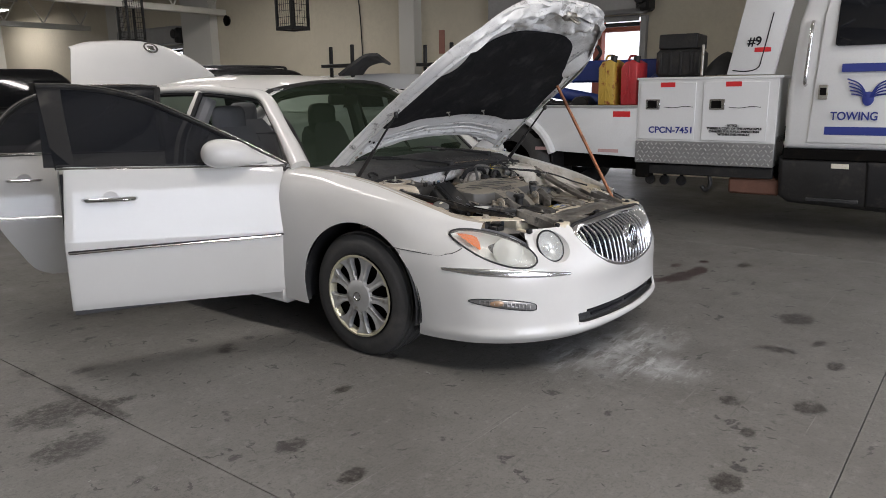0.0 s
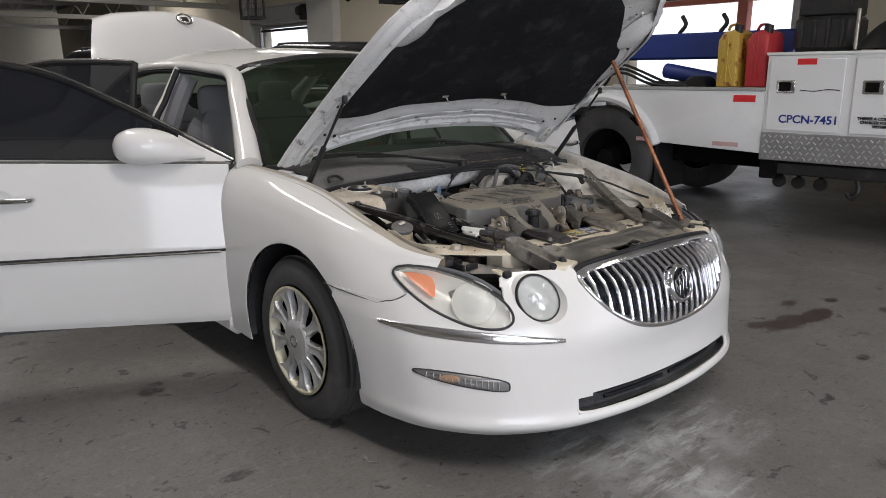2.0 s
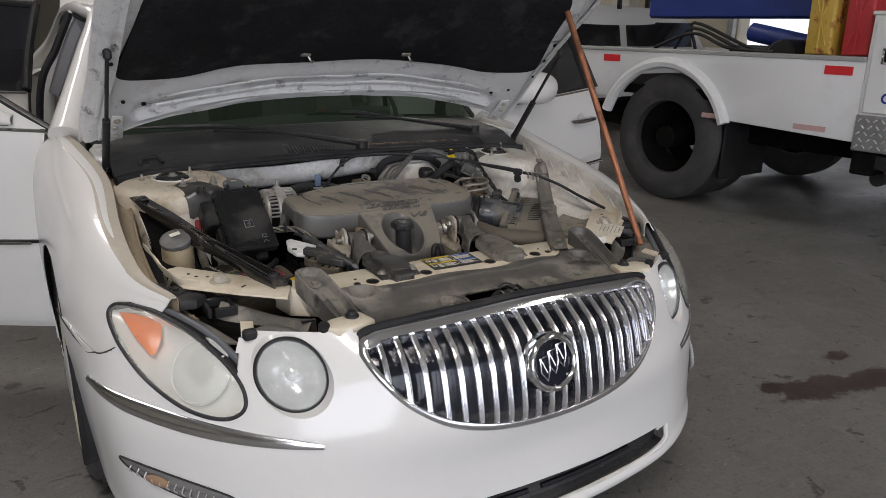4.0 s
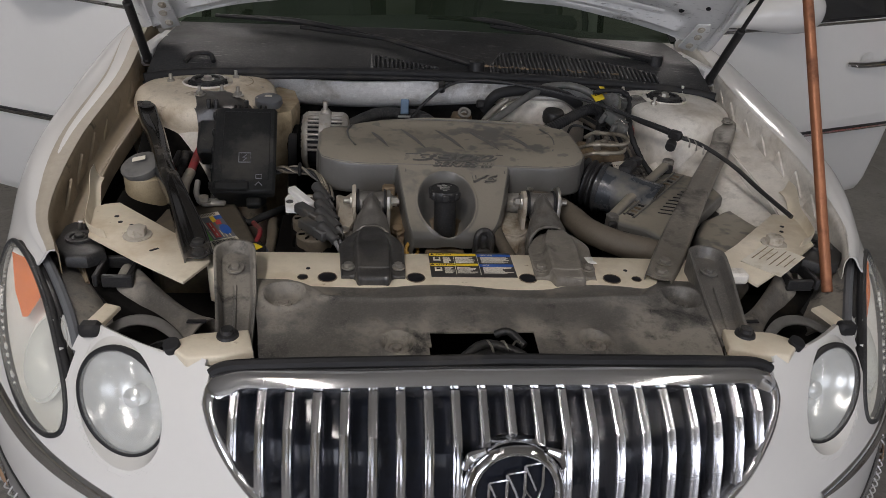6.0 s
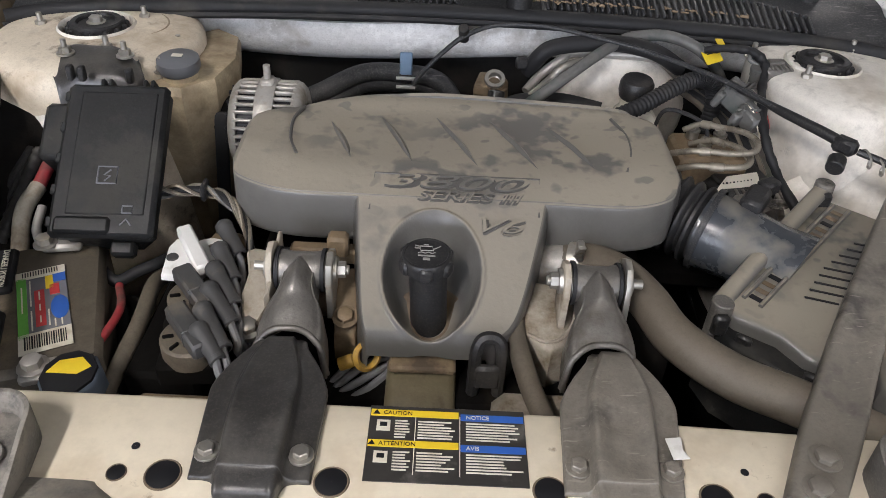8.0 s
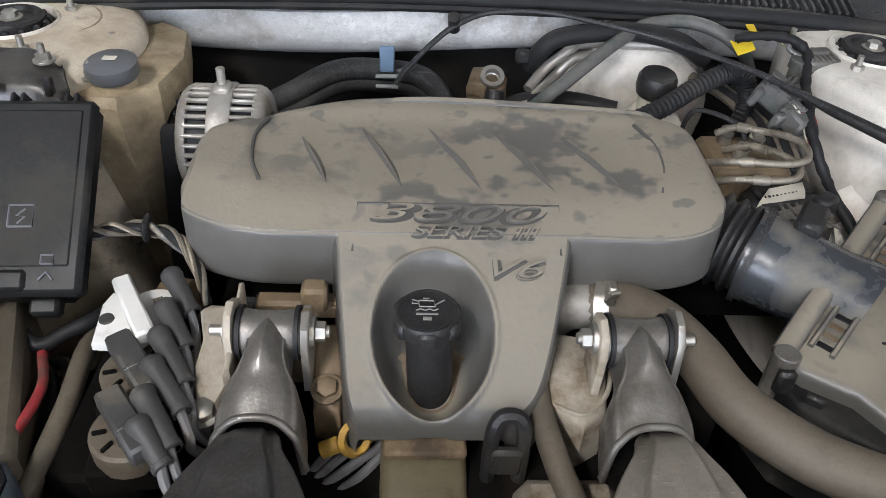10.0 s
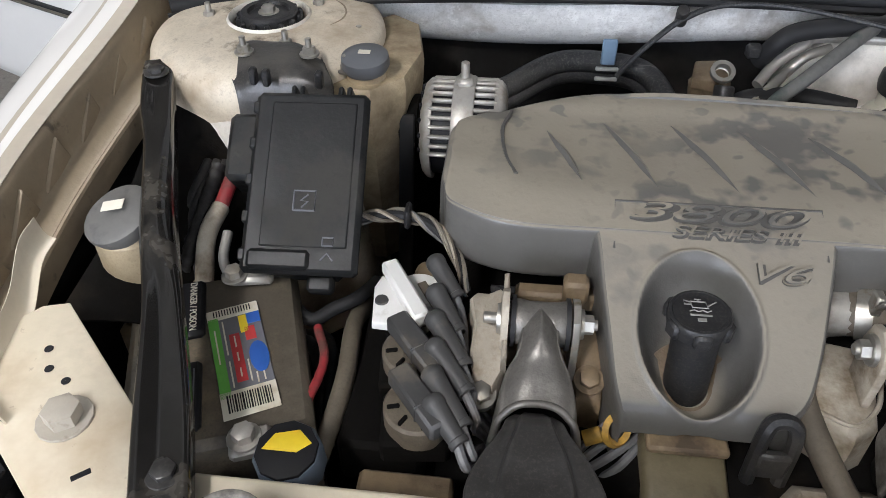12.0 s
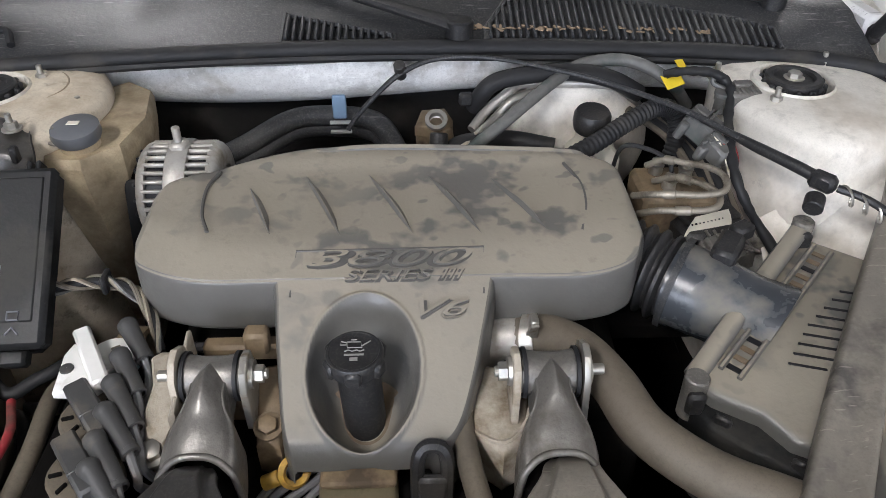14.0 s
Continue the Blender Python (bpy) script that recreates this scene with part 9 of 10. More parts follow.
part("duct_clamp", Geo().lathe([(-.004, .057), (-.004, .059), (.004, .059), (.004, .057)], (.350, -.285, .736), (.8, -.55, -.1), 32), M_COWL, car, "dark band clamp")
part("intake_pipe", Geo().tube([(.345, -.283, .736), (.38, -.308, .734), (.42, -.335, .728), (.45, -.36, .72)], [.054, .052, .050, .060], n=20, seg=24), M_SLATED, car, "glossy dark slate intake pipe")
part("sensor_block", Geo().box((0, 0, 0), (.055, .03, .025), .005, pose(.405, -.285, .785, 0, 0, 55)).box((0, 0, 0), (.03, .022, .02), .004, pose(.432, -.255, .79, 0, 0, 30)), M_BLACK, car, "black air sensor plug")
AB = [(.318, -.447), (.36, -.405), (.525, -.232), (.60, -.285), (.612, -.37), (.425, -.556), (.395, -.548), (.332, -.492)]
airbox = part("air_box", slab(AB, .60, .716, .006), M_BLACKC, car, "dusty black air filter box")
lidp = lambda x, y, z: (x, y, z + .12 * ((x - .47) * .45 + (y + .42) * .62) + .004)
part("air_box_lid", Geo().prism([(.322, -.440), (.36, -.401), (.527, -.227), (.598, -.282), (.609, -.36), (.425, -.538), (.402, -.526), (.382, -.493), (.340, -.466)], .712, .742, .010, lidp), M_COVER, airbox, "dusty grey air box lid")
part("box_rim", Geo().tube([lidp(x, y, .716) for x, y in ((.320, -.452), (.338, -.478), (.372, -.508), (.398, -.536), (.428, -.548))], .0055, n=40, seg=8), M_SLATED, airbox)
for x, y in ((.345, -.487), (.405, -.545)):
    part("box_clip", Geo().box((0, 0, 0), (.020, .008, .040), .003, pose(x, y, .706, 0, 0, -38)), M_BLACK, airbox)
LD, LN = vec(.70, .714), vec(.714, -.70)
lz = lambda x, y: .7465 + .12 * ((x - .47) * .45 + (y + .42) * .62)
for off in (.014, .036):
    a_, b_ = vec(.346, -.424) + LN * off, vec(.524, -.242) + LN * off
    part("ladder_rail", Geo().tube([(*a_, lz(*a_) + .001), (*b_, lz(*b_) + .001)], .0032, seg=6), M_COVER, airbox)
for k in range(15):
    q = vec(.346, -.424) + LD * (.010 + .0165 * k) + LN * .025
    part("ladder_hole", Geo().box((0, 0, 0), (.0080, .0155, .0016), .0004, Matrix.Translation((*q, lz(*q) + .0002)) @ Matrix.Rotation(radians(45), 4, "Z")), M_DUSTY if k % 3 else M_INK, airbox)
# lid slots: thin black tiles coloured like shaded openings
for k in range(9):
    q = vec(.450, -.438) + vec(.0125, .0125) * k
    part("lid_slot", Geo().box((0, 0, 0), (.056 - .004 * abs(k - 4), .0034, .0016), .0005, Matrix.Translation((*q, lz(*q) + .0003)) @ Matrix.Rotation(radians(-16), 4, "Z")), M_INK, airbox)
part("lid_band", Geo().tube([(.326, -.440, .735), (.41, -.350, .755), (.522, -.232, .777)], .012, n=20, seg=10, squash=.6), M_COVER, airbox)
for x, y, z in ((.524, -.230, .779), (.326, -.448, .737)):
    part("lid_post", Geo().cyl((x, y, z - .05), (x, y, z + .008), .0135, seg=20), M_PANEL, airbox)
    part("lid_latch", Geo().box((x - .004, y - .018, z - .014), (.020, .012, .030), .004), M_BLACK, airbox)
part("box_front", slab([(.475, -.560), (.49, -.500), (.535, -.430), (.60, -.385), (.655, -.347), (.680, -.365), (.690, -.42), (.66, -.49), (.56, -.58), (.50, -.60)], .60, .729, .012), M_COVER, car, "dusty black intake snorkel")

# brake servo, master cylinder, pipes and cables on the far side
part("brake_servo", Geo().lathe([(-.075, .0001), (-.075, .030), (-.068, .036), (-.062, .085), (-.045, .108), (-.02, .118), (-.016, .124), (-.008, .124), (-.004, .119), (.03, .120), (.06, .11), (.10, .09), (.10, .0001)], (.285, .105, .725), (0, 1, .05), 36), M_BAYW, car, "dusty white brake servo")
mcr = part("brake_reservoir", Geo().box((.296, -.010, .742), (.074, .080, .075), .016).cyl((.292, .0, .77), (.292, .0, .800), .022, seg=24), M_PAPER, car, "milky brake fluid reservoir")
part("reservoir_cap", Geo().lathe([(-.010, .026), (.0, .0285), (.014, .028), (.020, .0245), (.020, .0001)], (.292, .000, .806), (0, -.1, 1), 28), M_BLACK, mcr, "black brake fluid cap")
part("master_cylinder", Geo().cyl((.30, .02, .70), (.30, -.06, .69), .022), M_ALU, car)
LINES = (([(0.118, 0.06, 0.803), (0.133, 0.043, 0.839), (0.155, 0.044, 0.854), (0.206, 0.047, 0.862), (0.264, 0.054, 0.862), (0.324, 0.045, 0.854), (0.376, 0.06, 0.823)], .0135, M_RUBBER),
         ([(0.089, -0.097, 0.802), (0.119, -0.061, 0.81), (0.148, -0.041, 0.824), (0.201, 0.002, 0.846), (0.243, 0.039, 0.859), (0.283, 0.065, 0.869), (0.341, 0.071, 0.873), (0.385, 0.054, 0.866), (0.421, 0.044, 0.844), (0.464, 0.082, 0.792)], .0095, M_LOOM),
         ([(0.113, 0.021, 0.785), (0.138, 0.047, 0.804), (0.172, 0.057, 0.829), (0.192, 0.066, 0.838), (0.259, 0.061, 0.841), (0.324, 0.057, 0.84), (0.362, 0.072, 0.818), (0.391, 0.096, 0.782)], .0080, M_ALU),
         ([(0.098, -0.019, 0.777), (0.124, 0.001, 0.791), (0.152, 0.028, 0.805), (0.173, 0.034, 0.825), (0.204, 0.042, 0.834)], .0070, M_STEEL),
         ([(0.073, -0.004, 0.757), (0.099, -0.006, 0.777), (0.167, -0.005, 0.782), (0.234, -0.023, 0.778)], .0140, M_RUBBER))
for pth, r, m_ in LINES:
    part("coolant_pipe" if r > .009 else "metal_pipe", Geo().tube(pth, r, n=50, seg=12), m_, car, "rubber hose" if m_ is not M_ALU and m_ is not M_STEEL else "bare metal pipe")
n = 96
P = cr([(.225, -.098, .795), (.284, -.066, .808), (.332, -.040, .825), (.378, -.020, .838), (.406, -.022, .832), (.412, -.035, .80), (.400, -.05, .75)], n)
part("corrugated_hose", Geo().tube([tuple(p) for p in P], [.0140 if k % 2 else .0122 for k in range(n)], n=288, seg=14), M_RUBBER, car, "black corrugated hose")
tagm = Matrix.Translation((.415, .035, .858)) @ Matrix.Rotation(radians(35), 4, "X") @ Matrix.Rotation(radians(20), 4, "Z")
tagp = part("yellow_tag", Geo().box((0, 0, 0), (.030, .030, .002), .0008, tagm).box((0, 0, 0), (.018, .024, .002), .0008, tagm @ Matrix.Translation((.022, .012, .003)) @ Matrix.Rotation(radians(25), 4, "Y")), M_YELLOW, car, "bright yellow folded tag on the hose")
part("tag_print", Geo().box((0, 0, 0), (.016, .0022, .0005), .0001, tagm @ Matrix.Translation((0, .003, .0014))), M_INK, tagp)
cable = [(-.080, .055, .77), (-.065, .06, .79), (-.030, .070, .825), (.008, .082, .852), (.06, .092, .868), (.14, .076, .876), (.24, .028, .876), (.313, -.014, .872), (.397, -.088, .868), (.470, -.180, .860)]
cb = part("throttle_cable", Geo().tube(cable, [.004, .004, .0042, .0046, .0038, .0034, .0034, .0036, .0042, .0046], n=80, seg=8), M_COWL, car, "black shift cable")
part("cable_sleeve", Geo().tube([(.415, -.106, .864), (.442, -.141, .862), (.462, -.168, .860), (.500, -.217, .857), (.517, -.237, .854)], [.0045, .0050, .0068, .0076, .0076], n=24, seg=12), M_BLACK, cb)
part("cable_block", Geo().box((0, 0, 0), (.032, .020, .022), .005, pose(.522, -.243, .852, 0, 0, -50)).cyl((.512, -.255, .838), (.502, -.272, .832), .012), M_BLACK, cb)
part("cable_spring", Geo().tube([(.540 + .0026 * k, -.259 - .0022 * k + .010 * math.cos(k * 1.25), .846 - .0008 * k + .010 * math.sin(k * 1.25)) for k in range(16)], .0016, n=90, seg=5), M_STEEL, cb)
part("cable_tail", Geo().tube([(.535, -.255, .850), (.570, -.284, .845), (.617, -.353, .825), (.650, -.43, .80), (.68, -.52, .78)], .0050, n=40, seg=8), M_BLACK, cb)
part("cable_clip", Geo().cyl((.005, .095, .84), (.003, .078, .866), .009), M_BLACK, cb)
# hydraulic unit and its plugs
abs_u = part("brake_unit", Geo().box((.392, -.110, .735), (.105, .090, .07), .006, Matrix.Rotation(0, 4, "Z")), M_BROWN, car, "grimy brown brake hydraulic unit")
for x, y in ((.372, -.085), (.412, -.095), (.38, -.125)):
    part("pipe_union", bolt(Geo().cyl((x, y, .77), (x, y, .782), .010, seg=14), (x, y, .782), .0075, .010), M_STEEL, abs_u)
modm = pose(.433, -.158, .715, 0, 0, 12)
part("control_module", Geo().box((0, 0, 0), (.100, .075, .055), .008, modm).box((0, .01, .028), (.086, .045, .012), .004, modm), M_BLACK, abs_u, "dusty black control module")
part("unit_label", Geo().grid(sheet([[(.406, -.176, .757), (.43, -.168, .757), (.457, -.159, .757)], [(.394, -.188, .747), (.425, -.179, .749), (.460, -.167, .749)], [(.389, -.193, .737), (.42, -.186, .739), (.459, -.176, .741)]], 8, 8)), M_PAPER, abs_u, "white printed label", thick=.001)
for k in range(9):
    part("label_print", Geo().box((.400 + .0058 * k, -.1845 + .0019 * k, .7500), (.002 + .001 * (k % 2), .004, .0016), .0002), M_INK, abs_u)
for pth in ([(.352, -.098, .790), (.372, -.112, .808), (.392, -.130, .813), (.418, -.150, .818), (.431, -.178, .820), (.424, -.202, .815), (.395, -.206, .811), (.362, -.200, .809), (.335, -.190, .803), (.318, -.165, .785)],
            [(.36, -.115, .775), (.385, -.138, .795), (.412, -.165, .800), (.424, -.192, .800), (.412, -.214, .797), (.38, -.216, .794), (.345, -.208, .79), (.322, -.185, .77)]):
    hose_ = part("braided_hose", Geo().tube([tuple(p) for p in cr(pth, 150)], [.0047 if k % 2 else .0043 for k in range(150)], n=300, seg=10), M_BRAID, car, "braided steel brake hose")
    for i in (1, -3):
        a_, b_ = np.array(pth[i]), np.array(pth[i + 1])
        part("ferrule", Geo().cyl(a_, a_ * .45 + b_ * .55, (.0062), seg=14), M_BRAID, hose_)
part("brake_pipe", Geo().tube([(.31, -.075, .76), (.318, -.085, .812), (.35, -.095, .815), (.378, -.115, .805), (.384, -.125, .775)], .0032, n=40, seg=8), M_BLACK, car, "black metal brake pipe")


def wiring_plug(x, y, z, size, rot, mm, n=5):
    m4 = pose(x, y, z, *rot)
    q = part("plug_connector", Geo().box((0, 0, 0), size, .004, m4).box((-size[0] * .5, 0, -.002), (.012, size[1] * .8, size[2] * .8), .003, m4), mm, car, "dusty ridged wiring plug")
    for k in range(n):
        part("plug_rib", Geo().box((-size[0] * .36 + size[0] * .72 * k / (n - 1), 0, size[2] * .5), (.004, size[1] * .86, .004), .001, m4), mm, q)
    part("plug_latch", Geo().box((0, size[1] * .1, size[2] * .5 + .003), (size[0] * .5, size[1] * .34, .006), .0015, m4), mm, q)
    return q


wiring_plug(.445, -.203, .722, (.062, .036, .034), (20, 0, 20), M_PANEL)
wiring_plug(.487, -.168, .712, (.055, .036, .034), (10, 0, 5), M_PANEL)
wiring_plug(.448, -.228, .728, (.046, .034, .030), (-10, 10, 35), M_PANEL)
wiring_plug(.497, -.026, .858, (.050, .040, .028), (5, 0, 8), M_PANEL, 6)
gp = wiring_plug(.428, -.075, .838, (.048, .040, .034), (0, 25, -40), M_LOOM)
wiring_plug(.440, -.118, .824, (.040, .030, .030), (0, 20, -60), M_LOOM, 4)
for k, mm in enumerate((M_PAPER, M_WIRER, M_RUBBER, M_PAPER, M_WIRER)):
    part("plug_wire", Geo().tube([(.432 + .005 * k, -.108 + .003 * k, .842 - .002 * k), (.438 + .005 * k, -.124 + .003 * k, .838), (.446 + .004 * k, -.140, .820), (.452, -.15, .80)], .0018, n=16, seg=6), mm, gp)
part("vacuum_stub", Geo().cyl((.470, -.028, .835), (.470, -.030, .862), .010, seg=16).cyl((.470, -.030, .862), (.470, -.0305, .868), .013, seg=16), M_LOOM, car, "grey capped stub")
rl = random.Random(31)
tape = cr([(.40, .03, .868), (.430, .012, .880), (.461, -.008, .884), (.478, -.030, .872), (.466, -.07, .85), (.455, -.12, .835), (.452, -.165, .812), (.466, -.190, .782), (.488, -.200, .752), (.500, -.226, .735), (.515, -.275, .70)], 60)
lm = part("taped_loom", Geo().tube([tuple(p) for p in tape], [.0066 + rl.uniform(-.0011, .0014) for k in range(60)], n=120, seg=10), M_RUBBER, car, "black cloth-taped wiring loom")
for k in range(4):
    o = .007 * (k - 1.5)
    part("loom_branch", Geo().tube([(.461, -.008, .882), (.470 + o, -.002 + o, .872), (.482 + o * .6, -.012 + o, .866), (.490 + o, -.022, .860)], .0038, n=20, seg=8), M_RUBBER if k % 2 else M_LOOM, lm)
for k in range(5):
    part("far_harness", Geo().tube([(.36 + .016 * k, .05 - .012 * k, .80), (.405 + .012 * k, -.015 - .012 * k, .79), (.425 + .010 * k, -.085, .77), (.45 + .012 * k, -.16, .70)], .007 + .002 * (k % 2), n=30, seg=8), M_RUBBER if k % 2 else M_HOSE, car)
# blue clip and hoses at the bulkhead
clip_ = part("blue_clip", Geo().box((-.093, .074, .800), (.022, .006, .040), .002, Matrix.Rotation(radians(0), 4, "X")), mat("slate_blue_plastic", (0.14, 0.21, 0.30), 0.5), car, "slate blue hose clip")
for z in (.768, .752):
    part("clip_tie", Geo().box((-.093, .072, z + .006), (.034, .006, .005), .001), M_SHUTTER, clip_)
for dz, dy in ((0, 0), (-.022, .006)):
    part("heater_hose", Geo().tube([(-.30, .01, .735 + dz), (-.24, .045, .752 + dz), (-.17, .088 + dy, .772 + dz), (-.10, .098 + dy, .772 + dz), (-.035, .085 + dy, .765 + dz), (.0, .03, .74 + dz), (.02, -.03, .70)], .0165, n=50, seg=14), M_COWL, car, "black heater hose")
egr = part("egr_valve", Geo().cyl((.060, .045, .72), (.055, .055, .775), .030, seg=20).prism([(.025, .03), (.06, .018), (.085, .05), (.075, .085), (.035, .08)], .772, .792, .006), M_BROWN, car, "grimy aluminium valve housing")
part("valve_port", Geo().lathe([(0, .010), (.006, .017), (.012, .017), (.012, .011), (.004, .010)], (.058, .012, .802), (0, -.6, 1), 20), M_STEEL, egr)
part("valve_plug", Geo().cyl((.06, -.02, .77), (.062, -.005, .795), .014), M_BLACK, egr)
part("valve_plug", Geo().box((.105, .05, .822), (.022, .016, .02), .004), M_BLACK, egr)
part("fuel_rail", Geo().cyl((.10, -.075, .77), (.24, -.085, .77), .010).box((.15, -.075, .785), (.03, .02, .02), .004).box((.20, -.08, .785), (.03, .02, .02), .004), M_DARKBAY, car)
# added filler boxes, coloured as the shade behind the parts
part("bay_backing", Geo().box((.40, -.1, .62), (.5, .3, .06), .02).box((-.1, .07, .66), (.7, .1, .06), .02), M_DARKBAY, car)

# the rod that helps to hold the bonnet
rod = thing("prop_stick", "copper-coloured rod propping the bonnet open", "rod")
part("rod", Geo().cyl((.668, -.705, .715), (.642, -.285, 1.425), .0100, seg=14), M_COPPER, rod)
part("rod_end", Geo().tube([(.62, -.285, 1.428), (.645, -.283, 1.43), (.67, -.29, 1.428)], .011), M_COPPER, rod)

FORM["bend"] = None
# ---- the tow truck, parked beside the car ----
M_TREAD = mat("tread_plate_aluminium", (0.36, 0.36, 0.355), 0.4, metal=0.6, var=0.15, bump=0.1)
M_TREADB = mat("tread_plate_ridge", (0.62, 0.62, 0.61), 0.3, metal=0.7, var=0.1, bump=0.0)
M_RUST = mat("red_brown_tank_paint", (0.16, 0.075, 0.05), 0.6, var=0.2, bump=0.2)
TRUCK = pose(3.58, 0.39, 0, 0, 0, 5)


def tk(f, out, z):
    """A place on the truck: metres forward of the bin's rear edge, out from its flank, and up."""
    p = TRUCK @ Vector((-out, -f, z))
    return vec(p.x, p.y, p.z)


def tbox(g, f, o, z, b=0.008):
    """A box between (f0, f1), (o0, o1), (z0, z1) on the truck."""
    g.box((0, 0, 0), (o[1] - o[0], f[1] - f[0], z[1] - z[0]), b, Matrix.Translation(tk((f[0] + f[1]) / 2, (o[0] + o[1]) / 2, (z[0] + z[1]) / 2)) @ TRUCK.to_3x3().to_4x4())
    return g


truck = thing("tow_truck", "white tow truck with tool bins, blue boom and navy lettering", "truck", at=(0, 0, 0))
part("tool_bin", tbox(Geo(), (0, 1.30), (-.55, 0), (.66, 1.43), .006), M_TRUCK, truck, "white tool bin")
part("bin_lid", tbox(Geo(), (-.01, 1.33), (-.57, .012), (1.425, 1.450), .006), M_TRUCK, truck)
for f0, f1 in ((.03, .57), (.64, 1.22)):
    d = part("bin_door", tbox(Geo(), (f0, f1), (.0, .016), (.850, 1.40), .004), M_TRUCK, truck, "white bin door")
    h = part("paddle_latch", tbox(Geo(), (f0 + .06, f0 + .20), (.014, .024), (1.14, 1.24), .006), M_CHROMED, d, "steel paddle latch")
    part("paddle", tbox(Geo(), (f0 + .08, f0 + .17), (.022, .032), (1.155, 1.225), .006), M_DARKBAY, h)
    part("tape", tbox(Geo(), (f0 + .20, f0 + .34), (.014, .0185), (1.355, 1.40), .001), M_REFRED, d, "red reflective tape")
    part("pinstripe", Geo().tube([tk(f0 + .24, .018, 1.165), tk(f0 + .34, .018, 1.158), tk(f0 + .44, .018, 1.172), tk(f0 + .52, .018, 1.165)], .003, seg=5), M_INK, d)
plate = part("tread_plate", tbox(Geo(), (0, 1.30), (-.5, .012), (.612, .835), .006), M_TREAD, truck, "aluminium tread plate")
g = Geo()
for i in range(28):
    for j in range(5):
        f, z = .03 + i * .0455 + (.02 if j % 2 else 0), .640 + j * .041
        g.box((0, 0, 0), (.009, .030, .010), .003, Matrix.Translation(tk(f, .014, z)) @ TRUCK.to_3x3().to_4x4() @ Matrix.Rotation(radians(45 if (i + j) % 2 else -45), 4, "X"))
tagged(part("tread", g, M_TREADB, plate), kind="stuff")


def on_truck(name, text, f, z, size, width, parent, out=.018, m=None):
    """Lettering on the truck's flank; it reads from the rear to the front."""
    a, b = tk(f, out, z), tk(f + 1, out, z)
    x = Vector(b - a).normalized()
    up = Vector((0, 0, 1))
    n = x.cross(up)
    pm = Matrix(((x.x, up.x, n.x, a[0]), (x.y, up.y, n.y, a[1]), (x.z, up.z, n.z, a[2]), (0, 0, 0, 1)))
    return words(name, text, size, pm, m or M_NAVY, parent, depth=.001, width=width, bold=.002)


on_truck("lettering", "CPCN-7451", .13, .915, .085, .42, truck)
on_truck("notice_line", "- NOTICE -", .86, .985, .028, .12, truck, m=M_INK)
on_truck("notice_line", "THERES A COPY OF THE APPLICABLE", .69, .957, .028, .49, truck, m=M_INK)
on_truck("notice_line", "CHARGES FOR PUBLIC INSPECTION", .71, .929, .028, .45, truck, m=M_INK)
on_truck("notice_line", "WITHIN THIS VEHICLE", .79, .901, .028, .29, truck, m=M_INK)
# bed side over the rear wheels
WH = 1.47
bed_poly = [(0, .66), (0, 1.155), (-2.7, 1.155), (-2.7, .80)] + [(-WH - .58 * math.cos(a), .46 + .60 * math.sin(a)) for a in np.linspace(.55, math.pi - .55, 18)] + [(-1.02, .70)]
part("bed_side", Geo().prism(bed_poly, -.05, .0, .004, lambda f, z, d: tk(f, d, z)), M_TRUCK, truck, "white bed side")
part("arch_flare", Geo().tube([tk(-WH - .60 * math.cos(a), .03, .46 + .62 * math.sin(a)) for a in np.linspace(.35, math.pi - .35, 16)], .045, n=40, seg=8), M_TRUCK, truck, "white wheel arch flare")
part("bed_rail", tbox(Geo(), (-2.7, 0), (-.10, .012), (1.15, 1.18), .006), M_SHUTTER, truck)
part("bed_floor", tbox(Geo(), (-2.7, 1.3), (-2.1, -.04), (.82, .90), .01), M_DARKBAY, truck)
part("far_bed_side", tbox(Geo(), (-2.7, 1.3), (-2.2, -2.12), (.75, 1.155), .01), M_TRUCK, truck)
for f0 in (-.30, -1.02):
    part("tape", tbox(Geo(), (f0 - .1, f0 + .12), (.0, .004), (.70, .735), .001), mat("faded_tape", (0.55, 0.36, 0.34), 0.5), truck, "faded red tape")
for f0, zz in ((-.16, 1.10), (-2.05, 1.10)):
    part("tape", tbox(Geo(), (f0 - .09, f0 + .09), (.0, .004), (zz - .035, zz + .02), .001), M_REFRED, truck, "red reflective tape")
part("marker_lamp", Geo().cyl(tk(-2.35, 0, .98), tk(-2.35, .02, .98), .05), M_REFRED, truck, "red marker lamp")
# underside parts in shade-dark metal, so the gloom below the bed is coloured in
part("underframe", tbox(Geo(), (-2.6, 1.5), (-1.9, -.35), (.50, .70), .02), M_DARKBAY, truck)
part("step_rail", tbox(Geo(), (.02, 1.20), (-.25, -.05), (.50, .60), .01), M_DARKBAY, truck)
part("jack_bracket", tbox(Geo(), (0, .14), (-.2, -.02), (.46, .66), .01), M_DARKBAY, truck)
part("fuel_tank", tbox(Geo(), (.90, 1.36), (-.40, -.10), (.34, .50), .02), M_RUST, truck, "red-brown tank box")
part("frame_rail", tbox(Geo(), (.05, 1.30), (-.12, -.04), (.50, .60), .01), M_BLACK, truck)
for f_ in (.10, .25, .42):
    part("caster", Geo().cyl(tk(f_, -.25, .42), tk(f_, -.20, .42), .05), M_BLACK, truck)
    part("caster_fork", tbox(Geo(), (f_ - .015, f_ + .015), (-.24, -.21), (.42, .52), .004), M_DARKBAY, truck)
part("hook", Geo().tube([tk(.72, -.08, .52), tk(.74, -.06, .42), tk(.70, -.06, .36), tk(.66, -.06, .40)], .02), M_BLACK, truck)


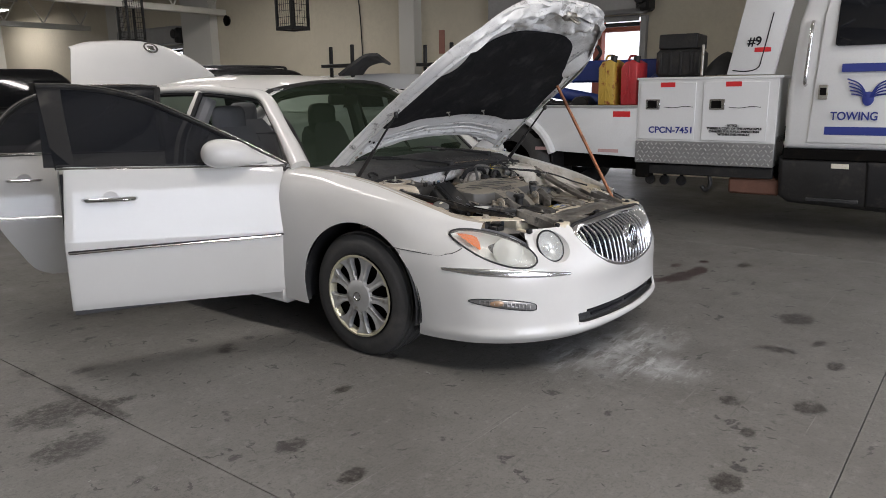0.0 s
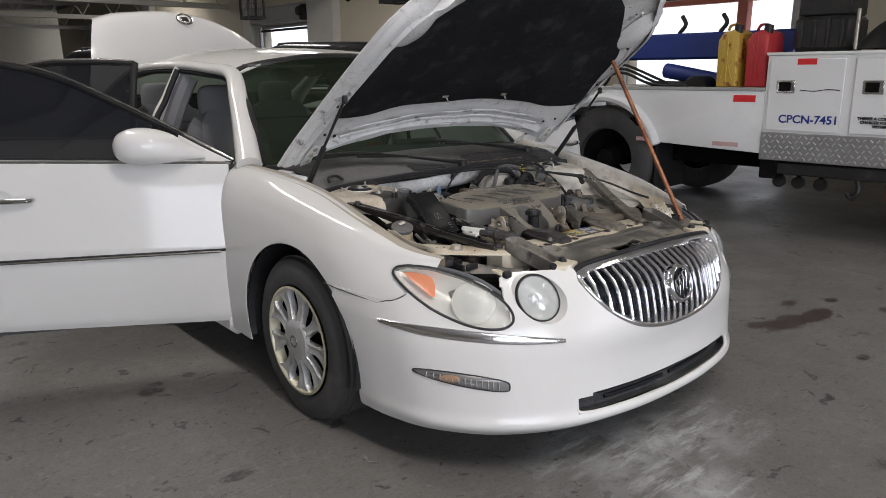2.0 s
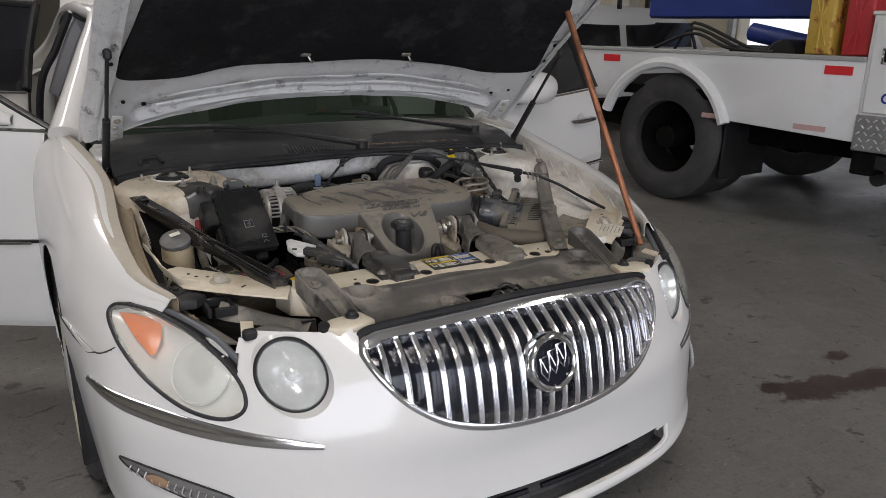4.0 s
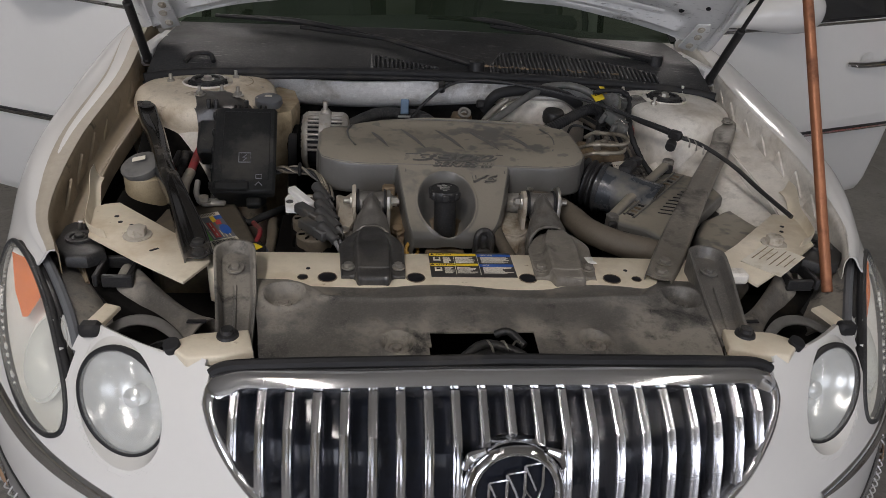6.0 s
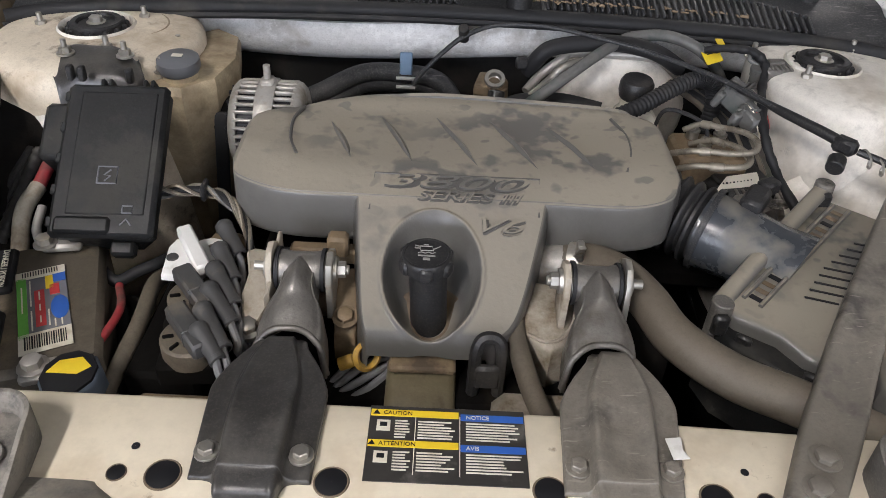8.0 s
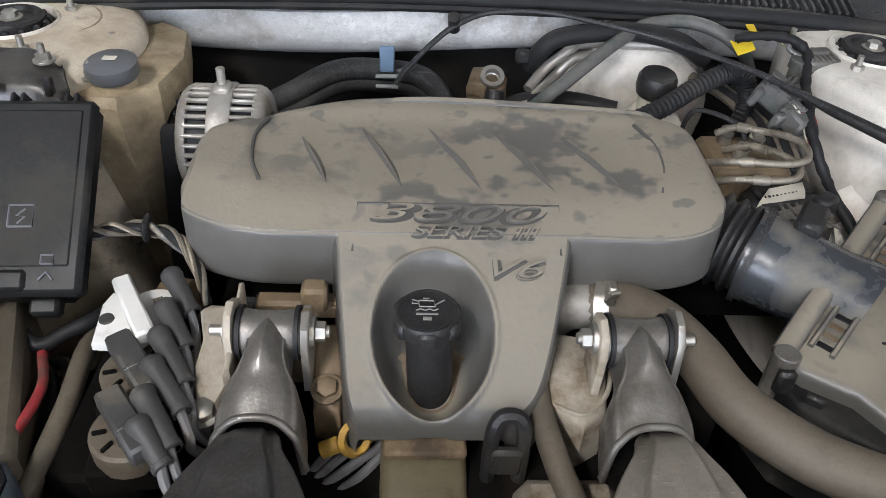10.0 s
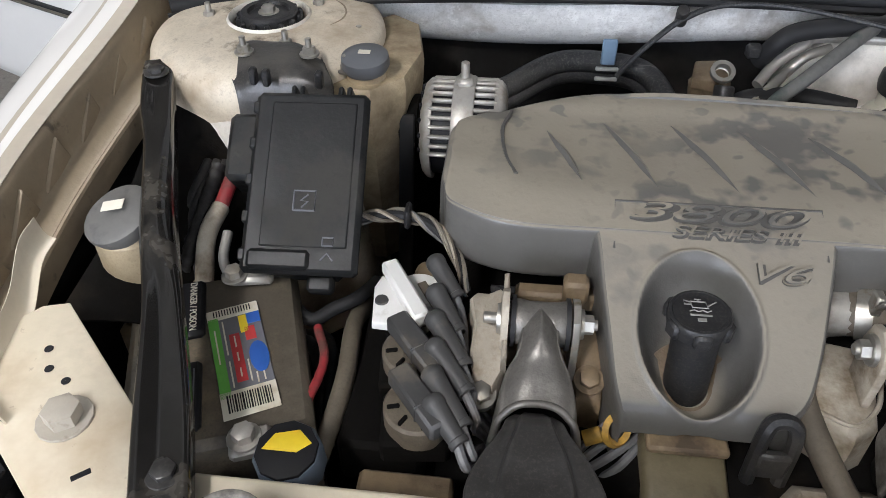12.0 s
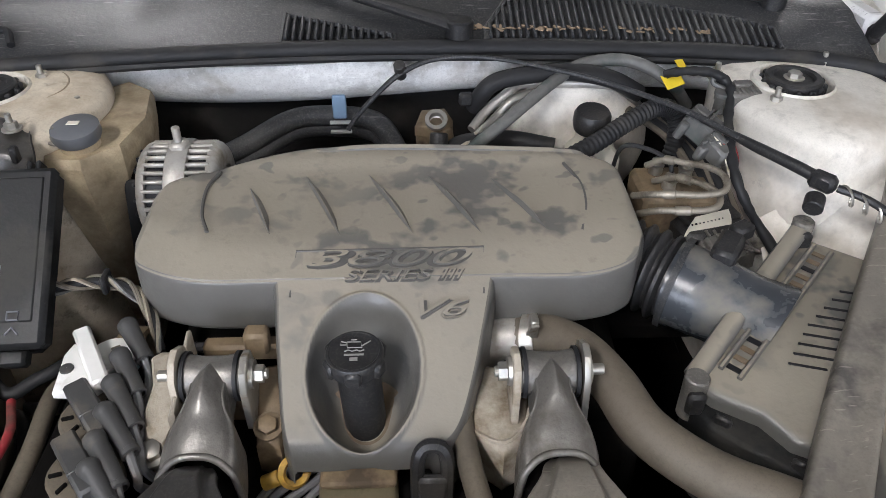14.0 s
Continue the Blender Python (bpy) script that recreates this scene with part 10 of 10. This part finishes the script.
def truck_wheel(f, o):
    # wheel recess coloured near-black for the shade inside it
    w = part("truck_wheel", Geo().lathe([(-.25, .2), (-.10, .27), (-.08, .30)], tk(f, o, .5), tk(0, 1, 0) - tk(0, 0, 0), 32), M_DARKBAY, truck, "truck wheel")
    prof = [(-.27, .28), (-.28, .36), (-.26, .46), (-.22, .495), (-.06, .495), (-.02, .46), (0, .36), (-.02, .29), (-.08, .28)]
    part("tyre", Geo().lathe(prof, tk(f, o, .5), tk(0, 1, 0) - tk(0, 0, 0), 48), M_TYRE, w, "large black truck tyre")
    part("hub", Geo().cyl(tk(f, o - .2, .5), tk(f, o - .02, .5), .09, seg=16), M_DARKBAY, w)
    return w


truck_wheel(-WH, -.02)
truck_wheel(-WH, -.34)
truck_wheel(-WH, -1.9)
truck_wheel(3.2, -.10)
truck_wheel(3.2, -1.9)
part("mudflap", tbox(Geo(), (-.95, -.93), (-.6, -.05), (.25, .7), .003), M_RUBBER, truck)
# cab
cabp = [(1.38, .80), (1.38, 1.30), (1.42, 1.9), (1.55, 2.45), (1.85, 2.62), (3.0, 2.62), (3.25, 1.75), (3.4, 1.5), (4.3, 1.4), (4.4, .9), (4.35, .80)]
cab = part("cab", Geo().prism(cabp, -2.0, .04, .05, lambda f, z, d: tk(f, d - (.10 * max(0, z - 1.5)), z)), M_TRUCK, truck, "white truck cab")
dr = part("cab_door", Geo().prism([(1.565, .855), (1.62, 1.95), (1.70, 2.45), (2.80, 2.45), (2.90, 1.8), (2.90, .855)], .038, .058, .010, lambda f, z, d: tk(f, d - (.10 * max(0, z - 1.5)), z)), M_TRUCK, truck, "white cab door with navy lettering")
part("window", Geo().prism([(1.72, 1.70), (1.74, 1.685), (2.78, 1.685), (2.72, 2.4), (1.80, 2.4), (1.73, 2.3)], .058, .064, .004, lambda f, z, d: tk(f, d - (.10 * max(0, z - 1.5)), z)), M_TINT, dr, "dark cab window")
part("grab_rail", Geo().tube([tk(1.515, .04, 1.36), tk(1.515, .09, 1.40), tk(1.525, .085, 1.65), tk(1.53, .06, 1.86), tk(1.53, .01, 1.90)], .016), M_CHROMED, cab, "bright grab rail")
part("latch", tbox(Geo(), (1.625, 1.70), (.055, .068), (1.235, 1.36), .006), M_STEEL, dr)
part("latch_pull", tbox(Geo(), (1.638, 1.688), (.066, .076), (1.27, 1.335), .006), M_DARKBAY, dr)
part("step", Geo().prism([(1.34, .72), (1.36, .36), (1.45, .30), (3.1, .22), (3.1, .74)], -.45, .02, .05, lambda f, z, d: tk(f, d, z)), M_BLACK, truck, "black side tank and step box")
part("step", Geo().prism([(2.05, .70), (2.07, .30), (3.05, .26), (3.05, .70)], .0, .05, .03, lambda f, z, d: tk(f, d, z)), M_RUBBER, truck)
part("cab_sill", tbox(Geo(), (1.38, 3.2), (-.2, .03), (.70, .80), .01), M_DARKBAY, truck)
part("step_tread", tbox(Geo(), (1.60, 2.02), (.0, .04), (.33, .36), .006), M_COWL, truck)
part("step_lamp", tbox(Geo(), (1.78, 1.92), (.015, .025), (.63, .675), .004), M_PAPER, truck)
# sloping mast with its number, behind the cab
mast = part("mast_panel", Geo().prism([(.83, 1.46), (1.24, 1.46), (1.44, 2.6), (1.05, 2.6)], -.10, -.02, .006, lambda f, z, d: tk(f, d, z)), M_TRUCK, truck, "white sloping mast panel")
on_truck("number", "#9", .995, 1.72, .11, .12, mast, out=-.015, m=M_INK)
part("tape", tbox(Geo(), (1.06, 1.20), (-.02, -.014), (1.66, 1.70), .001), M_REFRED, mast, "red reflective tape")
part("pinstripe", Geo().tube([tk(.88, -.016, 1.50), tk(1.0, -.016, 1.49), tk(1.10, -.016, 1.52), tk(1.13, -.016, 1.62), tk(1.2, -.016, 2.0)], .005, seg=5), M_INK, mast)
# plain bars and a plain emblem stand for the door's lettering
on_door = lambda f, z: tk(f, .062 - .10 * max(0, z - 1.5), z)
part("lettering_bar", tbox(Geo(), (1.79, 2.60), (.055, .0605), (1.465, 1.535), .001), M_NAVY, dr, "navy bar of lettering")
on_truck("lettering", "TOWING", 1.735, 1.060, .098, .36, dr, out=.0605)
part("lettering_bar", tbox(Geo(), (1.70, 2.60), (.055, .0605), (.93, 1.0), .001), M_NAVY, dr, "navy bar of lettering")
for k in range(5):
    for sgn in (-1, 1):
        part("emblem_stroke", Geo().tube([on_door(2.01, 1.24), on_door(2.01 + sgn * .07, 1.27 + k * .022), on_door(2.01 + sgn * (.13 + .010 * k), 1.28 + k * .032)], .006, seg=5), M_NAVY, dr)
part("emblem_body", Geo().dome([on_door(2.01 + .045 * math.cos(a), 1.24 + .06 * math.sin(a)) for a in np.linspace(0, 2 * np.pi, 16, endpoint=False)], tk(0, .006, 0) - tk(0, 0, 0)), M_NAVY, dr)
# boom
boom = part("boom", tbox(Geo(), (-2.3, .35), (-.95, -.70), (1.42, 1.66), .02), M_BLUEPAINT, truck, "blue lifting boom")
part("boom_ram", Geo().cyl(tk(-1.2, -.62, 1.32), tk(.1, -.62, 1.08), .07), M_BLUEPAINT, boom)
part("boom_strut", Geo().tube([tk(-.35, -.6, 1.18), tk(.15, -.6, 1.55)], .06), M_BLUEPAINT, boom)
part("winch", Geo().cyl(tk(-.75, -.9, 1.16), tk(-.75, -.3, 1.16), .11).box(tk(-1.0, -.5, 1.15), (.2, .5, .14), .02), M_BLACK, boom, "black winch")
g = Geo()
for k in range(3):
    g.tube([tk(-1.9 + k * .2, -.35, 1.18), tk(-1.5, -.3, 1.30 + .04 * k), tk(-1.2 + k * .1, -.33, 1.2), tk(-.8, -.3, 1.18)], .013)
part("chain_and_hose", g, M_BLACK, boom)
for f in (-1.15, -.75):
    part("hook_post", Geo().tube([tk(f, -.75, 1.66), tk(f + .06, -.75, 1.74), tk(f + .02, -.75, 1.82)], .02), M_BLACK, boom)


def jerry_can(f, o, m, label, h=.46):
    """A pressed-steel fuel can with three grips, ribs and a cap."""
    c = thing("fuel_can", label, "fuel can", "fuel cans on the truck")
    prof = [(f - .085, 1.18), (f - .09, 1.18 + h * .82), (f - .05, 1.18 + h * .95), (f + .03, 1.18 + h), (f + .085, 1.18 + h * .93), (f + .09, 1.18)]
    b = part("body", Geo().prism(prof, o - .32, o, .02, lambda a, z, d: tk(a, d, z)), m, c)
    part("seam", Geo().tube([tk(f, o + .003, 1.20), tk(f, o + .003, 1.18 + h * .9)], .007, seg=6), m, b)
    for k in (-.05, .05):
        part("rib", Geo().tube([tk(f + k, o + .002, 1.24), tk(f - k * .8, o + .002, 1.18 + h * .75)], .006, seg=6), m, b)
    part("grip", Geo().tube([tk(f - .03, o - .06, 1.18 + h), tk(f - .02, o - .10, 1.22 + h), tk(f, o - .22, 1.22 + h), tk(f, o - .26, 1.17 + h)], .012), m, c)
    part("cap", Geo().cyl(tk(f + .05, o - .06, 1.15 + h), tk(f + .06, o - .06, 1.22 + h), .035), M_BLACK, c)
    return c


jerry_can(-.36, -.06, M_RUSTCAN, "rusty yellow steel fuel can standing in the truck bed")
jerry_can(-.12, -.06, M_REDP, "red fuel can standing in the truck bed", .45)
bx = thing("equipment_case", "black lidded equipment case on the truck bed", "case")
part("body", tbox(Geo(), (.10, .52), (-.62, -.2), (1.46, 1.72), .03), M_BLACK, bx)
part("lid", tbox(Geo(), (.12, .50), (-.6, -.22), (1.725, 1.87), .012), M_BLACK, bx)
for k in range(4):
    part("rib", tbox(Geo(), (.14 + k * .1, .17 + k * .1), (-.2, -.185), (1.48, 1.70), .006), M_BLACK, bx)
solo("tarpaulin", Geo().dome([tk(.78 + .24 * math.cos(a), -.25 + .2 * math.sin(a), 1.465) for a in np.linspace(0, 2 * np.pi, 20, endpoint=False)], (0, 0, .22), 6, 1.6), M_BLACK, "black tarpaulin bundle on the tool bin", "tarpaulin")
ctn = solo("carton", tbox(Geo(), (.66, .84), (-.5, -.4), (1.465, 1.66), .006), M_PAPER, "printed cardboard carton on the tool bin", "carton")
part("print_bar", tbox(Geo(), (.69, .80), (-.4, -.397), (1.60, 1.63), .001), M_LRED, ctn)
solo("upright_pipe", Geo().cyl(tk(.585, -.1, 1.46), tk(.585, -.1, 1.75), .014), M_STEEL, "steel pipe standing at the bin", "pipe")


# ---- other vehicles along the wall ----
FORM["bend"] = far_bend


def parked_suv(x, y, rz, paint, label, L=4.7, W=1.85, Hh=1.74, rails=True):
    """A parked estate-shaped car: lower body, glasshouse, wheels, lamps and roof rails."""
    v = thing("parked_car", label, "car", "cars parked along the wall", at=(0, 0, 0))
    m = pose(x, y, 0, 0, 0, rz)

    def at(a, b, c):
        p = m @ Vector((a, b, c))
        return vec(p.x, p.y, p.z)

    h = L / 2
    secs = []
    for yy, top, half_w in ((-h, .78, .72), (-h + .15, .86, .84), (-h + 1.0, .98, .9), (-h + 1.3, 1.02, .92), (h - .8, 1.05, .92), (h - .1, 1.0, .88), (h, .9, .8)):
        secs.append([at(sx * half_w * W / 1.85, yy, zz) for sx, zz in ((-.95, .28), (-1, .5), (-1, .8), (-.96, top), (-.4, top + .03), (.4, top + .03), (.96, top), (1, .8), (1, .5), (.95, .28))])
    part("body", Geo().grid(sheet(secs, 46, 30)), paint, v, thick=.01)
    secs = []
    for yy, z1, w1 in ((-h + 1.15, 1.05, .84), (-h + 1.75, Hh - .1, .70), (-h + 2.3, Hh, .70), (h - .9, Hh - .02, .70), (h - .25, Hh - .16, .66), (h - .05, 1.05, .78)):
        secs.append([at(sx * w1 * (1 if zf else 1.12), yy, 1.02 if not zf else z1) for sx, zf in ((-1, 0), (-1, 1), (-.5, 1), (0, 1), (.5, 1), (1, 1), (1, 0))])
    part("roof", Geo().grid(sheet(secs, 30, 26)), paint, v, thick=.01)
    for sx in (-1, 1):
        for ya, yb in ((-h + 1.55, -h + 2.35), (-h + 2.45, -h + 3.25), (-h + 3.35, h - .3)):
            part("side_window", Geo().grid(np.array([[at(sx * (.875 - .04), ya, 1.10), at(sx * (.875 - .04), yb, 1.10)], [at(sx * .745, ya + (.22 if ya < -h + 2 else 0), Hh - .16), at(sx * .745, yb, Hh - .16)]])), M_TINT, v)
        if rails:
            part("roof_rail", Geo().tube([at(sx * .62, -h + 1.95, Hh - .02), at(sx * .62, -h + 2.1, Hh + .05), at(sx * .62, h - .8, Hh + .05), at(sx * .62, h - .62, Hh - .02)], .022, n=24), M_BLACK, v)
        for yy in (-h + .9, h - .9):
            c = at(sx * .9, yy, .35)
            w = part("wheel", Geo().lathe([(-.22, .2), (-.02, .22), (0, .22), (-.02, .1), (-.02, .001)], c, at(sx, 0, 0) - at(0, 0, 0), 28), M_RIM, v)
            part("tyre", Geo().lathe([(-.22, .22), (-.22, .32), (-.19, .35), (-.03, .35), (0, .32), (0, .22)], c, at(sx, 0, 0) - at(0, 0, 0), 32), M_TYRE, w)
        part("headlamp", Geo().dome([at(sx * (.68 + .14 * math.cos(a)), -h - .005 + .08, .78 + .07 * math.sin(a)) for a in np.linspace(0, 2 * np.pi, 14, endpoint=False)], at(0, -.03, 0) - at(0, 0, 0)), M_REFL, v)
    part("windscreen", Geo().grid(np.array([[at(-.74, -h + 1.22, 1.08), at(.74, -h + 1.22, 1.08)], [at(-.64, -h + 1.68, Hh - .14), at(.64, -h + 1.68, Hh - .14)]])), M_TINT, v)
    return v


parked_suv(5.24, 10.28, -120, M_DARKCAR, "black estate car with roof rails parked along the wall", Hh=1.75)
parked_suv(4.53, 15.45, 62, M_DARKCAR, "black estate car parked deeper in the garage", Hh=1.80)
parked_suv(-2.6, 18.5, -10, M_TRUCK, "white estate car with roof rails parked deep in the garage", Hh=1.66)
parked_suv(5.6, 6.2, -100, M_TRUCK, "white van with ladder rack parked by the wall", Hh=1.56, rails=False)


def ladder_rack(x, y):
    r = thing("ladder_rack", "black steel ladder rack standing on the van roof", "ladder rack", "ladder racks")
    for dx in (-.35, .35):
        part("upright", Geo().box((x + dx * .3, y + dx, 1.78), (.05, .05, .48), .006), M_BLACK, r)
    part("crossbar", Geo().box((x, y, 1.72), (.26, .7, .05), .006), M_BLACK, r)
    return r


ladder_rack(5.15, 6.0)
ladder_rack(5.9, 4.6)
solo("open_tailgate", Geo().grid(sheet([[(4.47, 5.4, 1.58), (4.62, 5.25, 1.73), (4.77, 5.12, 1.85), (4.91, 4.98, 1.87)], [(5.19, 5.61, 1.6), (5.28, 5.53, 1.73), (5.43, 5.38, 1.79), (5.53, 5.27, 1.75)]], 20, 10)), M_BLACK, "dark raised tailgate of the parked van", "tailgate", thick=.04)

FORM["bend"] = None
